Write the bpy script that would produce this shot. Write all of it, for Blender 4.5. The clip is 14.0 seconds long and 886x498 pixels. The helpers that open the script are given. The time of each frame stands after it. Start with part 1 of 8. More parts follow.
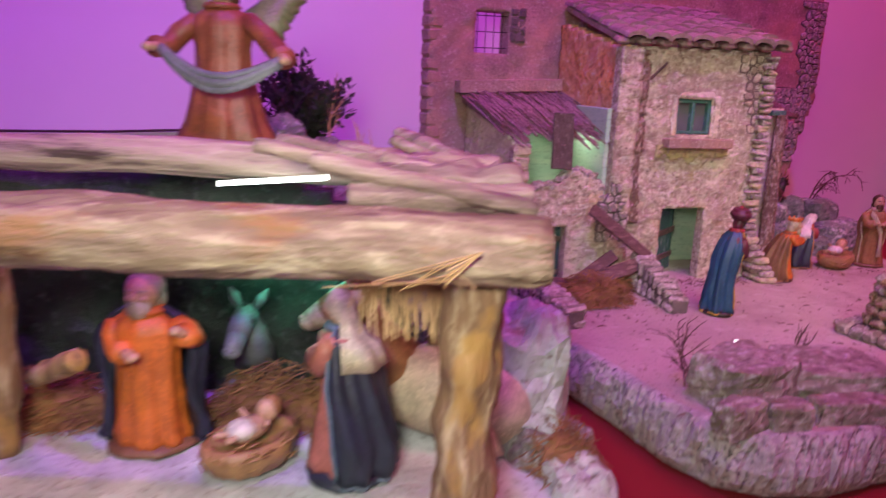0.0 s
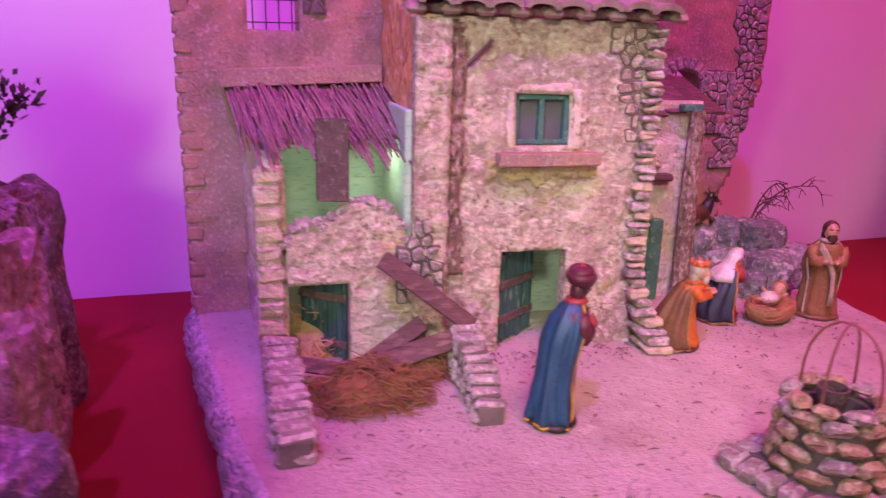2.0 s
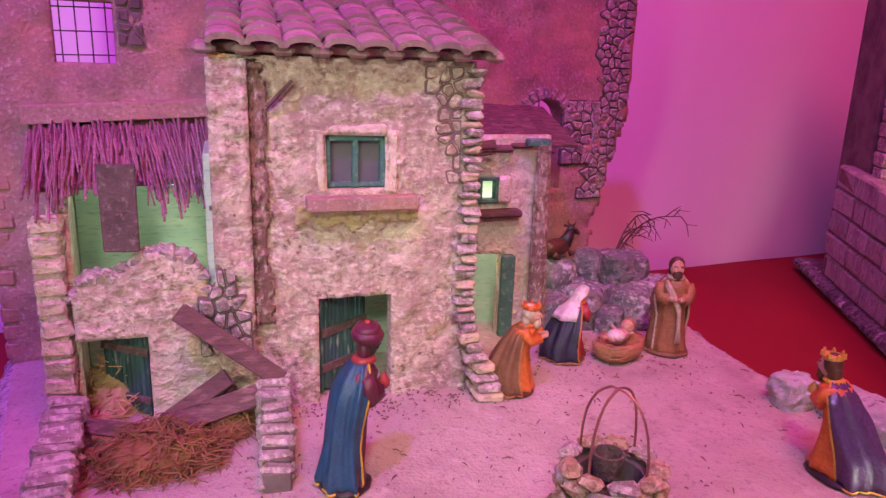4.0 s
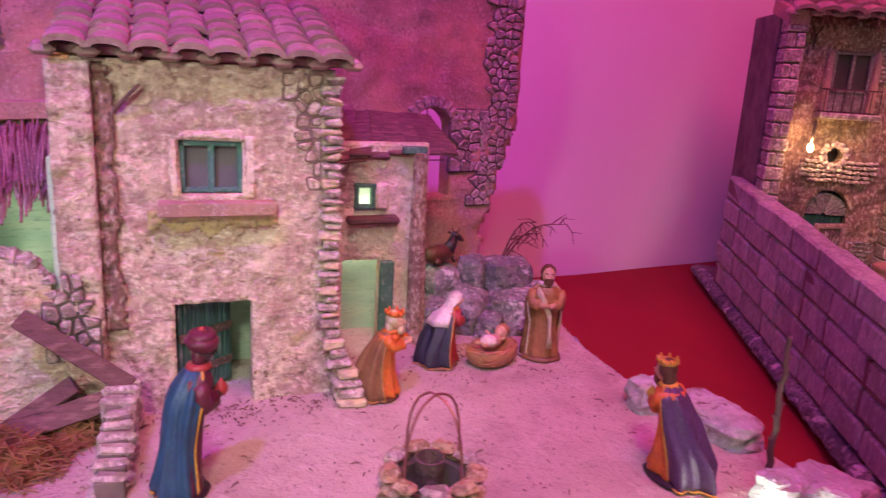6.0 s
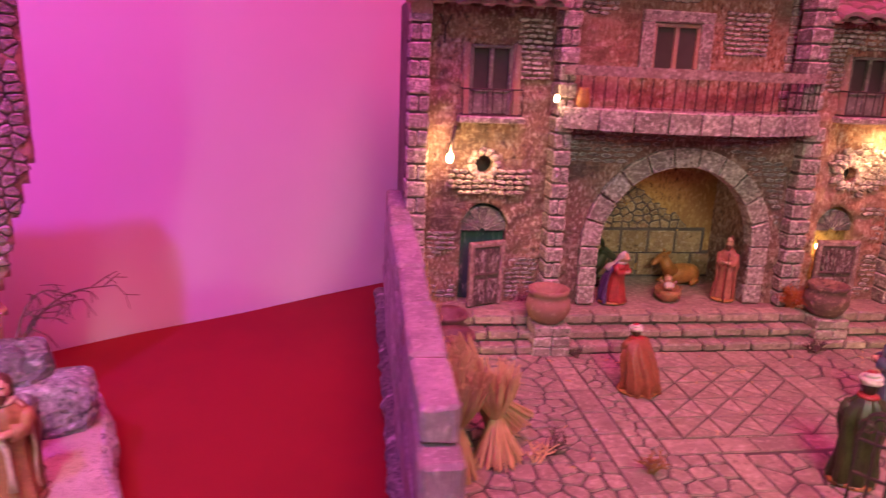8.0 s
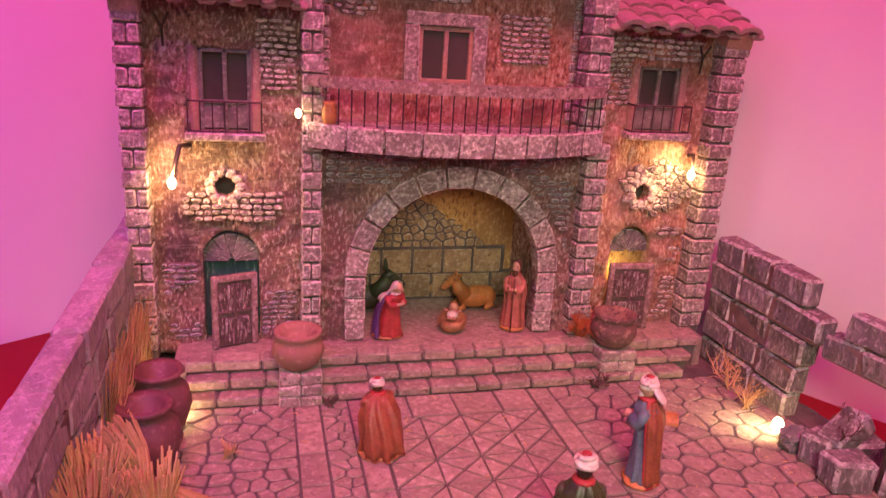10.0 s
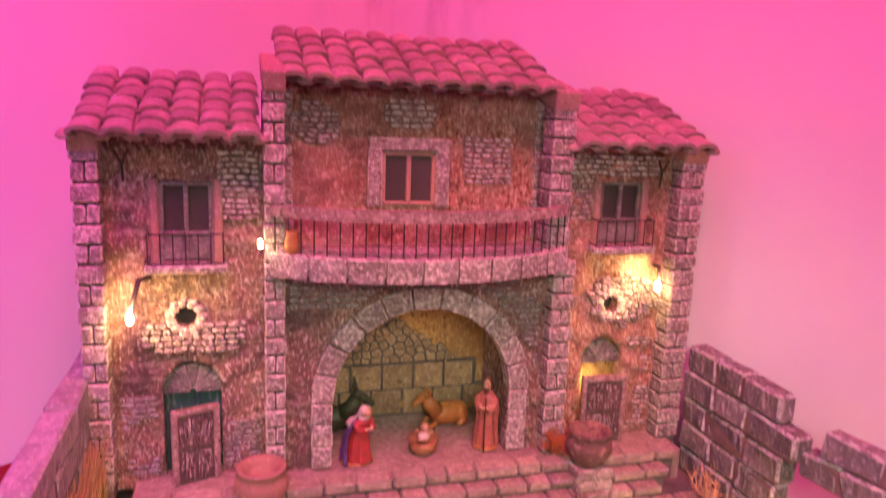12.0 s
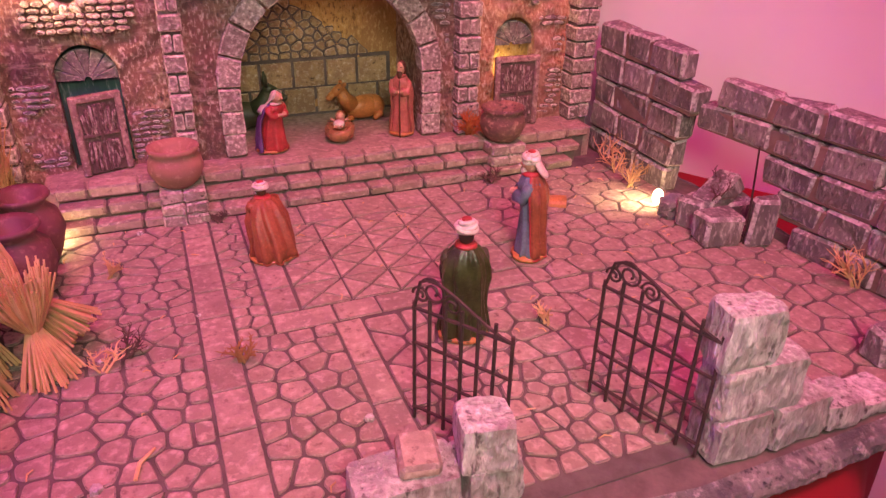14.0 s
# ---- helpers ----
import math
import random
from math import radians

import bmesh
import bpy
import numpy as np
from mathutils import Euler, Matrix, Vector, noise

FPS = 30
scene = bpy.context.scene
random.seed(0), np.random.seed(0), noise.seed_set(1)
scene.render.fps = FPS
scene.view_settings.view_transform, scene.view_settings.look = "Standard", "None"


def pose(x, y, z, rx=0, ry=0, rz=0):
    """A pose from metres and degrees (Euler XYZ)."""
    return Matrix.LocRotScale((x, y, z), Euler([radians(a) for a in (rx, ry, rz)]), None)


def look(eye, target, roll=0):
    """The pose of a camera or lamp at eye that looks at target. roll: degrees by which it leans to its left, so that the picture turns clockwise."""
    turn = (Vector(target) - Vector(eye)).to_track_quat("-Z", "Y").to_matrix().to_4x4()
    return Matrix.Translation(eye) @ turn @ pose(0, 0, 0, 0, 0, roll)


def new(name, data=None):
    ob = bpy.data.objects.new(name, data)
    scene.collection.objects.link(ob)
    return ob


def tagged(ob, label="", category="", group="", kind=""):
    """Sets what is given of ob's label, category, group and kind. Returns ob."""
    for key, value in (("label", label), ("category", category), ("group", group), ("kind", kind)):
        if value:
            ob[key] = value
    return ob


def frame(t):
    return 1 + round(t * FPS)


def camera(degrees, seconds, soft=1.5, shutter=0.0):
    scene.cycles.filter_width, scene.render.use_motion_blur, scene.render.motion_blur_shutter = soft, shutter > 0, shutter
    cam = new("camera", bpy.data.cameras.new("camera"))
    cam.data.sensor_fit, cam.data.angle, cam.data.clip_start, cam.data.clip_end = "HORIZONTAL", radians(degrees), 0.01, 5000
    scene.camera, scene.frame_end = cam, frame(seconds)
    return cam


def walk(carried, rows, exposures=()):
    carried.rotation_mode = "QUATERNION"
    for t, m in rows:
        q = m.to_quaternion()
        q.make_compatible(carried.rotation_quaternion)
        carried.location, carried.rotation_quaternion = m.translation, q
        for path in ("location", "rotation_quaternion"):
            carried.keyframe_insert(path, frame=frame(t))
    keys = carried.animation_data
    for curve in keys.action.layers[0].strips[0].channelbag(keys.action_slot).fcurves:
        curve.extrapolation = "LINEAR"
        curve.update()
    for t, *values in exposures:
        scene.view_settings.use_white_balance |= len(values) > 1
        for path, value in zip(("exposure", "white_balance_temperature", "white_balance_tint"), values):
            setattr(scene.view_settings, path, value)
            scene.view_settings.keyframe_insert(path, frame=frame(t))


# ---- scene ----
cam = camera(64.0, 14.0, soft=1.3, shutter=0.45)
PATH = [
    (0, (0.235, -0.068, 0.233), (-0.183, 1.83, -0.239), 2.2),
    (0.5, (0.261, 0.026, 0.247), (-0.04, 1.945, -0.228), 3.8),
    (1, (0.272, 0.102, 0.247), (0.112, 2.043, -0.208), 1.6),
    (1.5, (0.299, 0.154, 0.247), (0.058, 2.087, -0.209), 1.8),
    (2, (0.369, 0.19, 0.244), (-0.09, 2.064, -0.284), 1.5),
    (2.5, (0.435, 0.207, 0.261), (-0.083, 2.061, -0.283), 2.6),
    (2.7, (0.442, 0.214, 0.267), (-0.061, 2.08, -0.247), 2.3),
    (4.8, (0.466, 0.238, 0.267), (0.166, 2.147, -0.249), 2.8),
    (5, (0.47, 0.238, 0.269), (0.175, 2.146, -0.251), 3.1),
    (5.5, (0.48, 0.246, 0.273), (0.254, 2.169, -0.227), 3.8),
    (6, (0.515, 0.242, 0.273), (0.304, 2.169, -0.219), 3.4),
    (6.5, (0.56, 0.251, 0.267), (0.4, 2.168, -0.278), 2.6),
    (7, (0.607, 0.325, 0.281), (0.642, 2.243, -0.284), 4.4),
    (7.5, (0.662, 0.403, 0.295), (0.92, 2.311, -0.247), 1.8),
    (8, (0.735, 0.416, 0.303), (1.004, 2.329, -0.215), 2.3),
    (8.5, (0.834, 0.42, 0.313), (1.085, 2.305, -0.305), 4.1),
    (8.7, (0.867, 0.433, 0.319), (1.172, 2.304, -0.319), 4.0),
    (10.8, (0.913, 0.494, 0.373), (1.436, 2.374, -0.064), 3.6),
    (11, (0.915, 0.497, 0.385), (1.441, 2.394, 0.033), 3.5),
    (11.5, (0.92, 0.505, 0.406), (1.444, 2.415, 0.133), 2.4),
    (12, (0.922, 0.5, 0.386), (1.468, 2.385, 0.001), 2.3),
    (12.5, (0.917, 0.487, 0.342), (1.495, 2.301, -0.27), 2.2),
    (13, (0.917, 0.477, 0.316), (1.504, 2.196, -0.521), 2.2),
    (13.5, (0.926, 0.473, 0.307), (1.569, 2.119, -0.632), 1.7),
    (14, (0.932, 0.468, 0.298), (1.603, 2.089, -0.662), 1.2),
]
walk(cam, [(t, look(eye, target, roll)) for t, eye, target, roll in PATH], [(0, -0.65), (0.5, -0.3), (1.0, -0.05), (2.0, -0.12), (2.5, -0.19), (5.0, -0.20), (6.5, -0.16), (7.0, 0.18), (8.5, 0.25), (10.8, 0.57), (11.5, 0.70), (12.5, 0.50), (13.0, 0.61), (14, 0.48)])

# ---- world and lights ----
world = bpy.data.worlds.new("world")
scene.world = world
world.use_nodes = True
world.node_tree.nodes["Background"].inputs[0].default_value = (0.02, 0.018, 0.022, 1)
world.node_tree.nodes["Background"].inputs[1].default_value = 0.2

D1 = pose(0.41, 0.69, 0, 0, 0, 28)      # ruined farmhouse board
D2 = pose(0, 0, 0)                      # courtyard board
D0 = pose(0.212, 0.185, 0, 0, 0, 12)    # log stable board
RW = pose(-0.1, 0.794, 0, 0, 0, 33)     # room: x along the back wall, y into it


def area_lamp(name, eye, target, power, colour, size, spread=180):
    d = bpy.data.lights.new(name, "AREA")
    d.energy, d.color, d.size, d.spread = power, colour, size, math.radians(spread)
    ob = new(name, d)
    ob.matrix_world = look(eye, target)
    return ob


def point_lamp(name, at, power, colour, radius=0.004):
    d = bpy.data.lights.new(name, "POINT")
    d.energy, d.color, d.shadow_soft_size = power, colour, radius
    ob = new(name, d)
    ob.location = at
    return ob


def spot_lamp(name, at, target, power, colour, cone=100, radius=0.006):
    d = bpy.data.lights.new(name, "SPOT")
    d.energy, d.color, d.shadow_soft_size = power, colour, radius
    d.spot_size, d.spot_blend = math.radians(cone), 1.0
    ob = new(name, d)
    ob.matrix_world = look(at, target)
    return ob


area_lamp("violet_led_panel", (0.227, -0.327, 1.82), (-0.34, 0.85, 0.40), 11.5, (0.40, 0.06, 1.0), 0.07, 76)
area_lamp("pink_led_panel", (0.92, 0.34, 1.95), (0.95, 1.20, 0.45), 30, (1.0, 0.080, 0.31), 0.9, 130)
area_lamp("room_lamp", (0.6, -1.2, 1.1), (0.75, 0.8, 0.1), 1.1, (0.95, 1.0, 0.85), 0.6)
# unseen white fill spots, added along the camera path to brighten the near sides
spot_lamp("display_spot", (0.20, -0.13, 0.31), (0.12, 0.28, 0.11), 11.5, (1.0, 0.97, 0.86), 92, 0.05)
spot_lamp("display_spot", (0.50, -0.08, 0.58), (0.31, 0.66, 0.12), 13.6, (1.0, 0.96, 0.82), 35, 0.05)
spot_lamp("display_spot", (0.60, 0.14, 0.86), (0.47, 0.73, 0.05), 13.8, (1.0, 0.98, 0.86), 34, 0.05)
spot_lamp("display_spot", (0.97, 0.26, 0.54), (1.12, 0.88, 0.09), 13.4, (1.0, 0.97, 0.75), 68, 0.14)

# ---- materials ----
MATS = {}


def mat(name, c1, c2, c3=None, s1=40, s2=320, rough=0.85, bump=0.5, dist=0.0015, metal=0.0, rnd=0.0, lo=0.38, hi=0.62, t3=0.6, stretch=(1, 1, 1), pit=None, pl=0.44):
    m = bpy.data.materials.new(name)
    m.use_nodes = True
    nt = m.node_tree
    n, l = nt.nodes, nt.links
    b = n["Principled BSDF"]
    b.inputs["Roughness"].default_value = rough
    b.inputs["Metallic"].default_value = metal
    tc = n.new("ShaderNodeTexCoord")
    mp = n.new("ShaderNodeMapping")
    mp.inputs["Scale"].default_value = stretch
    l.new(tc.outputs["Object"], mp.inputs["Vector"])
    oi = n.new("ShaderNodeObjectInfo")
    add = n.new("ShaderNodeVectorMath")
    add.operation = "ADD"
    l.new(mp.outputs[0], add.inputs[0])
    mul = n.new("ShaderNodeMath")
    mul.operation = "MULTIPLY"
    mul.inputs[1].default_value = 7.0
    l.new(oi.outputs["Random"], mul.inputs[0])
    l.new(mul.outputs[0], add.inputs[1])

    def tex(scale, detail):
        x = n.new("ShaderNodeTexNoise")
        x.inputs["Scale"].default_value = scale
        x.inputs["Detail"].default_value = detail
        x.inputs["Roughness"].default_value = 0.6
        l.new(add.outputs[0], x.inputs["Vector"])
        return x

    def ramp(x, a, z):
        r = n.new("ShaderNodeMapRange")
        r.inputs[1].default_value, r.inputs[2].default_value = a, z
        l.new(x.outputs[0], r.inputs[0])
        return r

    def mix(fac, a, z):
        k = n.new("ShaderNodeMix")
        k.data_type = "RGBA"
        l.new(fac.outputs[0], k.inputs[0])
        for sock, val in ((k.inputs[6], a), (k.inputs[7], z)):
            if isinstance(val, tuple):
                sock.default_value = (*val, 1)
            else:
                l.new(val.outputs[2], sock)
        return k

    t1, t2 = tex(s1, 5), tex(s2, 4)
    col = mix(ramp(t1, lo, hi), c1, c2)
    if c3:
        col = mix(ramp(t2, t3 - 0.06, t3 + 0.12), col, c3)
    if pit:
        pm = n.new("ShaderNodeMath")
        pm.operation = "MULTIPLY"
        l.new(ramp(t2, pl + 0.03, pl - 0.09).outputs[0], pm.inputs[0])
        l.new(ramp(t1, 0.62, 0.40).outputs[0], pm.inputs[1])
        col = mix(pm, col, pit)
    hs = n.new("ShaderNodeHueSaturation")
    l.new(col.outputs[2], hs.inputs["Color"])
    if rnd:
        vr = n.new("ShaderNodeMapRange")
        vr.inputs[3].default_value, vr.inputs[4].default_value = 1 - rnd, 1 + rnd
        l.new(oi.outputs["Random"], vr.inputs[0])
        l.new(vr.outputs[0], hs.inputs["Value"])
    l.new(hs.outputs[0], b.inputs["Base Color"])
    if bump:
        sm = n.new("ShaderNodeMath")
        sm.operation = "ADD"
        l.new(t1.outputs[0], sm.inputs[0])
        l.new(t2.outputs[0], sm.inputs[1])
        bp = n.new("ShaderNodeBump")
        bp.inputs["Strength"].default_value = bump
        bp.inputs["Distance"].default_value = dist
        l.new(sm.outputs[0], bp.inputs["Height"])
        l.new(bp.outputs[0], b.inputs["Normal"])
    MATS[name] = m
    return m


def glow(name, colour, strength):
    m = bpy.data.materials.new(name)
    m.use_nodes = True
    b = m.node_tree.nodes["Principled BSDF"]
    b.inputs["Base Color"].default_value = (*colour, 1)
    b.inputs["Emission Color"].default_value = (*colour, 1)
    b.inputs["Emission Strength"].default_value = strength
    return m


WALLPAINT = mat("wall paint", (0.80, 0.78, 0.76), (0.74, 0.72, 0.71), None, 1.5, 90, 0.8, 0.12, 0.001)

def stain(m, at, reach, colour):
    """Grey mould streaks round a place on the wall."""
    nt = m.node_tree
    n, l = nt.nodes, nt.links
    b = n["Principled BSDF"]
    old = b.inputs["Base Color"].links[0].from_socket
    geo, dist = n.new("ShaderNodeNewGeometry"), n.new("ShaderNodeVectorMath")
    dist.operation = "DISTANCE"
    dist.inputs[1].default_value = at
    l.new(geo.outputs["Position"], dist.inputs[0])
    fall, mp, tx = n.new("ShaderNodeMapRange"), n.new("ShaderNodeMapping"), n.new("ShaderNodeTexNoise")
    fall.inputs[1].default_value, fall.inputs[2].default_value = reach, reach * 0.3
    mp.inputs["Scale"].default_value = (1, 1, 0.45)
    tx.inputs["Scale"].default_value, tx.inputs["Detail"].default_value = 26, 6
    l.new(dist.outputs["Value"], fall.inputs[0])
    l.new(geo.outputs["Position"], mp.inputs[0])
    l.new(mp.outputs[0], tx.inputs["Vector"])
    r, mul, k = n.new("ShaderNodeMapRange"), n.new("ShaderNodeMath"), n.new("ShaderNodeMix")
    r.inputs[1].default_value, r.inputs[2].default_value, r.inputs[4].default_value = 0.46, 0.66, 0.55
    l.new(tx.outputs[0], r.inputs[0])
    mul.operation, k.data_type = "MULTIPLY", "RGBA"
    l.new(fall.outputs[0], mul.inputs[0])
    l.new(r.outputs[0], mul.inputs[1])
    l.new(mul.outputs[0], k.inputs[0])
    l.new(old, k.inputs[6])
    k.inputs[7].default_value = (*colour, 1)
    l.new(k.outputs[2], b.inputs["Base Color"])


def patches(m, colour, scale, lo, hi, stretch=(1, 1, 1), share=1.0, turn=0.0):
    """Blotches of another colour with edges of their own."""
    nt = m.node_tree
    n, l = nt.nodes, nt.links
    b = n["Principled BSDF"]
    old = b.inputs["Base Color"].links[0].from_socket
    co, mp, tx, r, k = (n.new("ShaderNodeTexCoord"), n.new("ShaderNodeMapping"), n.new("ShaderNodeTexNoise"), n.new("ShaderNodeMapRange"), n.new("ShaderNodeMix"))
    mp.inputs["Scale"].default_value = stretch
    mp.inputs["Rotation"].default_value = (0, math.radians(turn), 0)
    tx.inputs["Scale"].default_value, tx.inputs["Detail"].default_value, tx.inputs["Roughness"].default_value = scale, 7, 0.62
    r.inputs[1].default_value, r.inputs[2].default_value, r.inputs[4].default_value = lo, hi, share
    k.data_type = "RGBA"
    l.new(co.outputs["Object"], mp.inputs[0])
    l.new(mp.outputs[0], tx.inputs["Vector"])
    l.new(tx.outputs[0], r.inputs[0])
    l.new(r.outputs[0], k.inputs[0])
    l.new(old, k.inputs[6])
    k.inputs[7].default_value = (*colour, 1)
    l.new(k.outputs[2], b.inputs["Base Color"])


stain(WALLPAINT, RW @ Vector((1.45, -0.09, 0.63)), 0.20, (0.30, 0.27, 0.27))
CLOTH = mat("red cloth", (0.235, 0.006, 0.011), (0.18, 0.004, 0.008), None, 3, 700, 0.95, 0.25, 0.0006)
PLASTER = mat("cream plaster", (0.60, 0.50, 0.37), (0.41, 0.30, 0.235), (0.80, 0.72, 0.56), 24, 230, 0.9, 1.0, 0.004, lo=0.40, hi=0.60, t3=0.58, pit=(0.22, 0.14, 0.10), pl=0.44)
PLASTER_CREAM = mat("pale cream plaster", (0.74, 0.64, 0.48), (0.58, 0.47, 0.38), (0.84, 0.77, 0.64), 30, 220, 0.9, 1.0, 0.005, lo=0.42, hi=0.60, t3=0.58, pit=(0.40, 0.28, 0.18), pl=0.41)
patches(PLASTER_CREAM, (0.66, 0.52, 0.20), 26, 0.57, 0.66, (1, 1, 1), 0.6)
patches(PLASTER, (0.32, 0.20, 0.16), 17, 0.51, 0.64, (1.0, 1.0, 0.8), 0.70)
patches(PLASTER, (0.76, 0.68, 0.48), 13, 0.52, 0.63, (1, 1, 1), 0.70)
patches(PLASTER, (0.24, 0.15, 0.11), 170, 0.54, 0.66, (0.55, 1, 1.5), 0.60, 30)
patches(PLASTER, (0.80, 0.74, 0.62), 140, 0.57, 0.67, (0.5, 1, 1.6), 0.65, -20)
patches(PLASTER, (0.58, 0.47, 0.18), 19, 0.57, 0.67, (1, 1, 1.3), 0.6)
MOSS_STAIN = mat("yellow green moss", (0.48, 0.40, 0.16), (0.52, 0.41, 0.26), (0.28, 0.22, 0.12), 60, 260, 0.95, 1.0, 0.003, t3=0.56)
PLASTER_ROSE = mat("rose plaster", (0.44, 0.28, 0.23), (0.33, 0.20, 0.17), (0.54, 0.42, 0.36), 16, 360, 0.9, 0.9, 0.002, t3=0.60, pit=(0.22, 0.13, 0.12), pl=0.42)
PLASTER_GREY = mat("grey plaster", (0.34, 0.195, 0.14), (0.17, 0.095, 0.075), (0.66, 0.54, 0.47), 20, 300, 0.9, 1.0, 0.004, t3=0.58, pit=(0.07, 0.045, 0.045), stretch=(1.1, 1, 0.6))
PLASTER_RUST = mat("rust plaster", (0.42, 0.19, 0.12), (0.37, 0.22, 0.165), (0.70, 0.54, 0.43), 22, 300, 0.9, 1.0, 0.004, t3=0.58, pit=(0.13, 0.05, 0.04), stretch=(1.1, 1, 0.6))
patches(PLASTER_ROSE, (0.56, 0.30, 0.19), 9, 0.50, 0.64, (1, 1, 1.4), 0.7)
patches(PLASTER_ROSE, (0.20, 0.12, 0.12), 15, 0.56, 0.66, (1, 1, 0.7), 0.6)
PAVE_JOINT = mat("dusty grey joint", (0.13, 0.115, 0.10), (0.085, 0.072, 0.064), None, 60, 260, 0.95, 0.8, 0.001)
STONE_JOINT = mat("brown joint", (0.15, 0.10, 0.085), (0.22, 0.15, 0.125), None, 60, 260, 0.95, 0.6, 0.001)
for m_, dark, pale in ((PLASTER_GREY, (0.085, 0.055, 0.05), (0.46, 0.35, 0.30)), (PLASTER_RUST, (0.17, 0.075, 0.055), (0.54, 0.36, 0.28))):
    patches(m_, dark, 17, 0.51, 0.62, (1, 1, 1), 0.75)
    for turn_ in (38, -32, 80):
        patches(m_, pale, 62, 0.57, 0.66, (0.45, 1, 1.7), 0.5, turn_)
PLASTER_ORANGE = mat("orange plaster", (0.80, 0.37, 0.12), (0.66, 0.34, 0.20), (0.82, 0.62, 0.44), 24, 170, 0.9, 0.9, 0.003, t3=0.60, pit=(0.32, 0.12, 0.07))
PLASTER_OCHRE = mat("ochre plaster", (0.54, 0.31, 0.10), (0.38, 0.21, 0.08), (0.64, 0.44, 0.20), 22, 300, 0.9, 1.0, 0.003, t3=0.58, pit=(0.18, 0.10, 0.04), stretch=(1.1, 1, 0.6))
PLASTER_GREEN = mat("pale green plaster", (0.42, 0.58, 0.42), (0.52, 0.64, 0.46), (0.30, 0.42, 0.30), 18, 120, 0.9, 0.3, 0.001, stretch=(1, 1, 5))
STONE = mat("pale stone", (0.38, 0.31, 0.27), (0.27, 0.21, 0.19), (0.62, 0.54, 0.48), 60, 276, 0.9, 1.0, 0.003, rnd=0.28, t3=0.60, pl=0.40, pit=(0.11, 0.08, 0.08))
STONE_GREY = mat("grey stone", (0.225, 0.205, 0.19), (0.13, 0.115, 0.115), (0.46, 0.43, 0.40), 44, 228, 0.9, 1.0, 0.003, rnd=0.25, t3=0.60, stretch=(1.3, 1.3, 0.6), pl=0.40, pit=(0.07, 0.055, 0.06))
patches(STONE_GREY, (0.56, 0.53, 0.49), 58, 0.56, 0.65, (1.7, 1.7, 0.35), 0.7)
patches(STONE_GREY, (0.13, 0.085, 0.06), 30, 0.57, 0.66, (1, 1, 1), 0.6)
STONE_WALL = mat("grey wall stone", (0.40, 0.37, 0.35), (0.28, 0.255, 0.25), (0.56, 0.53, 0.50), 44, 228, 0.9, 1.0, 0.003, rnd=0.15, t3=0.60, stretch=(1.3, 1.3, 0.6), pl=0.38, pit=(0.12, 0.10, 0.10))
patches(STONE_WALL, (0.52, 0.49, 0.46), 58, 0.56, 0.65, (1.7, 1.7, 0.35), 0.6)
STONE_PALE = mat("worn whitish stone", (0.50, 0.49, 0.45), (0.34, 0.33, 0.31), (0.70, 0.69, 0.65), 34, 200, 0.9, 1.0, 0.004, rnd=0.15, t3=0.58, stretch=(1.3, 1.3, 0.5), pit=(0.10, 0.085, 0.08), pl=0.43)
patches(STONE_PALE, (0.20, 0.16, 0.14), 40, 0.56, 0.65, (1.2, 1.2, 0.5), 0.7)
STONE_OCHRE = mat("ochre stone", (0.42, 0.29, 0.15), (0.30, 0.19, 0.11), (0.58, 0.48, 0.36), 60, 252, 0.9, 1.0, 0.003, rnd=0.25, t3=0.60, pl=0.40, pit=(0.12, 0.08, 0.05))
STONE_RIM = mat("dry-brushed stone edge", (0.52, 0.44, 0.39), (0.27, 0.21, 0.19), (0.68, 0.60, 0.54), 130, 276, 0.9, 0.9, 0.003, lo=0.42, hi=0.58, t3=0.58, pit=(0.12, 0.09, 0.08), pl=0.41)
GREY_RIM = mat("dry-brushed grey edge", (0.50, 0.48, 0.45), (0.20, 0.18, 0.17), (0.68, 0.66, 0.62), 110, 252, 0.9, 0.9, 0.003, lo=0.42, hi=0.58, t3=0.60, pit=(0.09, 0.07, 0.07), pl=0.41)
PAVE_RIM = mat("worn paving edge", (0.34, 0.27, 0.23), (0.19, 0.15, 0.13), (0.46, 0.38, 0.33), 90, 240, 0.9, 0.8, 0.002, pl=0.40, pit=(0.16, 0.11, 0.09))
OCHRE_RIM = mat("dry-brushed ochre edge", (0.52, 0.40, 0.25), (0.27, 0.18, 0.10), (0.66, 0.56, 0.40), 130, 276, 0.9, 0.9, 0.003, lo=0.42, hi=0.58, t3=0.59, pit=(0.11, 0.075, 0.05), pl=0.42)
PALACE_STONE = mat("dry-brushed house stone", (0.40, 0.335, 0.30), (0.23, 0.175, 0.16), (0.74, 0.66, 0.61), 70, 276, 0.9, 1.0, 0.003, rnd=0.22, t3=0.57, pl=0.42, pit=(0.09, 0.065, 0.065))
PALACE_RIM = mat("dry-brushed house stone edge", (0.66, 0.57, 0.51), (0.30, 0.23, 0.21), (0.86, 0.78, 0.72), 130, 276, 0.9, 0.9, 0.003, lo=0.42, hi=0.58, t3=0.57, pit=(0.11, 0.08, 0.07), pl=0.41)
RIM = {"dry-brushed house stone": PALACE_RIM, "pale stone": STONE_RIM, "ochre stone": OCHRE_RIM, "grey stone": GREY_RIM, "pinkish paving stone": PAVE_RIM}
STONE_DARK = mat("dark mortar and shade", (0.10, 0.08, 0.07), (0.18, 0.14, 0.125), None, 40, 260, 0.95, 0.6, 0.001)
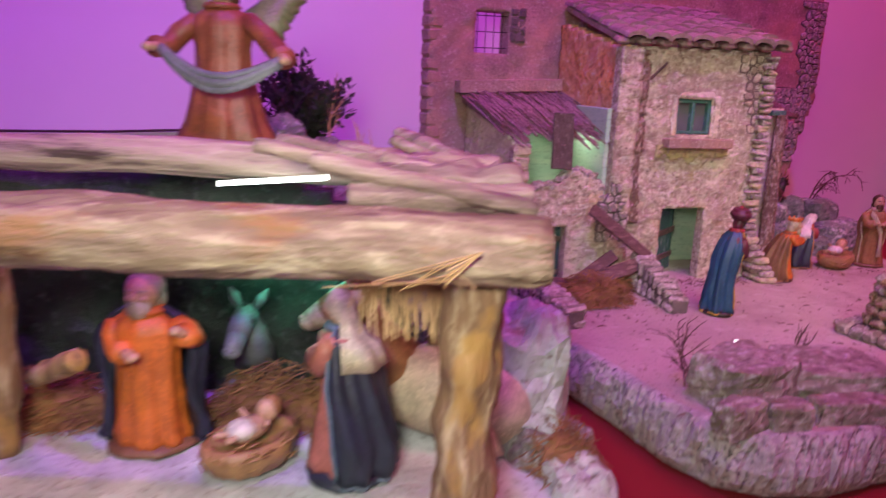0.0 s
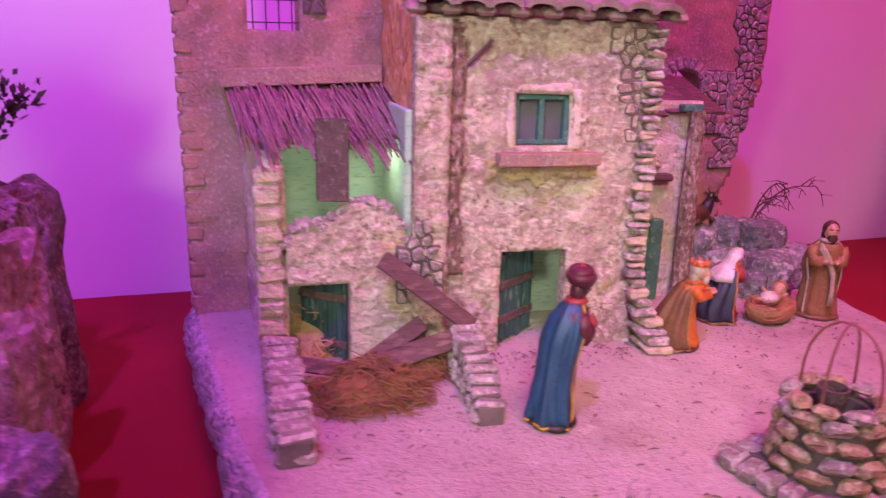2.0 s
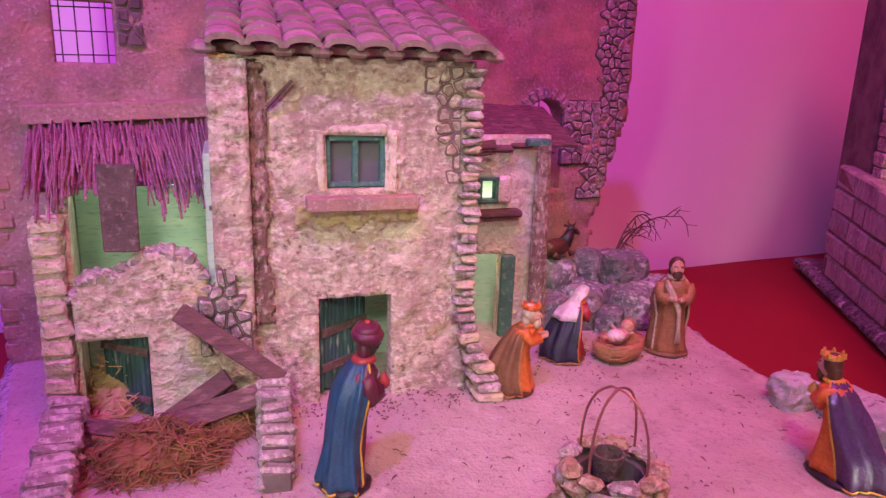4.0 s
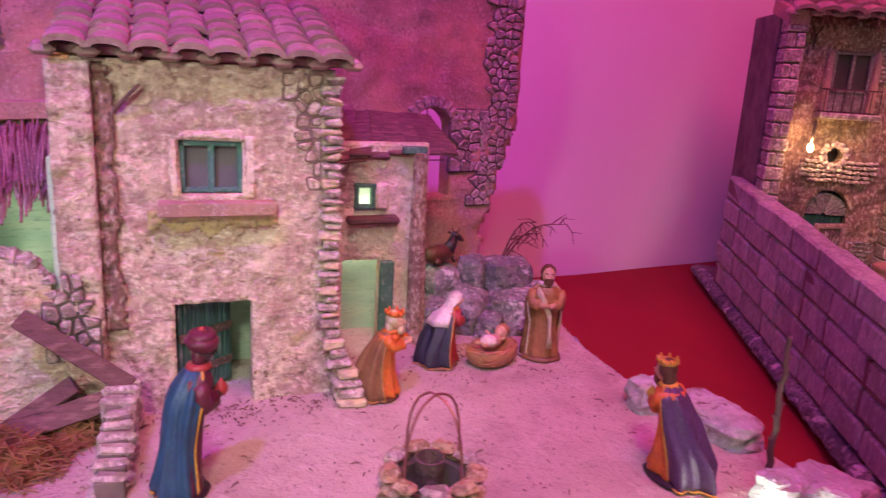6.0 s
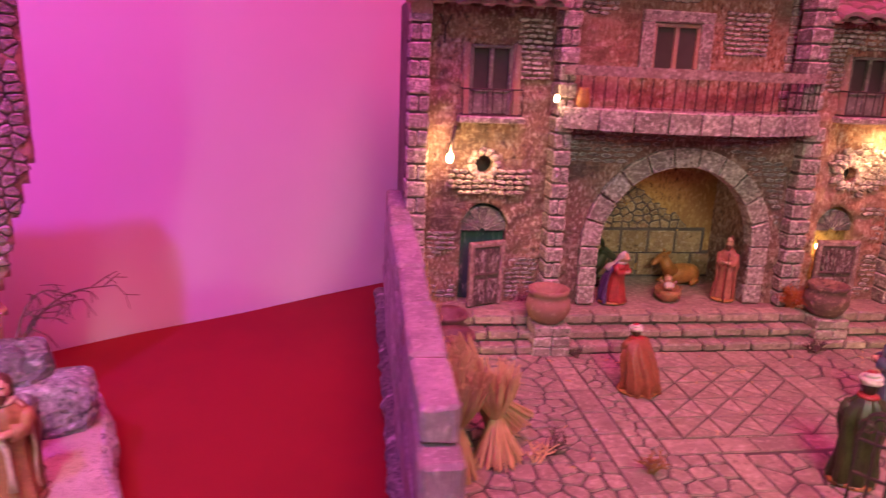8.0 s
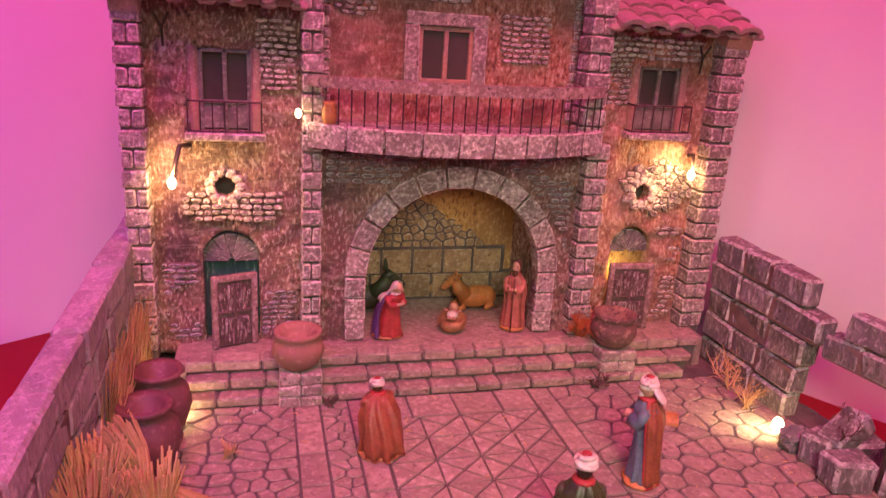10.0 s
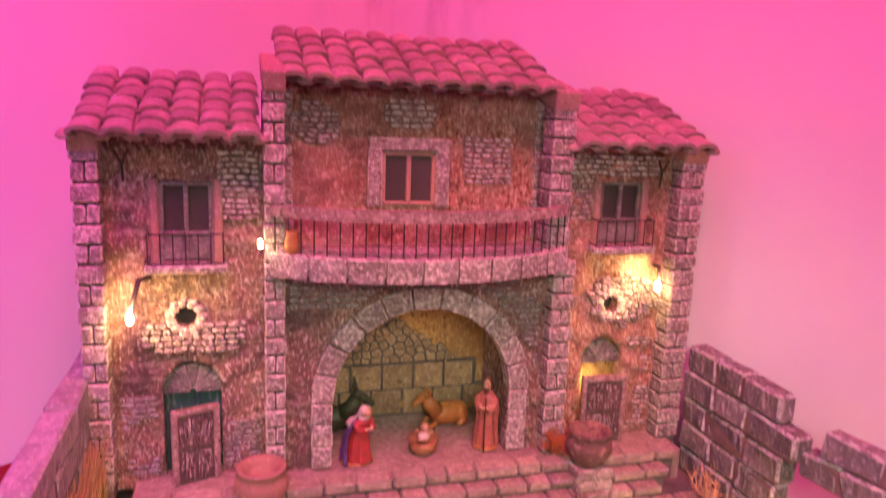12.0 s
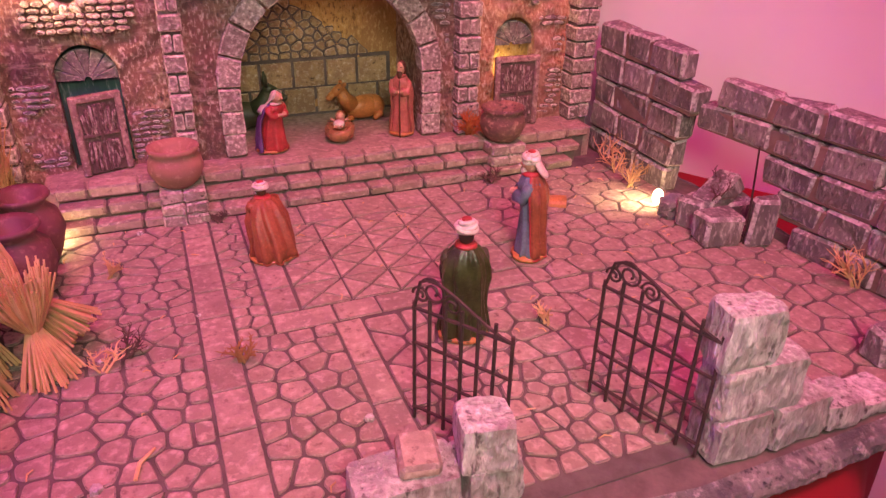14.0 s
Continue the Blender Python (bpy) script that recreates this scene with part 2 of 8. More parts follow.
PAVING = mat("pinkish paving stone", (0.35, 0.27, 0.215), (0.25, 0.19, 0.155), (0.47, 0.38, 0.31), 40, 180, 0.85, 0.9, 0.002, rnd=0.14, t3=0.58, pit=(0.17, 0.12, 0.10), pl=0.41)
SAND = mat("sandy ground", (0.52, 0.43, 0.37), (0.44, 0.35, 0.30), (0.24, 0.18, 0.17), 14, 260, 0.95, 1.0, 0.003, t3=0.635)
patches(SAND, (0.30, 0.21, 0.18), 16, 0.54, 0.68, (1, 1, 1), 0.55)
patches(SAND, (0.62, 0.55, 0.49), 48, 0.58, 0.68, (1, 1, 1), 0.5)
patches(SAND, (0.20, 0.13, 0.12), 130, 0.63, 0.70, (1, 1, 1), 0.7)
SNOW = mat("whitewashed ground", (0.66, 0.69, 0.70), (0.42, 0.45, 0.46), (0.26, 0.24, 0.22), 30, 240, 0.9, 0.8, 0.002, t3=0.62)
ROCK = mat("painted rock", (0.28, 0.27, 0.25), (0.13, 0.135, 0.13), (0.50, 0.48, 0.45), 26, 200, 0.9, 1.0, 0.004, rnd=0.25, t3=0.60, pit=(0.05, 0.05, 0.055))
ROCK_MOSS = mat("mossy rock", (0.25, 0.27, 0.22), (0.14, 0.11, 0.075), (0.46, 0.50, 0.46), 26, 220, 0.9, 1.0, 0.004, rnd=0.2, t3=0.58, pit=(0.05, 0.045, 0.035))
ROCK_SHADE = mat("shade-darkened rock", (0.05, 0.065, 0.055), (0.025, 0.03, 0.03), (0.12, 0.14, 0.13), 30, 140, 0.9, 1.0, 0.005, t3=0.62)
EDGE = mat("carved board edge", (0.52, 0.48, 0.47), (0.38, 0.34, 0.34), (0.60, 0.57, 0.56), 40, 260, 0.9, 1.0, 0.004, t3=0.58, pit=(0.13, 0.11, 0.12), pl=0.46)
TILE = mat("terracotta tile", (0.36, 0.25, 0.225), (0.26, 0.175, 0.16), (0.50, 0.39, 0.355), 40, 200, 0.7, 0.5, 0.0012, rnd=0.2, t3=0.62, pl=0.38, pit=(0.24, 0.13, 0.12))
WOOD = mat("weathered wood", (0.17, 0.085, 0.08), (0.11, 0.055, 0.052), (0.27, 0.16, 0.14), 60, 240, 0.8, 1.0, 0.002, stretch=(0.25, 1, 1), rnd=0.15, pit=(0.06, 0.03, 0.03))
DOOR_BORDER = mat("worn door border", (0.38, 0.25, 0.23), (0.22, 0.13, 0.12), (0.56, 0.44, 0.40), 70, 260, 0.85, 0.9, 0.002, pit=(0.10, 0.06, 0.06))
CARVING = mat("carved door wood", (0.20, 0.12, 0.115), (0.10, 0.055, 0.055), (0.52, 0.42, 0.40), 160, 420, 0.8, 1.0, 0.002, stretch=(1, 1, 0.4), t3=0.55, pit=(0.04, 0.025, 0.025))
WOOD_DARK = mat("dark wood", (0.09, 0.055, 0.05), (0.14, 0.09, 0.08), (0.24, 0.18, 0.16), 60, 260, 0.8, 0.9, 0.002, rnd=0.15)
BEAM = mat("pale stripped beam", (0.44, 0.35, 0.23), (0.22, 0.15, 0.095), (0.58, 0.48, 0.32), 22, 120, 0.8, 1.0, 0.005, lo=0.42, hi=0.60, stretch=(0.28, 1, 1), t3=0.57, pit=(0.13, 0.075, 0.045), pl=0.46)
patches(BEAM, (0.34, 0.17, 0.06), 17, 0.53, 0.60, (0.5, 1, 1), 0.8)
patches(BEAM, (0.70, 0.60, 0.42), 13, 0.58, 0.63, (0.6, 1, 1), 0.85)
patches(BEAM, (0.13, 0.08, 0.05), 46, 0.57, 0.64, (0.10, 1, 1), 0.7)
LOG = mat("bare log wood", (0.42, 0.32, 0.25), (0.29, 0.21, 0.16), (0.56, 0.46, 0.36), 26, 120, 0.85, 1.0, 0.004, stretch=(0.14, 1, 1), rnd=0.18, t3=0.58, pit=(0.09, 0.055, 0.05))
LOG_UP = mat("barked post", (0.36, 0.22, 0.10), (0.22, 0.13, 0.07), (0.54, 0.42, 0.26), 30, 130, 0.9, 1.0, 0.004, stretch=(1, 1, 0.22), t3=0.57, pit=(0.10, 0.06, 0.03))
patches(LOG_UP, (0.46, 0.26, 0.07), 34, 0.50, 0.58, (1, 1, 0.5), 0.75)
patches(LOG_UP, (0.60, 0.52, 0.40), 46, 0.60, 0.66, (1, 1, 0.6), 0.8)
patches(LOG, (0.10, 0.06, 0.05), 50, 0.57, 0.64, (0.10, 1, 1), 0.7)
patches(LOG, (0.50, 0.40, 0.30), 38, 0.59, 0.66, (0.14, 1, 1), 0.7)
ROCK_BROWN = mat("brown-grey flat rock", (0.37, 0.33, 0.27), (0.21, 0.17, 0.13), (0.56, 0.54, 0.48), 30, 160, 0.9, 1.0, 0.004, t3=0.58, pit=(0.08, 0.055, 0.04), pl=0.43)
ROCK_PALE = mat("pale grey-green rock", (0.46, 0.50, 0.46), (0.34, 0.36, 0.32), (0.58, 0.62, 0.58), 30, 160, 0.9, 0.8, 0.003, t3=0.60, pit=(0.14, 0.10, 0.07), pl=0.42)
patches(ROCK_PALE, (0.20, 0.12, 0.07), 24, 0.55, 0.62, (1, 1, 1), 0.8)
patches(ROCK_MOSS, (0.13, 0.17, 0.10), 22, 0.53, 0.62, (1, 1, 1), 0.6)
patches(ROCK_MOSS, (0.52, 0.54, 0.50), 30, 0.60, 0.67, (1, 1, 1), 0.7)
patches(ROCK, (0.62, 0.61, 0.58), 38, 0.58, 0.64, (1, 1, 1.6), 0.8)
patches(ROCK, (0.06, 0.06, 0.065), 20, 0.58, 0.66, (1, 1, 1), 0.7)
THATCH = mat("thatch straw", (0.30, 0.17, 0.17), (0.19, 0.10, 0.105), (0.46, 0.31, 0.30), 60, 300, 0.85, 0.7, 0.001, rnd=0.25)
STRAW = mat("dry straw", (0.60, 0.42, 0.21), (0.46, 0.29, 0.13), None, 60, 200, 0.85, 0.2, 0.001, rnd=0.25)
MOSSHAY = mat("brown moss hay", (0.34, 0.17, 0.07), (0.22, 0.11, 0.05), None, 60, 200, 0.95, 0.2, 0.001, rnd=0.2)
GREENWOOD = mat("green painted wood", (0.05, 0.13, 0.11), (0.03, 0.075, 0.07), (0.30, 0.36, 0.33), 40, 280, 0.75, 0.8, 0.0015, stretch=(1, 1, 0.2), t3=0.62)
GREENPAINT = mat("green frame paint", (0.07, 0.20, 0.15), (0.05, 0.14, 0.11), (0.22, 0.32, 0.28), 60, 300, 0.7, 0.4, 0.001)
FRAMEGREY = mat("grey green frame", (0.22, 0.21, 0.17), (0.13, 0.12, 0.10), (0.38, 0.36, 0.30), 60, 300, 0.75, 0.5, 0.001)
PANE = mat("brown pane", (0.045, 0.03, 0.028), (0.07, 0.05, 0.045), None, 20, 90, 0.65, 0.0)
GLASSDARK = mat("dark pane", (0.10, 0.10, 0.11), (0.14, 0.14, 0.14), None, 20, 90, 0.35, 0.0)
IRON = mat("dark iron", (0.05, 0.035, 0.035), (0.08, 0.05, 0.045), None, 80, 300, 0.6, 0.3, 0.0005, metal=0.4)
WIRE = mat("pinkish copper wire", (0.40, 0.20, 0.16), (0.30, 0.14, 0.12), None, 80, 300, 0.45, 0.1, 0.0005, metal=0.7)
CLAY = mat("clay pot", (0.34, 0.17, 0.13), (0.26, 0.13, 0.10), (0.42, 0.24, 0.19), 30, 200, 0.75, 0.4, 0.001)
CLAY_BROWN = mat("brown clay", (0.25, 0.13, 0.10), (0.13, 0.07, 0.06), (0.38, 0.23, 0.18), 34, 200, 0.8, 0.8, 0.002, pit=(0.08, 0.045, 0.04))
RUSTPLANT = mat("rust dry plant", (0.50, 0.15, 0.04), (0.34, 0.09, 0.03), None, 60, 200, 0.9, 0.2, 0.001, rnd=0.25)
CLAY_DARK = mat("dark red clay", (0.17, 0.07, 0.07), (0.12, 0.05, 0.055), (0.26, 0.13, 0.12), 30, 200, 0.6, 0.4, 0.001)
LEAF = mat("dark foliage", (0.035, 0.05, 0.035), (0.06, 0.055, 0.04), None, 60, 200, 0.8, 0.2, 0.001, rnd=0.2)
TWIG = mat("dry twig", (0.085, 0.05, 0.045), (0.14, 0.085, 0.07), None, 60, 200, 0.9, 0.4, 0.001)
DEBRIS = mat("leaf litter", (0.13, 0.075, 0.065), (0.26, 0.16, 0.14), None, 60, 200, 0.9, 0.0)


def paint(name, c, k=0.65, rough=0.42):
    return mat(name, c, tuple(x * k for x in c), tuple(min(0.9, x * 1.15) for x in c), 90, 500, rough, 0.4, 0.0012, t3=0.60, pit=tuple(x * 0.6 for x in c), pl=0.40)


P = {
    "blue": paint("blue robe paint", (0.018, 0.075, 0.14)), "maroon": paint("maroon robe paint", (0.12, 0.02, 0.04)),
    "black": paint("black glaze", (0.025, 0.015, 0.018)), "gold": paint("gold paint", (0.62, 0.36, 0.05)),
    "skin": paint("skin paint", (0.60, 0.36, 0.24)), "darkskin": paint("dark skin paint", (0.05, 0.025, 0.02)),
    "orange": paint("orange robe paint", (0.66, 0.17, 0.03)), "white": paint("white paint", (0.72, 0.66, 0.58)),
    "purple": paint("purple cape paint", (0.14, 0.07, 0.22)), "brown": paint("brown robe paint", (0.22, 0.11, 0.05)),
    "red": paint("red robe paint", (0.42, 0.05, 0.05)), "rose": paint("rose robe paint", (0.46, 0.16, 0.12)),
    "grey": paint("grey paint", (0.20, 0.21, 0.23)), "navy": paint("navy robe paint", (0.03, 0.035, 0.06)),
    "olive": paint("olive green cape paint", (0.06, 0.07, 0.035)), "green": paint("dark green cape paint", (0.045, 0.062, 0.018), 0.45, 0.30), "ochre": paint("ochre paint", (0.48, 0.22, 0.07)),
    "cream": paint("cream paint", (0.62, 0.52, 0.36)), "teal": paint("grey blue paint", (0.14, 0.20, 0.26)),
    "satin": paint("glossy purple cape paint", (0.085, 0.05, 0.12), 0.75, 0.16), "rust": paint("rust cloak paint", (0.30, 0.09, 0.045)), "beardgrey": paint("pale beard paint", (0.42, 0.33, 0.27)), "ginger": paint("ginger hide paint", (0.56, 0.22, 0.06)), "tan": paint("tan hide paint", (0.36, 0.17, 0.07)),
    "moss": paint("olive wing paint", (0.22, 0.22, 0.12)), "straw": paint("basket paint", (0.42, 0.22, 0.10)), "hair": paint("brown hair paint", (0.10, 0.04, 0.02)),
}

# ---- geometry ----
rng = random.Random(7)


def nz(x, y=0.0, z=0.0, s=1.0):
    return noise.noise(Vector((x * s, y * s, z * s)))


class Geo:
    """Vertices, faces and a material index for each face."""

    def __init__(self):
        self.v, self.f, self.m, self.e = [], [], [], []
        self.cur, self.soft = 0, None

    def add(self, verts, faces, rim=None):
        k = len(self.v)
        self.e += rim or [0] * len(faces)
        self.v += [tuple(p) for p in verts]
        self.f += [tuple(i + k for i in q) for q in faces]
        self.m += [self.cur] * len(faces)
        return self

    def move(self, m):
        self.v = [tuple(m @ Vector(p)) for p in self.v]
        return self

    def box(self, c, s, bevel=0.0008, jitter=0.0, m=None):
        h = [x / 2 for x in s]
        bv = min(bevel, min(h) * 0.9)
        verts, idx = [], {}
        for sx in (-1, 1):
            for sy in (-1, 1):
                for sz in (-1, 1):
                    j = [rng.uniform(-jitter, jitter) for _ in range(3)]
                    for a in range(3):
                        p = [sx * (h[0] - bv), sy * (h[1] - bv), sz * (h[2] - bv)]
                        p[a] = (sx, sy, sz)[a] * h[a]
                        idx[sx, sy, sz, a] = len(verts)
                        p = Vector([p[i] + j[i] for i in range(3)])
                        verts.append((m @ p if m else p) + Vector(c))
        f, rim = [], []
        for a in range(3):
            b, d = (a + 1) % 3, (a + 2) % 3
            for sg in (-1, 1):
                rim.append(0)
                q = []
                for x, y in ((-1, -1), (1, -1), (1, 1), (-1, 1)):
                    k = [0, 0, 0]
                    k[a], k[b], k[d] = sg, x, y
                    q.append(idx[(*k, a)])
                f.append(q if sg > 0 else q[::-1])
            for x in (-1, 1):
                for y in (-1, 1):
                    rim.append(1)
                    k0, k1 = [0, 0, 0], [0, 0, 0]
                    k0[a], k0[b], k0[d] = -1, x, y
                    k1[a], k1[b], k1[d] = 1, x, y
                    q = [idx[(*k0, b)], idx[(*k1, b)], idx[(*k1, d)], idx[(*k0, d)]]
                    f.append(q if x * y < 0 else q[::-1])
        for sx in (-1, 1):
            for sy in (-1, 1):
                for sz in (-1, 1):
                    q = [idx[sx, sy, sz, a] for a in range(3)]
                    f.append(q if sx * sy * sz > 0 else q[::-1])
        return self.add(verts, f, rim + [1] * 8)

    def loft(self, rings, cap=True, closed=True, edge=None):
        n = len(rings[0])
        verts = [p for r in rings for p in r]
        f = []
        for i in range(len(rings) - 1):
            for j in range(n if closed else n - 1):
                a, b = i * n + j, i * n + (j + 1) % n
                f.append((a, b, b + n, a + n))
        if cap:
            f.append(tuple(range(n))[::-1])
            f.append(tuple((len(rings) - 1) * n + j for j in range(n)))
        return self.add(verts, f, None if edge is None else [int(i // n == edge) for i in range(len(f) - 2)] + [0, 0])

    def lathe(self, c, prof, n=16, sx=1.0, sy=1.0, fold=0.0, folds=7, rot=0.0):
        rings = []
        for r, z in prof:
            ring = []
            for j in range(n):
                a = 2 * math.pi * j / n
                k = r * (1 + fold * math.sin(folds * a + 3 * nz(z * 30, a)))
                x, y = k * sx * math.cos(a), k * sy * math.sin(a)
                ring.append((c[0] + x * math.cos(rot) - y * math.sin(rot), c[1] + x * math.sin(rot) + y * math.cos(rot), c[2] + z))
            rings.append(ring)
        return self.loft(rings)

    def ball(self, c, r, n=10, k=7):
        rx, ry, rz = (r, r, r) if not isinstance(r, tuple) else r
        rings = []
        for i in range(k + 1):
            t = math.pi * (0.02 + 0.96 * i / k)
            rings.append([(c[0] + rx * math.sin(t) * math.cos(2 * math.pi * j / n), c[1] + ry * math.sin(t) * math.sin(2 * math.pi * j / n), c[2] - rz * math.cos(t)) for j in range(n)])
        return self.loft(rings)

    def tube(self, pts, r, n=6):
        pts = [Vector(p) for p in pts]
        rr = r if isinstance(r, (list, tuple)) else [r] * len(pts)
        rings, side = [], None
        for i, p in enumerate(pts):
            d = (pts[min(i + 1, len(pts) - 1)] - pts[max(i - 1, 0)]).normalized()
            if side is None:
                side = d.orthogonal().normalized()
            side = (side - d * side.dot(d)).normalized()
            up = d.cross(side)
            rings.append([p + rr[i] * (math.cos(2 * math.pi * j / n) * side + math.sin(2 * math.pi * j / n) * up) for j in range(n)])
        return self.loft(rings)

    def slab(self, poly, z0, z1, bevel=0.0, wob=0.0):
        """A flat stone from a polygon in x, y."""
        cx, cy = sum(p[0] for p in poly) / len(poly), sum(p[1] for p in poly) / len(poly)
        ins = [(cx + (x - cx) * (1 - bevel / max(1e-5, math.hypot(x - cx, y - cy))), cy + (y - cy) * (1 - bevel / max(1e-5, math.hypot(x - cx, y - cy)))) for x, y in poly]
        rings = [[(x, y, z0) for x, y in poly], [(x, y, z1 - bevel * 0.8) for x, y in poly]]
        if bevel:
            rings.append([(x, y, z1 + rng.uniform(-wob, wob)) for x, y in ins])
        return self.loft(rings, edge=1)

    def mesh(self, name, mats, smooth=False):
        me = bpy.data.meshes.new(name)
        me.from_pydata(self.v, [], self.f)
        if not isinstance(mats, (list, tuple)):
            rim = RIM.get(mats.name) if mats else None
            mats = [mats, rim] if rim else [mats]
            if rim:
                self.m = self.e
        for m in mats:
            me.materials.append(m)
        if any(self.m):
            me.polygons.foreach_set("material_index", self.m)
        if smooth:
            me.polygons.foreach_set("use_smooth", [True] * len(self.f))
        elif self.soft:
            me.polygons.foreach_set("use_smooth", self.soft)
        me.update()
        return me


def thing(name, m, label, category, group="", kind="", geo=None, mats=None, smooth=False):
    ob = new(name, geo.mesh(name, mats, smooth) if geo else None)
    ob.matrix_world = m
    return tagged(ob, label, category, group, kind)


def part(name, geo, mats, parent, label="", m=None, smooth=False):
    ob = new(name, geo if isinstance(geo, bpy.types.Mesh) else geo.mesh(name, mats, smooth))
    ob.parent = parent
    if m is not None:
        ob.matrix_basis = m
    return tagged(ob, label)


def relief(x0, x1, z0, z1, res, thick, inside, snap=None, amp=0.0015, scale=90, seed=0.0, back=True):
    """A rough upright wall in the plane y = 0, front towards -y, with openings left out by inside(x, z)."""
    nx, nk = max(1, round((x1 - x0) / res)), max(1, round((z1 - z0) / res))
    xs, zs = [x0 + (x1 - x0) * i / nx for i in range(nx + 1)], [z0 + (z1 - z0) * k / nk for k in range(nk + 1)]
    keep = {(i, k) for i in range(nx) for k in range(nk) if inside((xs[i] + xs[i + 1]) / 2, (zs[k] + zs[k + 1]) / 2)}
    ids, verts, faces = {}, [], []

    def vid(i, k, b):
        if (i, k, b) not in ids:
            x, z = xs[i], zs[k]
            near = [(i + a, k + c) in keep for a in (-1, 0) for c in (-1, 0)]
            if snap and not all(near) and 0 < k:
                x, z = snap(x, z)
            y = thick if b else -amp * (1.2 * nz(x + seed, z, 0, scale) + 0.7 * nz(x, z, seed, scale * 2.1))
            ids[i, k, b] = len(verts)
            verts.append((x, y, z))
        return ids[i, k, b]

    for i, k in sorted(keep):
        faces.append((vid(i, k, 0), vid(i + 1, k, 0), vid(i + 1, k + 1, 0), vid(i, k + 1, 0)))
        faces.append((vid(i, k, 1), vid(i, k + 1, 1), vid(i + 1, k + 1, 1), vid(i + 1, k, 1)))
        for (di, dk), (a, b) in (((-1, 0), ((i, k + 1), (i, k))), ((1, 0), ((i + 1, k), (i + 1, k + 1))), ((0, -1), ((i, k), (i + 1, k))), ((0, 1), ((i + 1, k + 1), (i, k + 1)))):
            if (i + di, k + dk) not in keep:
                faces.append((vid(*b, 0), vid(*a, 0), vid(*a, 1), vid(*b, 1)))
    g = Geo()
    g.add(verts, faces)
    g.soft = [all(verts[i][1] < thick * 0.6 for i in q) for q in faces]
    return g


def rect_hole(a, b, c, d):
    return lambda x, z: a < x < b and c < z < d


def arch_hole(cx, r, zs, z0):
    return lambda x, z: z > z0 and (math.hypot(x - cx, z - zs) < r if z > zs else abs(x - cx) < r)


def snap_rects(rects, tol):
    def go(x, z):
        for a, b, c, d in rects:
            if a - tol < x < b + tol and c - tol < z < d + tol:
                if min(abs(x - a), abs(x - b)) < tol:
                    x = a if abs(x - a) < abs(x - b) else b
                if min(abs(z - c), abs(z - d)) < tol:
                    z = c if abs(z - c) < abs(z - d) else d
        return x, z
    return go


def snap_arch(cx, r, zs, tol):
    def go(x, z):
        if z > zs:
            d = math.hypot(x - cx, z - zs)
            if abs(d - r) < tol:
                return cx + (x - cx) * r / d, zs + (z - zs) * r / d
        elif abs(abs(x - cx) - r) < tol:
            return cx + math.copysign(r, x - cx), z
        return x, z
    return go


def courses(x0, x1, y0, y1, size, seed, joint, keep=None, sy=0.6):
    """Rough bricks with rounded corners, laid in wavering courses."""
    r = random.Random(seed)
    rows = max(1, round((y1 - y0) / (size * sy)))
    dy = (y1 - y0) / rows
    out = []

    def bend(x, y):
        return y + 0.35 * dy * nz(x * 45, y * 30, seed * 3.1)
    for k in range(rows):
        x = x0 - r.uniform(0, size * 0.7)
        while x < x1 - size * 0.2:
            w = size * r.uniform(0.75, 1.45)
            a, b = max(x, x0) + joint / 2, min(x + w, x1) - joint / 2
            x += w
            if b - a < size * 0.3:
                continue
            c, d = y0 + k * dy + joint / 2 + r.uniform(0, 0.12) * dy, y0 + (k + 1) * dy - joint / 2 - r.uniform(0, 0.12) * dy
            m = (a + b) / 2, bend((a + b) / 2, (c + d) / 2)
            if keep is None or keep(*m):
                f, e = 0.24 * (b - a), 0.30 * (d - c)
                out.append([(u, bend(u, v) + r.uniform(-0.05, 0.05) * dy) for u, v in ((a + f, c), (b - f, c), (b, c + e), (b, d - e), (b - f, d), (a + f, d), (a, d - e), (a, c + e))])
    return out


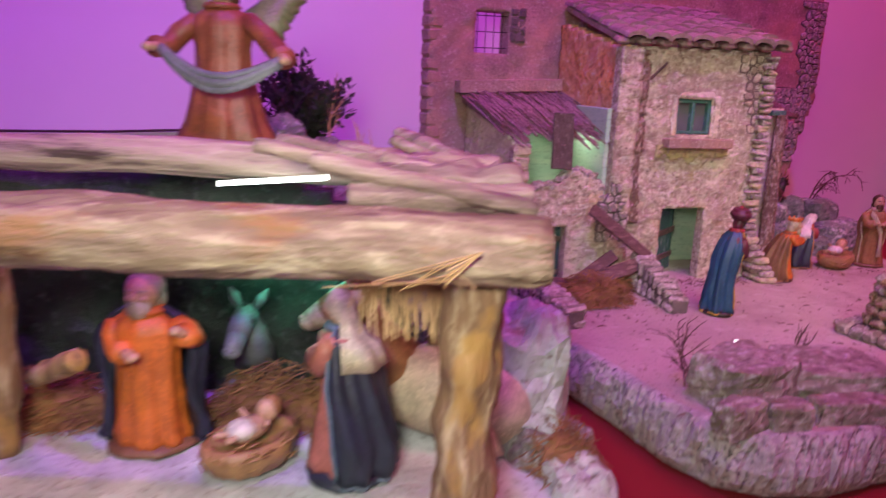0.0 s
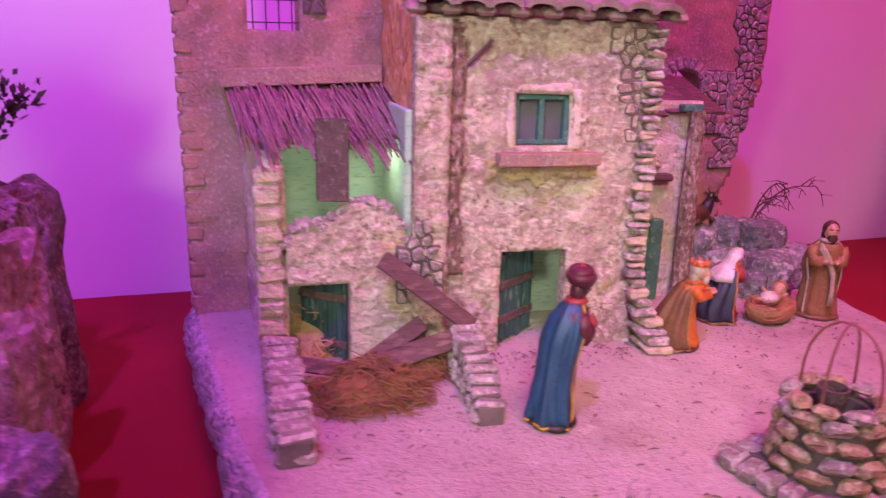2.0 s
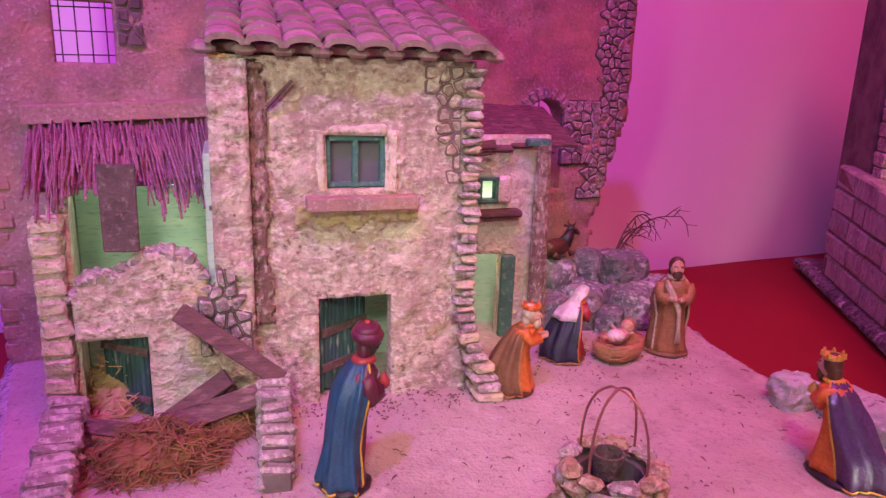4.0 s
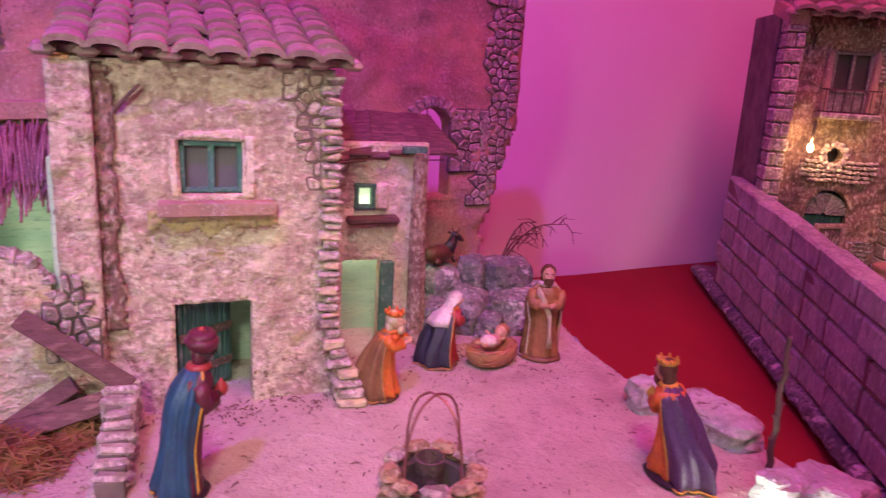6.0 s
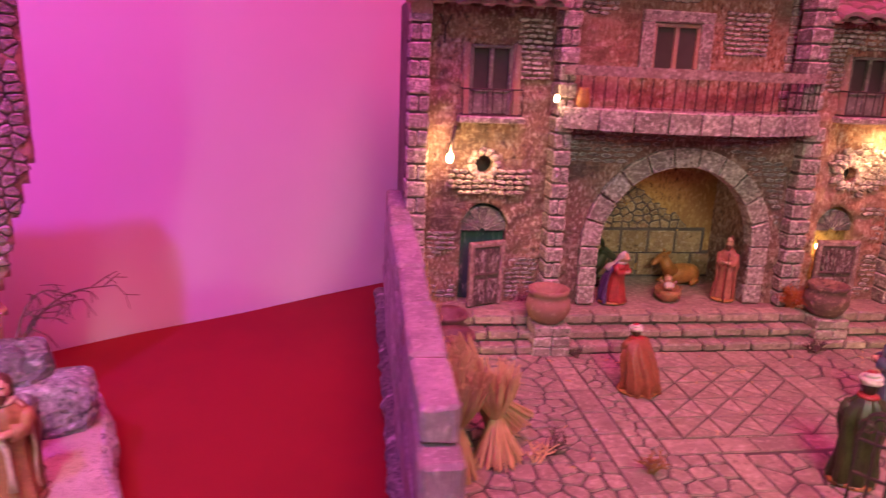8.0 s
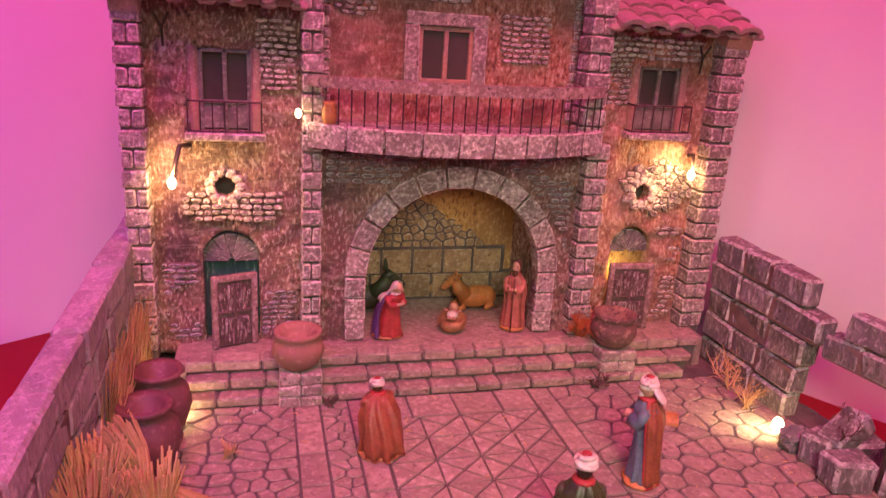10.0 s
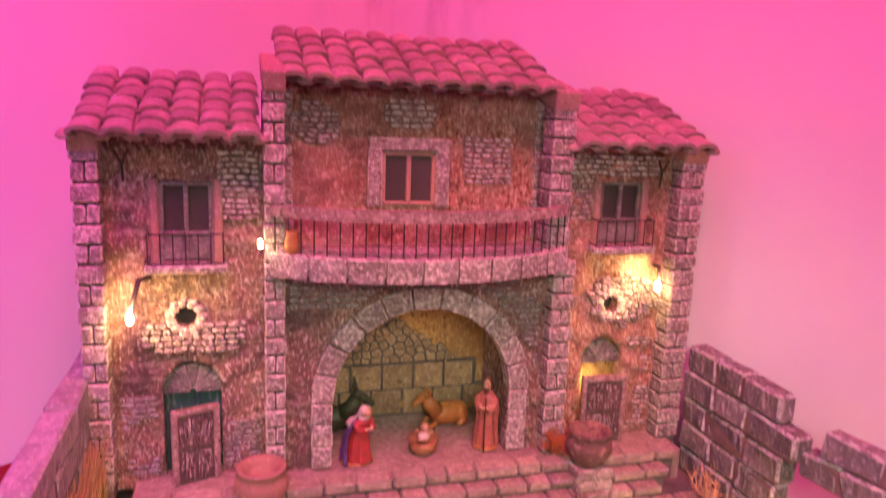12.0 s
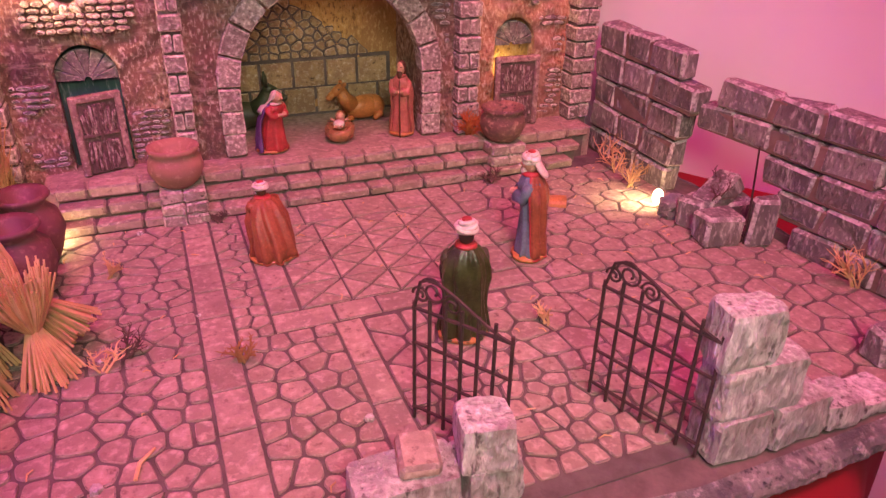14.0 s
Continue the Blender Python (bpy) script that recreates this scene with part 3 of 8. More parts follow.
def cells(x0, x1, y0, y1, size, seed, joint, keep=None, sy=1.0):
    """Irregular polygons that fill a rectangle, with joints between them."""
    r = random.Random(seed)
    nx, ny = max(1, round((x1 - x0) / size)), max(1, round((y1 - y0) / (size * sy)))
    dx, dy = (x1 - x0) / nx, (y1 - y0) / ny
    pts = [(x0 + (i + 0.5 + r.uniform(-0.36, 0.36) + 0.25 * (j % 2)) * dx, y0 + (j + 0.5 + r.uniform(-0.3, 0.3)) * dy) for j in range(ny) for i in range(nx)]
    out = []
    for p in pts:
        poly = [(x0, y0), (x1, y0), (x1, y1), (x0, y1)]
        for q in sorted(pts, key=lambda q: (q[0] - p[0]) ** 2 + (q[1] - p[1]) ** 2)[1:16]:
            mx, my, nxx, nyy = (p[0] + q[0]) / 2, (p[1] + q[1]) / 2, q[0] - p[0], q[1] - p[1]
            ln = math.hypot(nxx, nyy)
            sd = [((x - mx) * nxx + (y - my) * nyy) / ln + joint / 2 for x, y in poly]
            new_poly = []
            for k in range(len(poly)):
                a, b, sa, sb = poly[k], poly[(k + 1) % len(poly)], sd[k], sd[(k + 1) % len(poly)]
                if sa <= 0:
                    new_poly.append(a)
                if (sa < 0) != (sb < 0):
                    t = sa / (sa - sb)
                    new_poly.append((a[0] + t * (b[0] - a[0]), a[1] + t * (b[1] - a[1])))
            poly = new_poly
            if len(poly) < 3:
                break
        if len(poly) >= 3:
            c = (sum(x for x, y in poly) / len(poly), sum(y for x, y in poly) / len(poly))
            if keep is None or keep(*c):
                q = []
                for k, (x, y) in enumerate(poly):
                    for (u, v) in (poly[k - 1], poly[(k + 1) % len(poly)]):
                        f = min(0.16, 0.10 * size / max(1e-6, math.hypot(u - x, v - y)))
                        q.append((c[0] + (x + (u - x) * f - c[0]) * 0.99, c[1] + (y + (v - y) * f - c[1]) * 0.99))
                out.append(q)
    return out


UP = Matrix(((1, 0, 0, 0), (0, 0, -1, 0), (0, 1, 0, 0), (0, 0, 0, 1)))  # a flat piece stood upright, its face towards -y


def rock_geo(s, seed, rough=0.22, n=26, k=18, flat=0.6):
    """A lump of rock with facets, its foot at z = 0."""
    g = Geo()
    rings = []
    for i in range(k + 1):
        t = math.pi * (0.03 + 0.94 * i / k)
        ring = []
        for j in range(n):
            a = 2 * math.pi * j / n
            d = Vector((math.sin(t) * math.cos(a), math.sin(t) * math.sin(a), -math.cos(t)))
            q = max(abs(d.x), abs(d.y), abs(d.z)) ** -flat
            f = q * (1 + rough * noise.noise(d * 1.7 + Vector((seed, seed * 0.3, 0))) + rough * 0.5 * noise.noise(d * 4.1 + Vector((0, seed, 0))) + rough * 0.3 * noise.noise(d * 10 + Vector((seed, 0, 0))))
            ring.append((d.x * f * s[0] / 2, d.y * f * s[1] / 2, (d.z * f + 0.9) * s[2] / 2))
        rings.append(ring)
    return g.loft(rings)

# ---- room and table ----
def room():
    def slab(name, c, s, label, cat, material, m=RW):
        g = Geo().box(c, s, 0.001)
        return thing(name, m, label, cat, "", "structure", g, material)
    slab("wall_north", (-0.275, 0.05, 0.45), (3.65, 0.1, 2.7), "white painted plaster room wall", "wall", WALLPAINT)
    slab("wall_west", (-2.05, -1.5, 0.45), (0.1, 3.0, 2.7), "white painted plaster room wall", "wall", WALLPAINT)
    slab("wall_east", (1.50, -1.5, 0.45), (0.1, 3.0, 2.7), "white painted plaster room wall", "wall", WALLPAINT)
    slab("wall_south", (-0.275, -3.05, 0.45), (3.65, 0.1, 2.7), "white painted plaster room wall", "wall", WALLPAINT)
    slab("floor", (-0.275, -1.5, -0.80), (3.65, 3.0, 0.1), "plain grey tiled room floor", "floor", STONE_GREY)
    slab("ceiling", (-0.275, -1.5, 1.85 + 0.2), (3.65, 3.0, 0.1), "white painted ceiling", "ceiling", WALLPAINT)
    # table under a red cloth: a top with soft creases and a hanging front with folds
    tab = thing("display_table", RW, "long display table covered with a red cloth", "table")
    g = Geo()
    for x in (-1.9, -0.8, 0.3, 1.38):
        for y in (-0.78, -0.06):
            g.box((x, y, -0.395), (0.05, 0.05, 0.71), 0.003)
    part("table_frame", g, WOOD, tab)
    part("tabletop", Geo().box((-0.25, -0.425, -0.025), (3.36, 0.83, 0.03), 0.003), WOOD, tab)
    g = Geo()
    nx, ny = 200, 30
    y_front = -0.86
    verts = []
    for j in range(ny + 1):
        for i in range(nx + 1):
            x, y = -1.95 + 3.40 * i / nx, -0.004 + (y_front + 0.004) * j / ny
            verts.append((x, y, -0.003 + 0.0022 * nz(x, y, 0.3, 3.0) + 0.0012 * nz(x, y, 0.7, 9.0)))
    for k in range(1, 13):
        for i in range(nx + 1):
            x = -1.95 + 3.40 * i / nx
            fold = 0.022 * (k / 12) ** 0.6 * (math.sin(x * 34 + 2.5 * nz(x, 1.3, 0, 2.0)) + 0.5 * nz(x, 3.1, 0, 11))
            verts.append((x, y_front - 0.012 + fold - 0.01 * min(1, k), -0.006 - 0.73 * k / 12))
    faces = [(j * (nx + 1) + i, j * (nx + 1) + i + 1, (j + 1) * (nx + 1) + i + 1, (j + 1) * (nx + 1) + i) for j in range(ny + 12) for i in range(nx)]
    g.add(verts, [q[::-1] for q in faces])
    thing("tablecloth", RW, "plain red tablecloth lying over the display table", "cloth", "", "", g, CLOTH, True)


room()


def board(name, m, outline, z0, z1, label, top, edge, amp=0.003, res=0.003):
    """A diorama board: an uneven top sheet and a carved edge."""
    th = thing(name, m, label, "display base")
    pts = []
    for i, (x, y) in enumerate(outline):
        x2, y2 = outline[(i + 1) % len(outline)]
        k = max(1, int(math.hypot(x2 - x, y2 - y) / res))
        pts += [(x + (x2 - x) * t / k, y + (y2 - y) * t / k) for t in range(k)]
    cx, cy = sum(p[0] for p in pts) / len(pts), sum(p[1] for p in pts) / len(pts)
    rings = []
    for f, z, w in ((0.985, z0, 0.2), (0.998, z0 + 0.2 * (z1 - z0), 1.0), (1.004, z0 + 0.45 * (z1 - z0), 1.3), (1.0, z0 + 0.7 * (z1 - z0), 1.5), (0.99, z0 + 0.88 * (z1 - z0), 1.2), (0.98, z1 - 0.0012, 0.7), (0.965, z1, 0.2)):
        ring = []
        for x, y in pts:
            k = f + w * amp * 4 * (nz(x, y, z * 0.6, 70) + 0.9 * nz(x, y, z * 0.8, 210))
            ring.append((cx + (x - cx) * k, cy + (y - cy) * k, z))
        rings.append(ring)
    g = Geo().loft(rings, cap=False)
    part("carved_edge", g, edge, th, "carved and dry-brushed edge")
    # top sheet: concentric rings with a slight relief
    top_rings = []
    for s in [0.965 * (1 - t / 24) + 0.001 for t in range(25)]:
        top_rings.append([(cx + (x - cx) * s, cy + (y - cy) * s, z1 + (0 if s > 0.96 else 0.0008 * nz(x * s, y * s, 0, 60))) for x, y in pts])
    part("ground_sheet", Geo().loft(top_rings, cap=False), top, th, m=None, smooth=True)
    return th


board("farmhouse_base", D1, [(-0.335, 0.12), (-0.312, 0.0), (-0.296, -0.08), (-0.282, -0.13), (-0.272, -0.18), (-0.264, -0.235), (-0.250, -0.268), (-0.225, -0.285), (-0.19, -0.292), (-0.12, -0.284), (0.0, -0.288), (0.2, -0.292), (0.238, -0.28), (0.255, -0.14), (0.228, -0.03), (0.23, 0.06), (0.245, 0.14), (0.24, 0.23), (0.1, 0.225), (-0.34, 0.165)], 0.0, 0.04, "pale sandy diorama base with a carved edge on a red cloth", SAND, EDGE)


def stones(parent, place, polys, h, material, name="stone", bevel=0.0012, wob=0.0006, joint=STONE_DARK):
    back = Geo()
    for q in polys:
        cx, cy = sum(x for x, y in q) / len(q), sum(y for x, y in q) / len(q)
        back.slab([(cx + (x - cx) * 1.3, cy + (y - cy) * 1.3) for x, y in q], -0.002, 0.0007 + rng.uniform(0, 0.0003))
    if back.v:
        tagged(part("mortar", back, joint, parent, m=place @ UP), kind="stuff")
    for q in polys:
        part(name, Geo().slab(q, -0.002, h * rng.uniform(0.75, 1.25), bevel, wob), material, parent, m=place @ UP)


def tile_mesh(w, length, t, name):
    g = Geo()
    n = 7
    rings = []
    for y, k in ((0, 1.0), (length, 0.86)):
        ring = [(w / 2 * k * math.cos(math.pi * (1 - i / n)), y, w * 0.30 * k * math.sin(math.pi * i / n) ** 0.8) for i in range(n + 1)]
        ring += [(x * 0.70, y, max(0, z * 0.42)) for x, _, z in ring[::-1]]
        rings.append(ring)
    g.loft(rings)
    return g.mesh(name, TILE)


def tiled_roof(parent, x0, x1, y0, z0, y1, z1, cols, rows, seed, base_mat=TILE):
    """Rows of half-round tiles from the eave (y0, z0) up to the top (y1, z1)."""
    r = random.Random(seed)
    w = (x1 - x0) / cols
    run = math.hypot(y1 - y0, z1 - z0)
    length = run / rows * 1.28
    slope = math.degrees(math.atan2(z1 - z0, y1 - y0))
    me = tile_mesh(w * 1.04, length, 0.002, "roof_tile")
    g = Geo().box((0, run / 2 + 0.007, -0.003), (x1 - x0 - 0.004, run - 0.014, 0.006), 0.001)
    # pans between the covers show at the eave as a scalloped lip
    for i in range(cols + 1):
        g.box((-(x1 - x0) / 2 + w * i, 0.010, -0.002), (w * 0.62, 0.014, 0.006), 0.0026)
    part("roof_deck", g, base_mat, parent, m=pose((x0 + x1) / 2, y0, z0, slope))
    for j in range(rows):
        for i in range(cols):
            k = (j + r.uniform(-0.10, 0.08)) / rows
            m = pose(x0 + w * (i + 0.5) + r.uniform(-0.06, 0.06) * w, y0 + (y1 - y0) * k, z0 + (z1 - z0) * k + 0.0015 + r.uniform(0, 0.001), slope - 4 + r.uniform(-3, 3), r.uniform(-4, 4), r.uniform(-4, 4))
            part("roof_tile", me, None, parent, m=m)


# ---- ruined farmhouse ----
def plank(g, p0, p1, w, t, jit=0.0004, roll=0):
    p0, p1 = Vector(p0), Vector(p1)
    m = (p1 - p0).to_track_quat("X", "Z").to_matrix() @ pose(0, 0, 0, roll).to_3x3()
    return g.box((p0 + p1) / 2, ((p1 - p0).length, w, t), 0.0006, jit, m)


HOUSE = thing("ruined_farmhouse", D1, "weathered plaster farmhouse model with a tiled roof and ruined annex", "model house")
BW = pose(-0.33, 0.138, 0, 0, 0, 8.2)    # back wall


def farmhouse():
    h = HOUSE
    win = (0.050, 0.089, 0.259, 0.301)
    ax, ar, azs, az0 = 0.457, 0.0215, 0.2145, 0.150
    ahole, asnap, rsnap = arch_hole(ax, ar, azs, az0), snap_arch(ax, ar, azs, 0.0035), snap_rects([win], 0.003)

    def top(x):
        return 0.385 - 0.04 * max(0, x - 0.2) / 0.36 + 0.004 * nz(x, 0, 0, 40)

    def right(z):
        return 0.555 + 0.005 * nz(z, 5, 0, 55) - 0.020 * max(0, min(1, (0.225 - z) / 0.06)) - 0.016 * max(0, min(1, (0.165 - z) / 0.07))

    g = relief(0, 0.57, 0.03, 0.40, 0.005, 0.02, lambda x, z: z < top(x) and x < right(z) and not ahole(x, z) and not rect_hole(*win)(x, z), lambda x, z: asnap(*rsnap(x, z)), 0.0022, 60)
    wall = part("back_wall", g, PLASTER_ROSE, h, "reddish plaster back wall with an arched opening", BW)
    # rubble on the right margin, round the arch and along the left margin
    stones(wall, Matrix(), cells(0.500, 0.560, 0.140, 0.343, 0.0095, 3, 0.0016, lambda x, z: x < right(z) - 0.003 and x > 0.516 - 0.010 * nz(z, 2, 0, 40) - 0.25 * max(0, 0.19 - z), 0.8), 0.003, STONE)
    stones(wall, Matrix(), cells(0.478, 0.520, 0.175, 0.235, 0.0095, 5, 0.0016, lambda x, z: not ahole(x - 0.004, z) and (x - 0.478) + (z - 0.175) > 0.012), 0.0025, STONE)
    for i in range(11):
        a = math.pi * (i + 0.5) / 11
        part("arch_stone", Geo().box((0, 0, 0), (0.0055, 0.004, 0.011), 0.001, 0.0004), STONE, wall, m=pose(ax + 0.028 * math.cos(a), -0.001, azs + 0.028 * math.sin(a), 0, 90 - math.degrees(a), 0))
    for i in range(24):
        z = 0.05 + i * 0.014
        part("quoin", Geo().box((0, 0, 0), (0.012 + 0.004 * (i % 2), 0.020, 0.0115), 0.0012, 0.0006), PLASTER_ROSE, wall, m=pose(0.004 + 0.002 * (i % 2), 0.0093, z))
    # barred window in the back wall: thin wire grille
    gr = Geo()
    for k in range(4):
        x = win[0] + (win[1] - win[0]) * (k + 0.5) / 4
        gr.tube([(x, 0.006, win[2] - 0.012), (x, 0.006, win[3] + 0.003)], 0.0005, 5)
    for k in range(3):
        z = win[2] + (win[3] - win[2]) * (k + 0.3) / 2.6
        gr.tube([(win[0] - 0.008, 0.004, z), (win[1] + 0.006, 0.005, z + 0.001)], 0.0005, 5)
    part("window_grille", gr, IRON, wall, "thin bent wire grille")
    stones(wall, Matrix(), cells(0.092, 0.108, 0.272, 0.305, 0.008, 8, 0.002), 0.002, STONE_DARK)
    gr = Geo()
    gr.tube([(ax, 0.012, az0), (ax, 0.012, azs + ar)], 0.0006, 5)
    gr.tube([(ax - ar, 0.012, azs - 0.006), (ax + ar, 0.012, azs - 0.006)], 0.0006, 5)
    gr.tube([(ax - ar, 0.012, azs - 0.03), (ax + ar, 0.012, azs - 0.03)], 0.0006, 5)
    part("window_grille", gr, IRON, wall)

    # annex: side wall, corner pier, broken front with a doorway
    def side_top(x):
        return 0.214 - 0.042 * x / 0.115
    g = relief(0, 0.115, 0.03, 0.222, 0.004, 0.012, lambda x, z: z < side_top(x) + 0.002 * nz(x, 9, 0, 90), None, 0.002, 80, 3.1)
    part("annex_side_wall", g, PLASTER_CREAM, h, "", pose(-0.288, 0.140, 0, 0, 0, -82))
    gap = (-0.264, -0.221, 0.0, 0.099)
    outline = [(-0.262, 0.128), (-0.25, 0.140), (-0.235, 0.139), (-0.224, 0.149), (-0.209, 0.153), (-0.196, 0.149), (-0.187, 0.136), (-0.181, 0.112), (-0.176, 0.085), (-0.172, 0.05)]

    def ruin(x):
        if x < -0.2625:
            return 0.172
        for (a, c), (b, d) in zip(outline, outline[1:]):
            if a <= x <= b:
                return c + (d - c) * (x - a) / (b - a) + 0.003 * nz(x, 2, 0, 160)
        return 0.0
    g = relief(-0.279, -0.170, 0.03, 0.176, 0.003, 0.012, lambda x, z: z < ruin(x) and not rect_hole(*gap)(x, z), snap_rects([gap], 0.002), 0.0020, 130, 1.7)
    part("annex_front_wall", g, PLASTER, h, "broken cream plaster wall with a doorway", pose(0, 0.018, 0))
    for i in range(26):
        x = -0.262 + 0.088 * i / 25
        part("rubble", Geo().box((0, 0, 0), (0.007, 0.013, 0.006), 0.0015, 0.001), STONE, h, m=pose(x, 0.024, ruin(x) - 0.001, rng.uniform(-20, 20), rng.uniform(-30, 30), rng.uniform(-20, 20)))
    for i in range(11):
        part("quoin", Geo().box((0, 0, 0), (0.016, 0.013, 0.0105), 0.0015, 0.0012), PLASTER, h, m=pose(-0.271 + rng.uniform(-0.001, 0.001), 0.0222, 0.046 + i * 0.0125, rng.uniform(-4, 4), rng.uniform(-4, 4), rng.uniform(-4, 4)))
    # green inner wall and floor of the annex
    part("inner_wall", Geo().box((-0.215, 0.118, 0.125), (0.115, 0.006, 0.17), 0.001), PLASTER_GREEN, h, "pale green inner wall")
    part("inner_wall", Geo().box((-0.1815, 0.071, 0.125), (0.005, 0.090, 0.17), 0.001), PLASTER_GREEN, h)
    stones(h, pose(-0.172, 0.016, 0), cells(-0.018, 0.012, 0.085, 0.14, 0.0085, 31, 0.002, lambda x, z: abs(x + 0.003) < 0.014 - 0.1 * (z - 0.085)), 0.003, STONE)
    # ledge beam and thatch
    plank(gb := Geo(), (-0.302, 0.130, 0.224), (-0.182, 0.146, 0.229), 0.016, 0.013)
    part("ledge_beam", gb, PLASTER_ROSE, h, "rounded pinkish ledge over the thatch")
    g = Geo()
    verts = [(-0.296, 0.130, 0.212), (-0.176, 0.140, 0.214), (-0.176, 0.05, 0.193), (-0.278, 0.05, 0.188)]
    g.add(verts + [(x, y, z - 0.004) for x, y, z in verts], [(0, 1, 2, 3), (7, 6, 5, 4), (0, 4, 5, 1), (1, 5, 6, 2), (2, 6, 7, 3), (3, 7, 4, 0)])
    r = random.Random(4)
    straws = []
    for layer in range(3):
        count = 96 if layer else 70
        for i in range(count):
            k = (i + r.random()) / count
            skew = r.uniform(-0.012, 0.012) if layer else r.uniform(-0.004, 0.004)
            if layer:
                a, b = r.uniform(0.0, 0.45), r.uniform(0.5, 1.0)
            else:
                a, b = 0.0, 0.90 + 0.34 * nz(k * 7, 3.3) + r.uniform(-0.06, 0.10)
            if layer == 0 and 0.46 < k < 0.58:
                b = min(b, 0.72)
            q = []
            for t in (a, (a + b) / 2, b):
                xb, xf = -0.298 + 0.122 * k, -0.279 + 0.113 * k
                q.append((xb + (xf - xb) * t + 0.002 * nz(i, t * 3, layer) + skew * (t - a), 0.132 + 0.010 * k - 0.118 * t, 0.216 - 0.034 * t - 0.006 * t * t + 0.003 * layer + 0.0015 * r.random()))
            straws.append(q)
    roof = part("thatch_roof", g, THATCH, h, "ragged straw thatch with a torn front edge")
    for i, q in enumerate(straws):
        w = 1.0 if i < 70 else 0.62
        part("straw", Geo().tube(q, [0.0013 * w, 0.0015 * w, 0.0008 * w], 5), THATCH, roof)
    plank(gp := Geo(), (-0.231, 0.020, 0.205), (-0.231, 0.017, 0.154), 0.020, 0.004, 0.0005, 0)
    part("hanging_board", gp, WOOD_DARK, h, "dark board hanging under the thatch")

    # tall house: front with door and window
    door, wnd = (-0.116, -0.067, 0.0, 0.114), (-0.111, -0.071, 0.187, 0.221)
    g = relief(-0.176, -0.012, 0.03, 0.268, 0.003, 0.012, lambda x, z: not rect_hole(*door)(x, z) and not rect_hole(*wnd)(x, z), snap_rects([door, wnd], 0.003), 0.0021, 85, 6.2)
    front = part("front_wall", g, PLASTER, h, "flaking cream plaster front wall", pose(0, 0.025, 0))
    g = relief(0, 0.135, 0.03, 0.30, 0.004, 0.010, lambda x, z: z < 0.268 + 0.026 * (0.125 - x) / 0.125, None, 0.0015, 50, 2.2)
    part("side_wall", g, PLASTER_ORANGE, h, "rust-coloured plaster side wall", pose(-0.178, 0.158, 0, 0, 0, -90))
    g = relief(0, 0.145, 0.03, 0.30, 0.004, 0.010, lambda x, z: z < 0.268 + 0.03 * x / 0.14, None, 0.002, 50, 9.2)
    part("side_wall", g, PLASTER_ROSE, h, "", pose(-0.014, 0.026, 0, 0, 0, 90))
    # corner pier at the left, quoins at the right
    g = relief(-0.180, -0.157, 0.03, 0.266, 0.004, 0.012, lambda x, z: True, None, 0.003, 90, 4.4)
    part("corner_pier", g, PLASTER, h, "", pose(0, 0.016, 0))
    z, i = 0.040, 0
    while z < 0.264:
        hq = rng.uniform(0.0048, 0.0078)
        flare = 0.022 * max(0, 1 - (z - 0.04) / 0.055) ** 1.4
        w = (0.011 if i % 2 else 0.0145) + flare * 0.3
        part("quoin", Geo().box((0, 0, 0), (w, 0.016 + flare, hq - 0.0007), 0.0016, 0.0011), STONE_RIM if i % 3 else PLASTER, h, m=pose(-0.0085 - w / 2 + flare * 0.85 + rng.uniform(-0.0008, 0.0008), 0.025 - flare / 2, z + hq / 2, 0, rng.uniform(-4, 4), rng.uniform(-5, 5)))
        z, i = z + hq, i + 1
    stones(front, Matrix(), cells(-0.046, -0.022, 0.190, 0.264, 0.0085, 12, 0.0022, lambda x, z: x > -0.046 + 0.28 * (0.264 - z)), 0.0018, PLASTER, joint=STONE_JOINT)
    g = relief(-0.166, -0.136, 0.10, 0.264, 0.002, 0.006, lambda x, z: abs(x + 0.152 + 0.004 * nz(z, 3, 0, 60)) < 0.0052 + 0.004 * nz(z, 1, 0, 90) + 0.05 * max(0, 0.15 - z), None, 0.002, 200, 2)
    part("corner_moss", g, PLASTER_GREY, h, "dark brown mossy corner", pose(0, 0.0215, 0))
    # window: frame, mullion, two panes, sill
    wn = part("window", Geo().box((-0.091, 0.006, 0.219), (0.040, 0.006, 0.004), 0.0006), GREENPAINT, h, "green painted window frame", pose(0, 0.025, 0))
    g = Geo()
    for x in (-0.109, -0.091, -0.073):
        g.box((x, 0.006, 0.204), (0.004, 0.006, 0.034), 0.0006)
    g.box((-0.091, 0.006, 0.189), (0.040, 0.006, 0.003), 0.0006)
    part("window_frame", g, GREENPAINT, wn)
    for x in (-0.1, -0.082):
        part("pane", Geo().box((x, 0.009, 0.204), (0.0145, 0.002, 0.03), 0.0002), GLASSDARK, wn)
    gs = Geo()
    plank(gs, (-0.124, -0.004, 0.179), (-0.052, -0.004, 0.179), 0.016, 0.009, 0.0008)
    part("sill", gs, PLASTER_ROSE, wn, "pink rounded sill")
    # pale reveals round both windows, mossy stain under the sill
    for c, s_ in (((-0.1135, 0.0258, 0.204), (0.007, 0.006, 0.040)), ((-0.068, 0.0258, 0.204), (0.008, 0.006, 0.041)), ((-0.091, 0.0258, 0.2245), (0.040, 0.006, 0.006))):
        part("window_reveal", Geo().box(c, s_, 0.0022, 0.0010), PLASTER_CREAM, h, "pale plaster reveal")
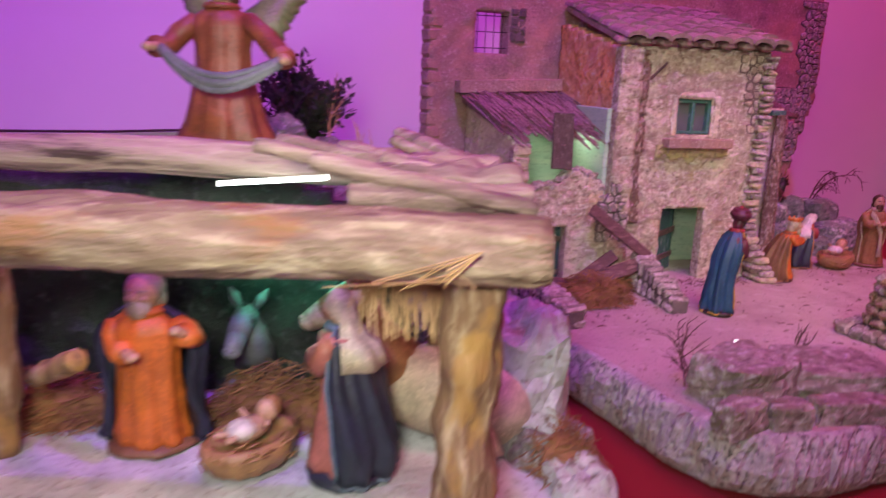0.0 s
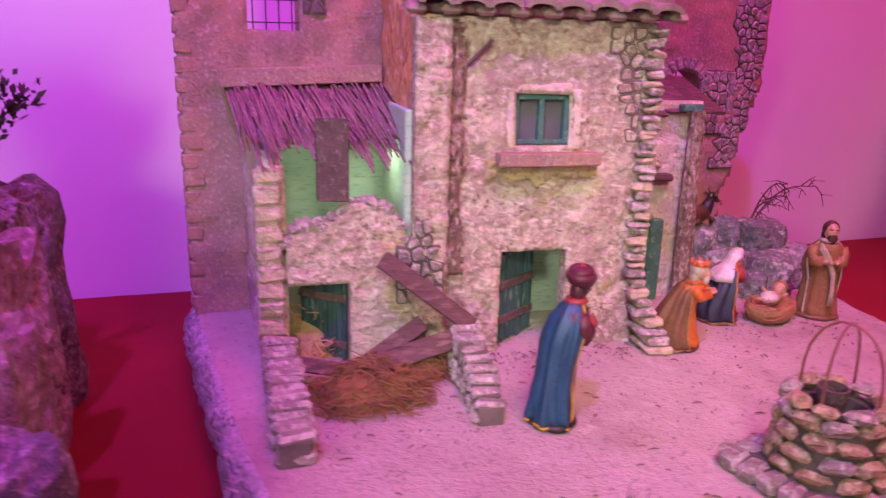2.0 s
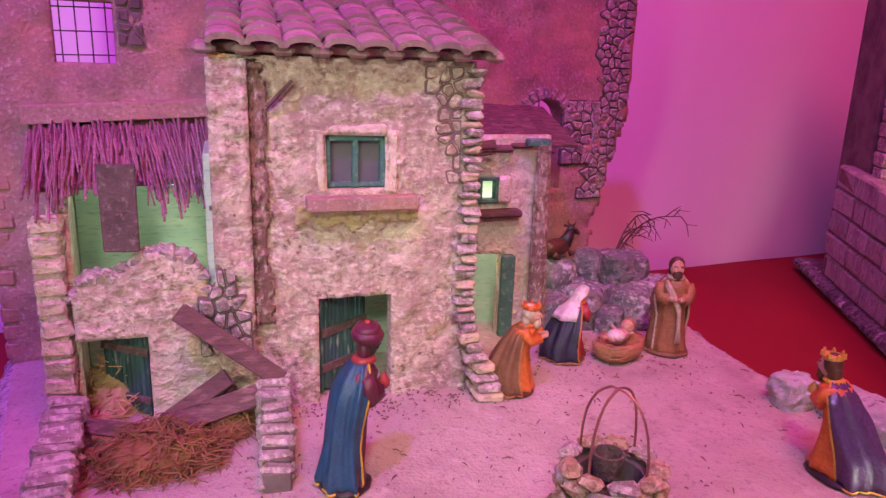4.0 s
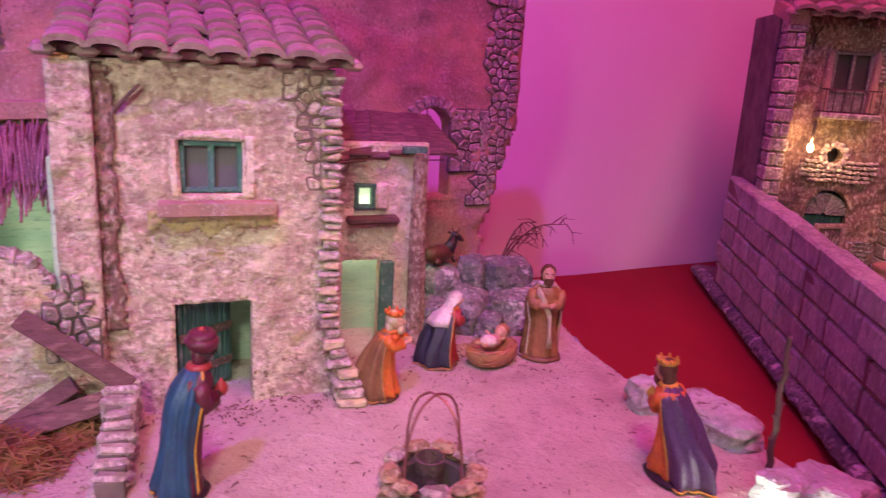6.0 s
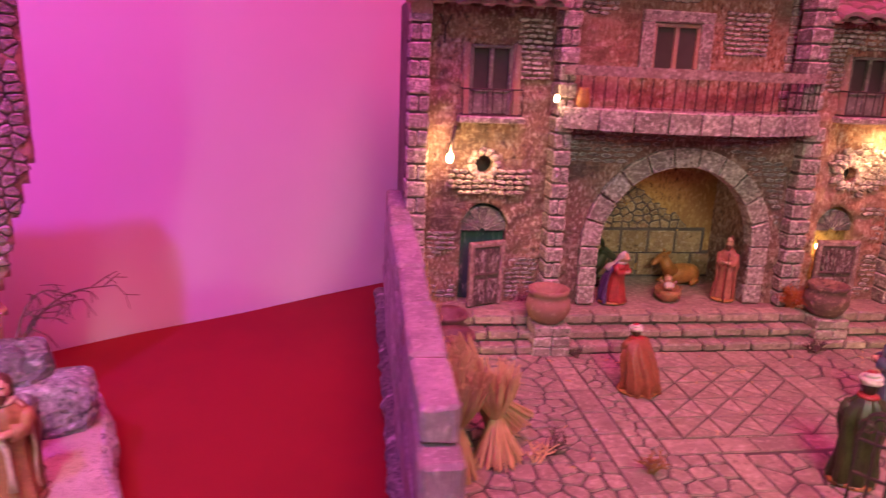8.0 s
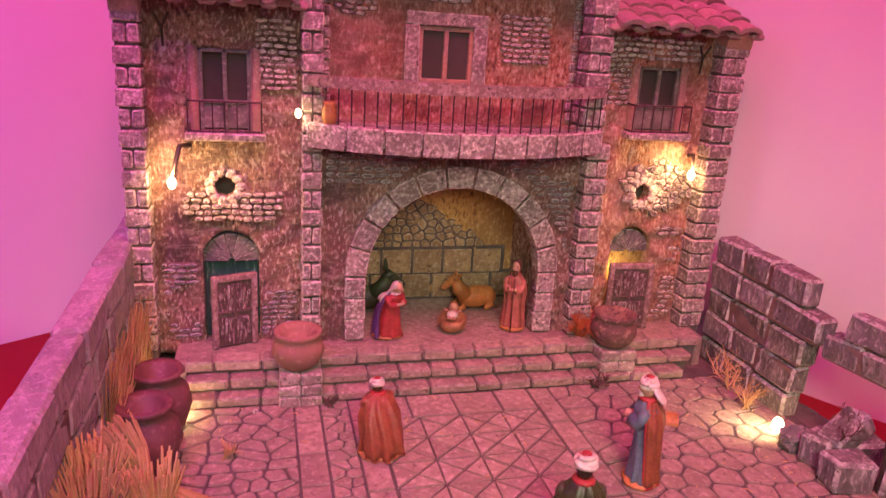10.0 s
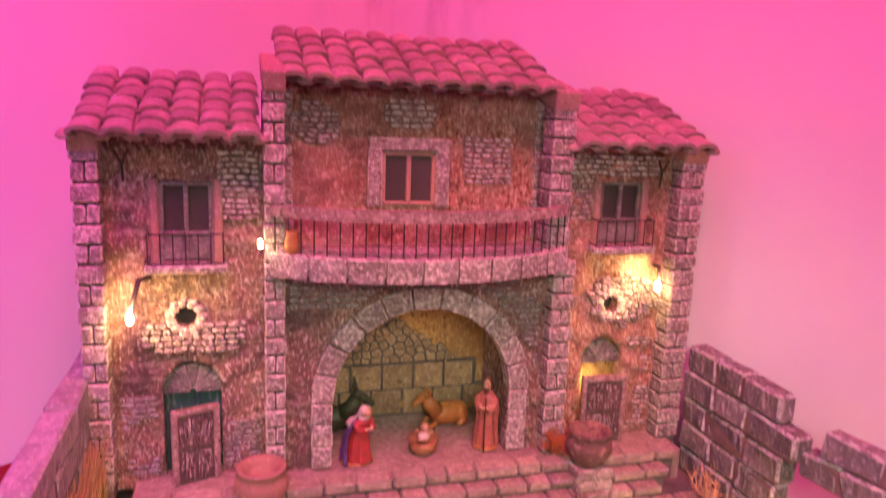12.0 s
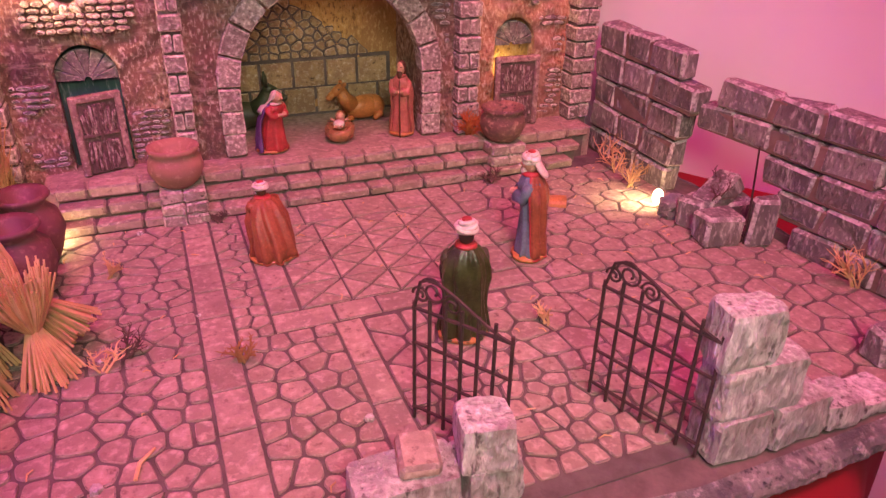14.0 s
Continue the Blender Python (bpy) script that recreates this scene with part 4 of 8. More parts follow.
    g = relief(-0.130, -0.050, 0.158, 0.177, 0.0022, 0.003, lambda x, z: z > 0.170 - 0.010 * nz(x, 3, 0, 70) - 0.006, None, 0.0016, 160, 5)
    part("sill_moss", g, MOSS_STAIN, h, "yellow-green moss under the sill", pose(0, 0.0232, 0))
    # door leaf, ajar, of thin slats
    dl = part("door", Geo().box((0, 0.004, 0.038), (0.001, 0.001, 0.001)), GREENWOOD, h, "green slatted door standing ajar", pose(-0.115, 0.034, 0.04, 0, 0, 36))
    r = random.Random(2)
    for i in range(12):
        part("slat", Geo().box((0.002 + i * 0.0037, r.uniform(-0.0004, 0.0004), 0.036), (0.0032, 0.003, 0.068 + r.uniform(-0.004, 0.002)), 0.0005, 0.0003), GREENWOOD, dl)
    for z in (0.02, 0.046):
        part("batten", Geo().box((0.022, -0.0022, z), (0.044, 0.0022, 0.006), 0.0005, 0.0003), WOOD_DARK, dl)
    # annex door
    dl = part("door", Geo().box((0, 0.004, 0.038), (0.001, 0.001, 0.001)), GREENWOOD, h, "green slatted door standing ajar", pose(-0.222, 0.028, 0.04, 0, 0, 142))
    for i in range(10):
        part("slat", Geo().box((0.002 + i * 0.0037, r.uniform(-0.0004, 0.0004), 0.029), (0.0032, 0.003, 0.055 + r.uniform(-0.004, 0.002)), 0.0005, 0.0003), GREENWOOD, dl)
    for z in (0.012, 0.045):
        part("batten", Geo().box((0.018, 0.0022, z), (0.038, 0.0022, 0.005), 0.0005, 0.0003), WOOD_DARK, dl)
    part("inner_wall", Geo().box((-0.088, 0.10, 0.15), (0.16, 0.006, 0.22), 0.001), PLASTER_GREEN, h)
    sh = part("inner_shutter", Geo().box((-0.101, 0.092, 0.0795), (0.046, 0.004, 0.028), 0.0008), IRON, h, "dark louvred shutter on the inner wall")
    for k in range(5):
        part("louvre", Geo().box((-0.101, 0.089, 0.0695 + 0.005 * k), (0.040, 0.003, 0.0026), 0.0006, 0.0003), WOOD_DARK, sh)
    # stick in the plaster
    part("stick", Geo().tube([(-0.146, 0.021, 0.238), (-0.131, 0.018, 0.254)], [0.0014, 0.001], 6), TWIG, h)
    tiled_roof(h, -0.180, -0.003, 0.010, 0.271, 0.150, 0.312, 8, 7, 5)

    # lean-to at the right: wall with door and window, board roof, post
    d2, w2 = (0.016, 0.048, 0.0, 0.113), (0.026, 0.041, 0.158, 0.178)
    g = relief(-0.002, 0.088, 0.03, 0.212, 0.004, 0.008, lambda x, z: not rect_hole(*d2)(x, z) and not rect_hole(*w2)(x, z), snap_rects([d2, w2], 0.003), 0.002, 90, 11)
    part("lean_to_wall", g, PLASTER_CREAM, h, "", pose(0, 0.115, 0))
    wn = part("window", Geo().box((0.0335, 0.115, 0.177), (0.018, 0.008, 0.003), 0.0004), GREENPAINT, h, "small green framed window")
    g = Geo()
    for x in (0.0265, 0.0405):
        g.box((x, 0.115, 0.168), (0.003, 0.008, 0.02), 0.0004)
    g.box((0.0335, 0.115, 0.159), (0.018, 0.008, 0.003), 0.0004)
    part("window_frame", g, GREENPAINT, wn)
    part("sill", Geo().box((0.040, 0.110, 0.149), (0.044, 0.012, 0.006), 0.0015, 0.0004), WOOD, wn)
    part("lintel", Geo().box((0.073, 0.108, 0.207), (0.020, 0.008, 0.006), 0.001), GREENPAINT, h)
    g = Geo().tube([(0.080, 0.104, 0.04), (0.078, 0.105, 0.12), (0.078, 0.106, 0.205)], [0.009, 0.0075, 0.006], 8)
    part("post", g, PLASTER_GREY, h, "grey bark post")
    part("window_reveal", Geo().box((0.0475, 0.113, 0.168), (0.011, 0.006, 0.022), 0.002, 0.0008), PLASTER_CREAM, h)
    part("door_jamb", Geo().box((0.054, 0.112, 0.076), (0.012, 0.007, 0.073), 0.0015, 0.0005), GREENPAINT, h)
    part("inner_wall", Geo().box((0.035, 0.150, 0.11), (0.09, 0.006, 0.16), 0.001), PLASTER_GREEN, h)
    for i in range(8):
        k = i / 7
        g = Geo()
        plank(g, (0.024 + 0.084 * k, 0.190 + 0.008 * k, 0.232 - 0.002 * k), (-0.008 + 0.120 * k, 0.096 + 0.030 * k + rng.uniform(-0.004, 0.006), 0.2 + 0.002 * k + rng.uniform(-0.002, 0.002)), 0.0175, 0.0025, 0.0006, rng.uniform(-4, 4))
        part("roof_board", g, WOOD, h, "weathered roof board" if i == 0 else "")
    part("stick", Geo().tube([(0.006, 0.106, 0.196), (0.03, 0.10, 0.199)], [0.0014, 0.001], 6), TWIG, h)


farmhouse()

# ---- courtyard ----
G2 = 0.018
PLAT = 0.051
board("courtyard_base", D2, [(0.772, 1.29), (0.768, 1.0), (0.764, 0.72), (0.770, 0.662), (0.9, 0.664), (1.05, 0.660), (1.16, 0.648), (1.30, 0.652), (1.40, 0.672), (1.425, 0.72), (1.43, 0.9), (1.41, 1.1), (1.40, 1.29)], 0.0, G2, "stone-carved courtyard diorama base on a red cloth", STONE_DARK, ROCK, 0.0015)


def hotel():
    """The two-winged stone house at the back of the courtyard."""
    h = thing("stone_palace", D2, "two-storey stone house model with a balcony, great arch and tiled roofs", "model house")
    YW, YM = 1.132, 1.122
    # wings
    def wing(x0, x1, win, door, hole, seed):
        hx, hz, hr = hole
        dx, dr, dzs = door
        ah, asn = arch_hole(dx, dr, dzs, 0.0), snap_arch(dx, dr, dzs, 0.003)
        csn = snap_rects([win], 0.003)

        def snap(x, z):
            d = math.hypot(x - hx, z - hz)
            if abs(d - hr) < 0.003:
                return hx + (x - hx) * hr / d, hz + (z - hz) * hr / d
            return asn(*csn(x, z))
        g = relief(x0, x1, 0.04, 0.356, 0.004, 0.012, lambda x, z: not ah(x, z) and not rect_hole(*win)(x, z) and math.hypot(x - hx, z - hz) > hr, snap, 0.0036, 58, seed)
        w = part("wing_wall", g, PLASTER_RUST if seed > 5 else PLASTER_GREY, h, "ochre and grey scratched plaster wall", pose(0, YW, 0))
        # ring of stones round the bull's-eye and a rubble patch
        for i in range(11):
            a = 2 * math.pi * i / 11
            part("ring_stone", Geo().box((0, 0, 0), (0.0080, 0.006, 0.0072), 0.0018, 0.0009), PALACE_RIM, w, m=pose(hx + (hr + 0.0035) * math.cos(a), -0.002, hz + (hr + 0.0035) * math.sin(a), 0, -math.degrees(a), 0))
        return w
    wl = wing(0.800, 0.945, (0.855, 0.899, 0.250, 0.318), (0.878, 0.0245, 0.134), (0.8745, 0.200, 0.0095), 1.0)
    stones(wl, Matrix(), courses(0.838, 0.925, 0.168, 0.196, 0.0086, 21, 0.0012, lambda x, z: math.hypot(x - 0.8745, z - 0.2) > 0.016 and abs(x - 0.88) < 0.05 - 0.8 * (0.19 - z), 0.6), 0.0065, PALACE_STONE, joint=STONE_JOINT)
    stones(wl, Matrix(), courses(0.902, 0.938, 0.285, 0.345, 0.0095, 22, 0.0013, None, 0.52), 0.003, PALACE_RIM, joint=STONE_JOINT)
    stones(wl, Matrix(), courses(0.904, 0.938, 0.055, 0.10, 0.0098, 23, 0.0013, None, 0.52), 0.002, STONE_GREY, joint=STONE_JOINT)
    stones(wl, Matrix(), courses(0.817, 0.850, 0.055, 0.13, 0.0104, 33, 0.0013, lambda x, z: nz(x, z, 5, 40) > -0.05, 0.52), 0.002, STONE_GREY, joint=STONE_JOINT)
    wr = wing(1.218, 1.352, (1.265, 1.311, 0.260, 0.322), (1.282, 0.0225, 0.137), (1.286, 0.197, 0.009), 8.0)
    stones(wr, Matrix(), cells(1.256, 1.342, 0.172, 0.232, 0.0085, 25, 0.0013, lambda x, z: math.hypot(x - 1.286, z - 0.197) > 0.015 and math.hypot((x - 1.302) * 0.66, z - 0.202) < 0.027, 0.75), 0.0045, PALACE_STONE, joint=STONE_JOINT)
    stones(wr, Matrix(), courses(1.228, 1.33, 0.328, 0.350, 0.0095, 26, 0.0013, None, 0.52), 0.003, PALACE_RIM, joint=STONE_JOINT)
    stones(wr, Matrix(), courses(1.226, 1.258, 0.285, 0.33, 0.0095, 27, 0.0013, None, 0.52), 0.002, PALACE_STONE, joint=STONE_JOINT)
    stones(wr, Matrix(), courses(1.306, 1.342, 0.055, 0.16, 0.0104, 34, 0.0013, lambda x, z: nz(x, z, 5, 40) > 0.05, 0.52), 0.002, PALACE_STONE, joint=STONE_JOINT)
    # closed fan over each door, small forked brackets under the eaves
    for w_, dx, dr, dzs in ((wl, 0.878, 0.0245, 0.134), (wr, 1.282, 0.0225, 0.137)):
        for i in range(7):
            a0, a1 = math.pi * i / 7 + 0.02, math.pi * (i + 1) / 7 - 0.02
            poly = [(dx + r * math.cos(a), dzs - 0.006 + r * math.sin(a)) for r, a in ((0.003, a0), (dr + 0.002, a0), (dr + 0.002, (a0 + a1) / 2), (dr + 0.002, a1), (0.003, a1))]
            part("fan_stone", Geo().slab(poly, -0.011, -0.005, 0.001, 0.0004), STONE_GREY, w_, m=UP)
    for w_, x in ((wl, 0.829), (wr, 1.330)):
        g = Geo().tube([(x, -0.002, 0.318), (x, -0.004, 0.333), (x - 0.006, -0.006, 0.345)], 0.0011, 5)
        g.tube([(x, -0.004, 0.333), (x + 0.006, -0.006, 0.345)], 0.0010, 5)
        part("bracket", g, IRON, w_, "small forked iron bracket")
    # centre: lower wall with the great arch, upper wall set back with a window
    acx, ari, azs = 1.088, 0.087, 0.116
    g = relief(0.952, 1.212, 0.04, 0.262, 0.004, 0.014, lambda x, z: not arch_hole(acx, ari, azs, 0)(x, z), snap_arch(acx, ari, azs, 0.003), 0.0030, 60, 3)
    low = part("arch_wall", g, PLASTER_GREY, h, "scratched grey plaster wall round the great arch", pose(0, YM, 0))
    stones(low, Matrix(), courses(0.962, 1.205, 0.135, 0.240, 0.0112, 28, 0.0013, lambda x, z: math.hypot(x - acx, z - azs) > 0.115 and (z > 0.205 or x > 1.16) and nz(x, z, 0, 25) > -0.25, 0.52), 0.0018, STONE_GREY, joint=STONE_JOINT)
    for i in range(11):
        a0, a1 = math.pi * i / 11 + 0.012, math.pi * (i + 1) / 11 - 0.012
        poly = [(acx + r * math.cos(a), azs + r * math.sin(a)) for r, a in ((0.087, a0), (0.107, a0), (0.1075, (a0 + a1) / 2), (0.107, a1), (0.087, a1), (0.0865, (a0 + a1) / 2))]
        part("voussoir", Geo().slab(poly, -0.012, 0.006, 0.0015, 0.0004), PALACE_STONE, low, m=UP)
    for sx in (-1, 1):
        for i in range(3):
            part("arch_block", Geo().box((0, 0, 0), (0.0195, 0.018, 0.0205), 0.0015, 0.0007), PALACE_STONE, low, m=pose(acx + sx * 0.097, 0.003, 0.062 + i * 0.0215))
    up_win = (1.046, 1.098, 0.298, 0.346)
    g = relief(0.955, 1.210, 0.255, 0.405, 0.004, 0.012, lambda x, z: not rect_hole(*up_win)(x, z), snap_rects([up_win], 0.003), 0.002, 90, 12)
    upw = part("upper_wall", g, PLASTER_RUST, h, "scratched ochre plaster upper wall", pose(0, 1.145, 0))
    for k, (a, b, c, d, cond) in enumerate(((0.966, 1.008, 0.352, 0.390, 1), (1.048, 1.098, 0.368, 0.395, 1), (1.125, 1.175, 0.318, 0.362, 0))):
        stones(upw, Matrix(), courses(a, b, c, d, 0.0090, 40 + k, 0.0013, lambda x, z: cond == 0 or math.hypot((x - (a + b) / 2) / (b - a), (z - (c + d) / 2) / (d - c)) < 0.52, 0.55), 0.003, PALACE_RIM, joint=STONE_DARK)
    for i in range(14):
        for x in (0.9615, 1.2015):
            part("brick", Geo().box((0, 0, 0), (0.0085 + 0.002 * (i % 2), 0.004, 0.008), 0.001, 0.0004), PALACE_STONE, upw, m=pose(x, -0.001, 0.27 + i * 0.0095))
    # upper window: stone surround, frame, panes
    wn = part("window", Geo().box((1.072, 1.146, 0.322), (0.052, 0.001, 0.048), 0.0002), PANE, h, "stone-framed double window")
    for c, s in (((1.040, 1.143, 0.322), (0.013, 0.010, 0.052)), ((1.104, 1.143, 0.322), (0.013, 0.010, 0.052)), ((1.053, 1.143, 0.3535), (0.039, 0.010, 0.0115)), ((1.091, 1.143, 0.3535), (0.039, 0.010, 0.0115))):
        part("surround_block", Geo().box(c, s, 0.0012, 0.0005), PALACE_STONE, wn)
    g = Geo()
    for x in (1.048, 1.072, 1.096):
        g.box((x, 1.144, 0.322), (0.0045, 0.005, 0.048), 0.0006)
    for z in (0.299, 0.345):
        g.box((1.072, 1.144, z), (0.05, 0.005, 0.0035), 0.0006)
    part("window_frame", g, PLASTER_ROSE, wn)
    # wing windows with shutters and little balconies
    for (a, b, c, d), label in (((0.855, 0.899, 0.250, 0.318), 0), ((1.265, 1.311, 0.260, 0.322), 1)):
        xm = (a + b) / 2
        wn = part("window", Geo().box((xm, YW + 0.006, (c + d) / 2), (b - a, 0.001, d - c), 0.0002), PANE, h, "dark double window with a small iron balcony")
        g = Geo()
        for x in (a + 0.002, xm, b - 0.002):
            g.box((x, YW + 0.002, (c + d) / 2), (0.004, 0.005, d - c), 0.0006)
        for z in (d - 0.0015, c + 0.024):
            g.box((xm, YW + 0.002, z), (b - a, 0.005, 0.003), 0.0006)
        part("window_frame", g, FRAMEGREY, wn)
        part("shutter_panel", Geo().box((xm, YW + 0.003, c + 0.012), (b - a - 0.006, 0.003, 0.022), 0.0008, 0.0003), FRAMEGREY, wn)
        for sx in (-1, 1):
            part("jamb", Geo().box((0, 0, 0), (0.0075, 0.007, d - c + 0.004), 0.0016, 0.0012), PLASTER_ROSE, wn, "crumbling rose plaster jamb", pose(xm + sx * ((b - a) / 2 + 0.0035), YW - 0.0008, (c + d) / 2))
        part("balcony_slab", Geo().box((xm, YW - 0.008, c - 0.004), (b - a + 0.022, 0.022, 0.007), 0.0012, 0.0004), PALACE_STONE, wn)
        x0, x1, yb = a - 0.008, b + 0.008, YW - 0.016
        for z in (c + 0.001, c + 0.026):
            part("balcony_rail", Geo().tube([(x0, YW, z), (x0, yb, z), (x1, yb, z), (x1, YW, z)], 0.0008, 5), IRON, wn)
        for i in range(7):
            x = x0 + (x1 - x0) * i / 6
            part("bar", Geo().tube([(x, yb, c), (x, yb, c + 0.027)], 0.0006, 5), IRON, wn)
    # pilasters of brick: whole courses and split courses in turn
    for x0, x1, y0, ztop in ((0.793, 0.814, 1.112, 0.352), (0.940, 0.958, 1.106, 0.404), (1.199, 1.222, 1.106, 0.398), (1.343, 1.370, 1.112, 0.352)):
        g = Geo()
        for za, zb in ((0.04, 0.245), (0.2455, ztop)):
            dx = 0.010 if 1.19 < x0 < 1.22 and za < 0.2 else 0.0
            g.box(((x0 + x1) / 2 + dx, y0 + 0.014, (za + zb) / 2), (x1 - x0 - 0.003, 0.022, zb - za), 0.001)
        core = part("pilaster", g, STONE_DARK, h, "pilaster of painted bricks")
        n = round((ztop - PLAT) / 0.0168)
        xa, xb = x0, x1
        for i in range(n):
            z = PLAT + (ztop - PLAT) * (i + 0.5) / n
            hh = (ztop - PLAT) / n * 0.86
            x0, x1 = (xa + 0.010, xb + 0.010) if 1.19 < xa < 1.22 and z < 0.245 else (xa, xb)
            if i % 2:
                part("brick", Geo().box((0, 0, 0), (x1 - x0, 0.028, hh), 0.0013, 0.0006), PALACE_STONE, core, m=pose((x0 + x1) / 2, y0 + 0.013, z))
            else:
                for sx in (-1, 1):
                    part("brick", Geo().box((0, 0, 0), ((x1 - x0) / 2 - 0.0012, 0.026, hh), 0.0013, 0.0006), PALACE_STONE, core, m=pose((x0 + x1) / 2 + sx * (x1 - x0) / 4, y0 + 0.013, z))
        part("pilaster_cap", Geo().box(((x0 + x1) / 2, y0 + 0.03, ztop + 0.008), (x1 - x0 + 0.001, 0.07, 0.018), 0.0015, 0.0004, pose(0, 0, 0, 14).to_3x3()), PLASTER_ROSE, h)
    # bodies behind the fronts, so that the sides are closed
    for c, s in (((0.872, 1.200, 0.20), (0.155, 0.10, 0.32)), ((1.084, 1.215, 0.30), (0.282, 0.09, 0.20)), ((1.294, 1.200, 0.20), (0.152, 0.10, 0.32))):
        # dark colour holds the shade seen through the bull's-eyes
        part("body_wall", Geo().box(c, s, 0.002), STONE_DARK, h)
    part("vault_wall", Geo().box((1.088, 1.238, 0.14), (0.24, 0.02, 0.24), 0.002), STONE_DARK, h)
    # back of the vault: courses below, rubble, ochre plaster above
    stones(h, pose(0, 1.224, 0), [[(0.986 + 0.035 * i + 0.001 + 0.012 * k, 0.053 + 0.029 * k), (1.019 + 0.035 * i + 0.012 * k, 0.053 + 0.029 * k), (1.019 + 0.035 * i + 0.012 * k, 0.080 + 0.029 * k), (0.986 + 0.035 * i + 0.001 + 0.012 * k, 0.080 + 0.029 * k)] for k in range(2) for i in range(6 - k)], 0.003, STONE_OCHRE)
    stones(h, pose(0, 1.224, 0), cells(0.985, 1.195, 0.113, 0.182, 0.0115, 52, 0.002, lambda x, z: z < 0.138 + 0.045 * (1 - abs(x - 1.05) / 0.07), 0.7), 0.003, STONE_OCHRE)
    part("vault_plaster", relief(0.98, 1.20, 0.05, 0.25, 0.005, 0.004, lambda x, z: True, None, 0.002, 60, 14), PLASTER_OCHRE, h, "golden ochre plaster", pose(0, 1.2245, 0))
    for sx in (-1, 1):
        part("vault_side", Geo().box((1.088 + sx * 0.101, 1.18, 0.11), (0.01, 0.09, 0.13), 0.001), PLASTER_GREY, h)
    # curved balcony: slab blocks, floor, rail and bars
    def bx(t):
        return 0.944 + 0.277 * t

    def by(t):
        return 1.108 - 0.048 * (1 - (2 * t - 1) ** 2) ** 0.8
    floor_pts = [(bx(i / 24), by(i / 24)) for i in range(25)] + [(bx(1), 1.145), (bx(0), 1.145)]
    bal = part("balcony", Geo().slab(floor_pts, 0.246, 0.2605, 0.001), PALACE_STONE, h, "curved stone balcony with an iron rail")
    for i in range(9):
        t0, t1 = i / 9 + 0.004, (i + 1) / 9 - 0.004
        tt = [t0 + (t1 - t0) * k / 3 for k in range(4)]
        poly = [(bx(t), by(t) - 0.004) for t in tt] + [(bx(t), by(t) + 0.012) for t in tt[::-1]]
        part("balcony_block", Geo().slab(poly, 0.242, 0.2625, 0.0015, 0.0003), PALACE_STONE, bal)
    for i in range(27):
        t = (i + 0.5) / 27
        part("bar", Geo().tube([(bx(t), by(t) + 0.003, 0.26), (bx(t), by(t) + 0.003, 0.294)], 0.0007, 5), IRON, bal)
    g = Geo()
    rr = []
    for i in range(25):
        t = i / 24
        x, y = bx(t), by(t) + 0.003
        rr.append([(x, y - 0.004, 0.293), (x, y + 0.005, 0.293), (x, y + 0.005, 0.3025), (x, y - 0.004, 0.3025)])
    g.loft(rr)
    part("handrail", g, DOOR_BORDER, bal, "broad weathered handrail")
    # doors: a pale worn border, a cross of dark rails and carved leaves in two arches
    for x, y, ang, wd, hh in ((0.8605, 1.114, 19, 0.0415, 0.070), (1.256, 1.121, -3, 0.049, 0.073)):
        dl = part("door", Geo().box((wd / 2, 0, hh / 2), (wd, 0.004, hh), 0.001), WOOD_DARK, h, "carved dark wooden door leaf standing open", pose(x, y, PLAT, 0, 0, ang))
        for cx in (0.0025, wd - 0.0025):
            part("door_stile", Geo().box((cx, -0.002, hh / 2), (0.0055, 0.005, hh), 0.0010, 0.0004), DOOR_BORDER, dl)
        part("door_rail", Geo().box((wd / 2, -0.002, hh - 0.003), (wd, 0.005, 0.006), 0.0010, 0.0004), DOOR_BORDER, dl)
        part("door_rail", Geo().box((wd / 2, -0.0025, hh * 0.50), (wd - 0.010, 0.003, 0.003), 0.0008, 0.0003), WOOD_DARK, dl)
        part("door_mullion", Geo().box((wd / 2, -0.0025, hh / 2 - 0.003), (0.003, 0.0034, hh - 0.010), 0.0008, 0.0003), WOOD_DARK, dl)
        for i in range(8):
            x_ = wd / 2 + (i - 3.5) * (wd - 0.014) / 8
            k = math.sqrt(max(0.0, 1 - ((i - 3.5) / 4.2) ** 2))
            for sz in (-1, 1):
                ln = hh * (0.13 + 0.26 * k)
                part("carved_leaf", Geo().box((0, 0, 0), ((wd - 0.014) / 9.5, 0.0024, ln), 0.0008, 0.0006), CARVING, dl, m=pose(x_, -0.0026, hh / 2 - 0.003 + sz * (ln / 2 + 0.003), 0, sz * (i - 3.5) * 1.6, 0))
    for x0, x1 in ((0.853, 0.903), (1.259, 1.305)):
        # far recess takes ochre: its warm lamplight is put into the colour
        part("door_recess", Geo().box(((x0 + x1) / 2, YW + 0.016, 0.105), (x1 - x0 + 0.006, 0.004, 0.11), 0.0005), GREENWOOD if x0 < 1 else PLASTER_OCHRE, h)
    # roofs
    tiled_roof(h, 0.794, 0.938, 1.098, 0.355, 1.225, 0.405, 6, 6, 11)
    tiled_roof(h, 0.952, 1.207, 1.108, 0.404, 1.225, 0.452, 11, 5, 12)
    tiled_roof(h, 1.222, 1.370, 1.098, 0.355, 1.225, 0.408, 6, 6, 13)
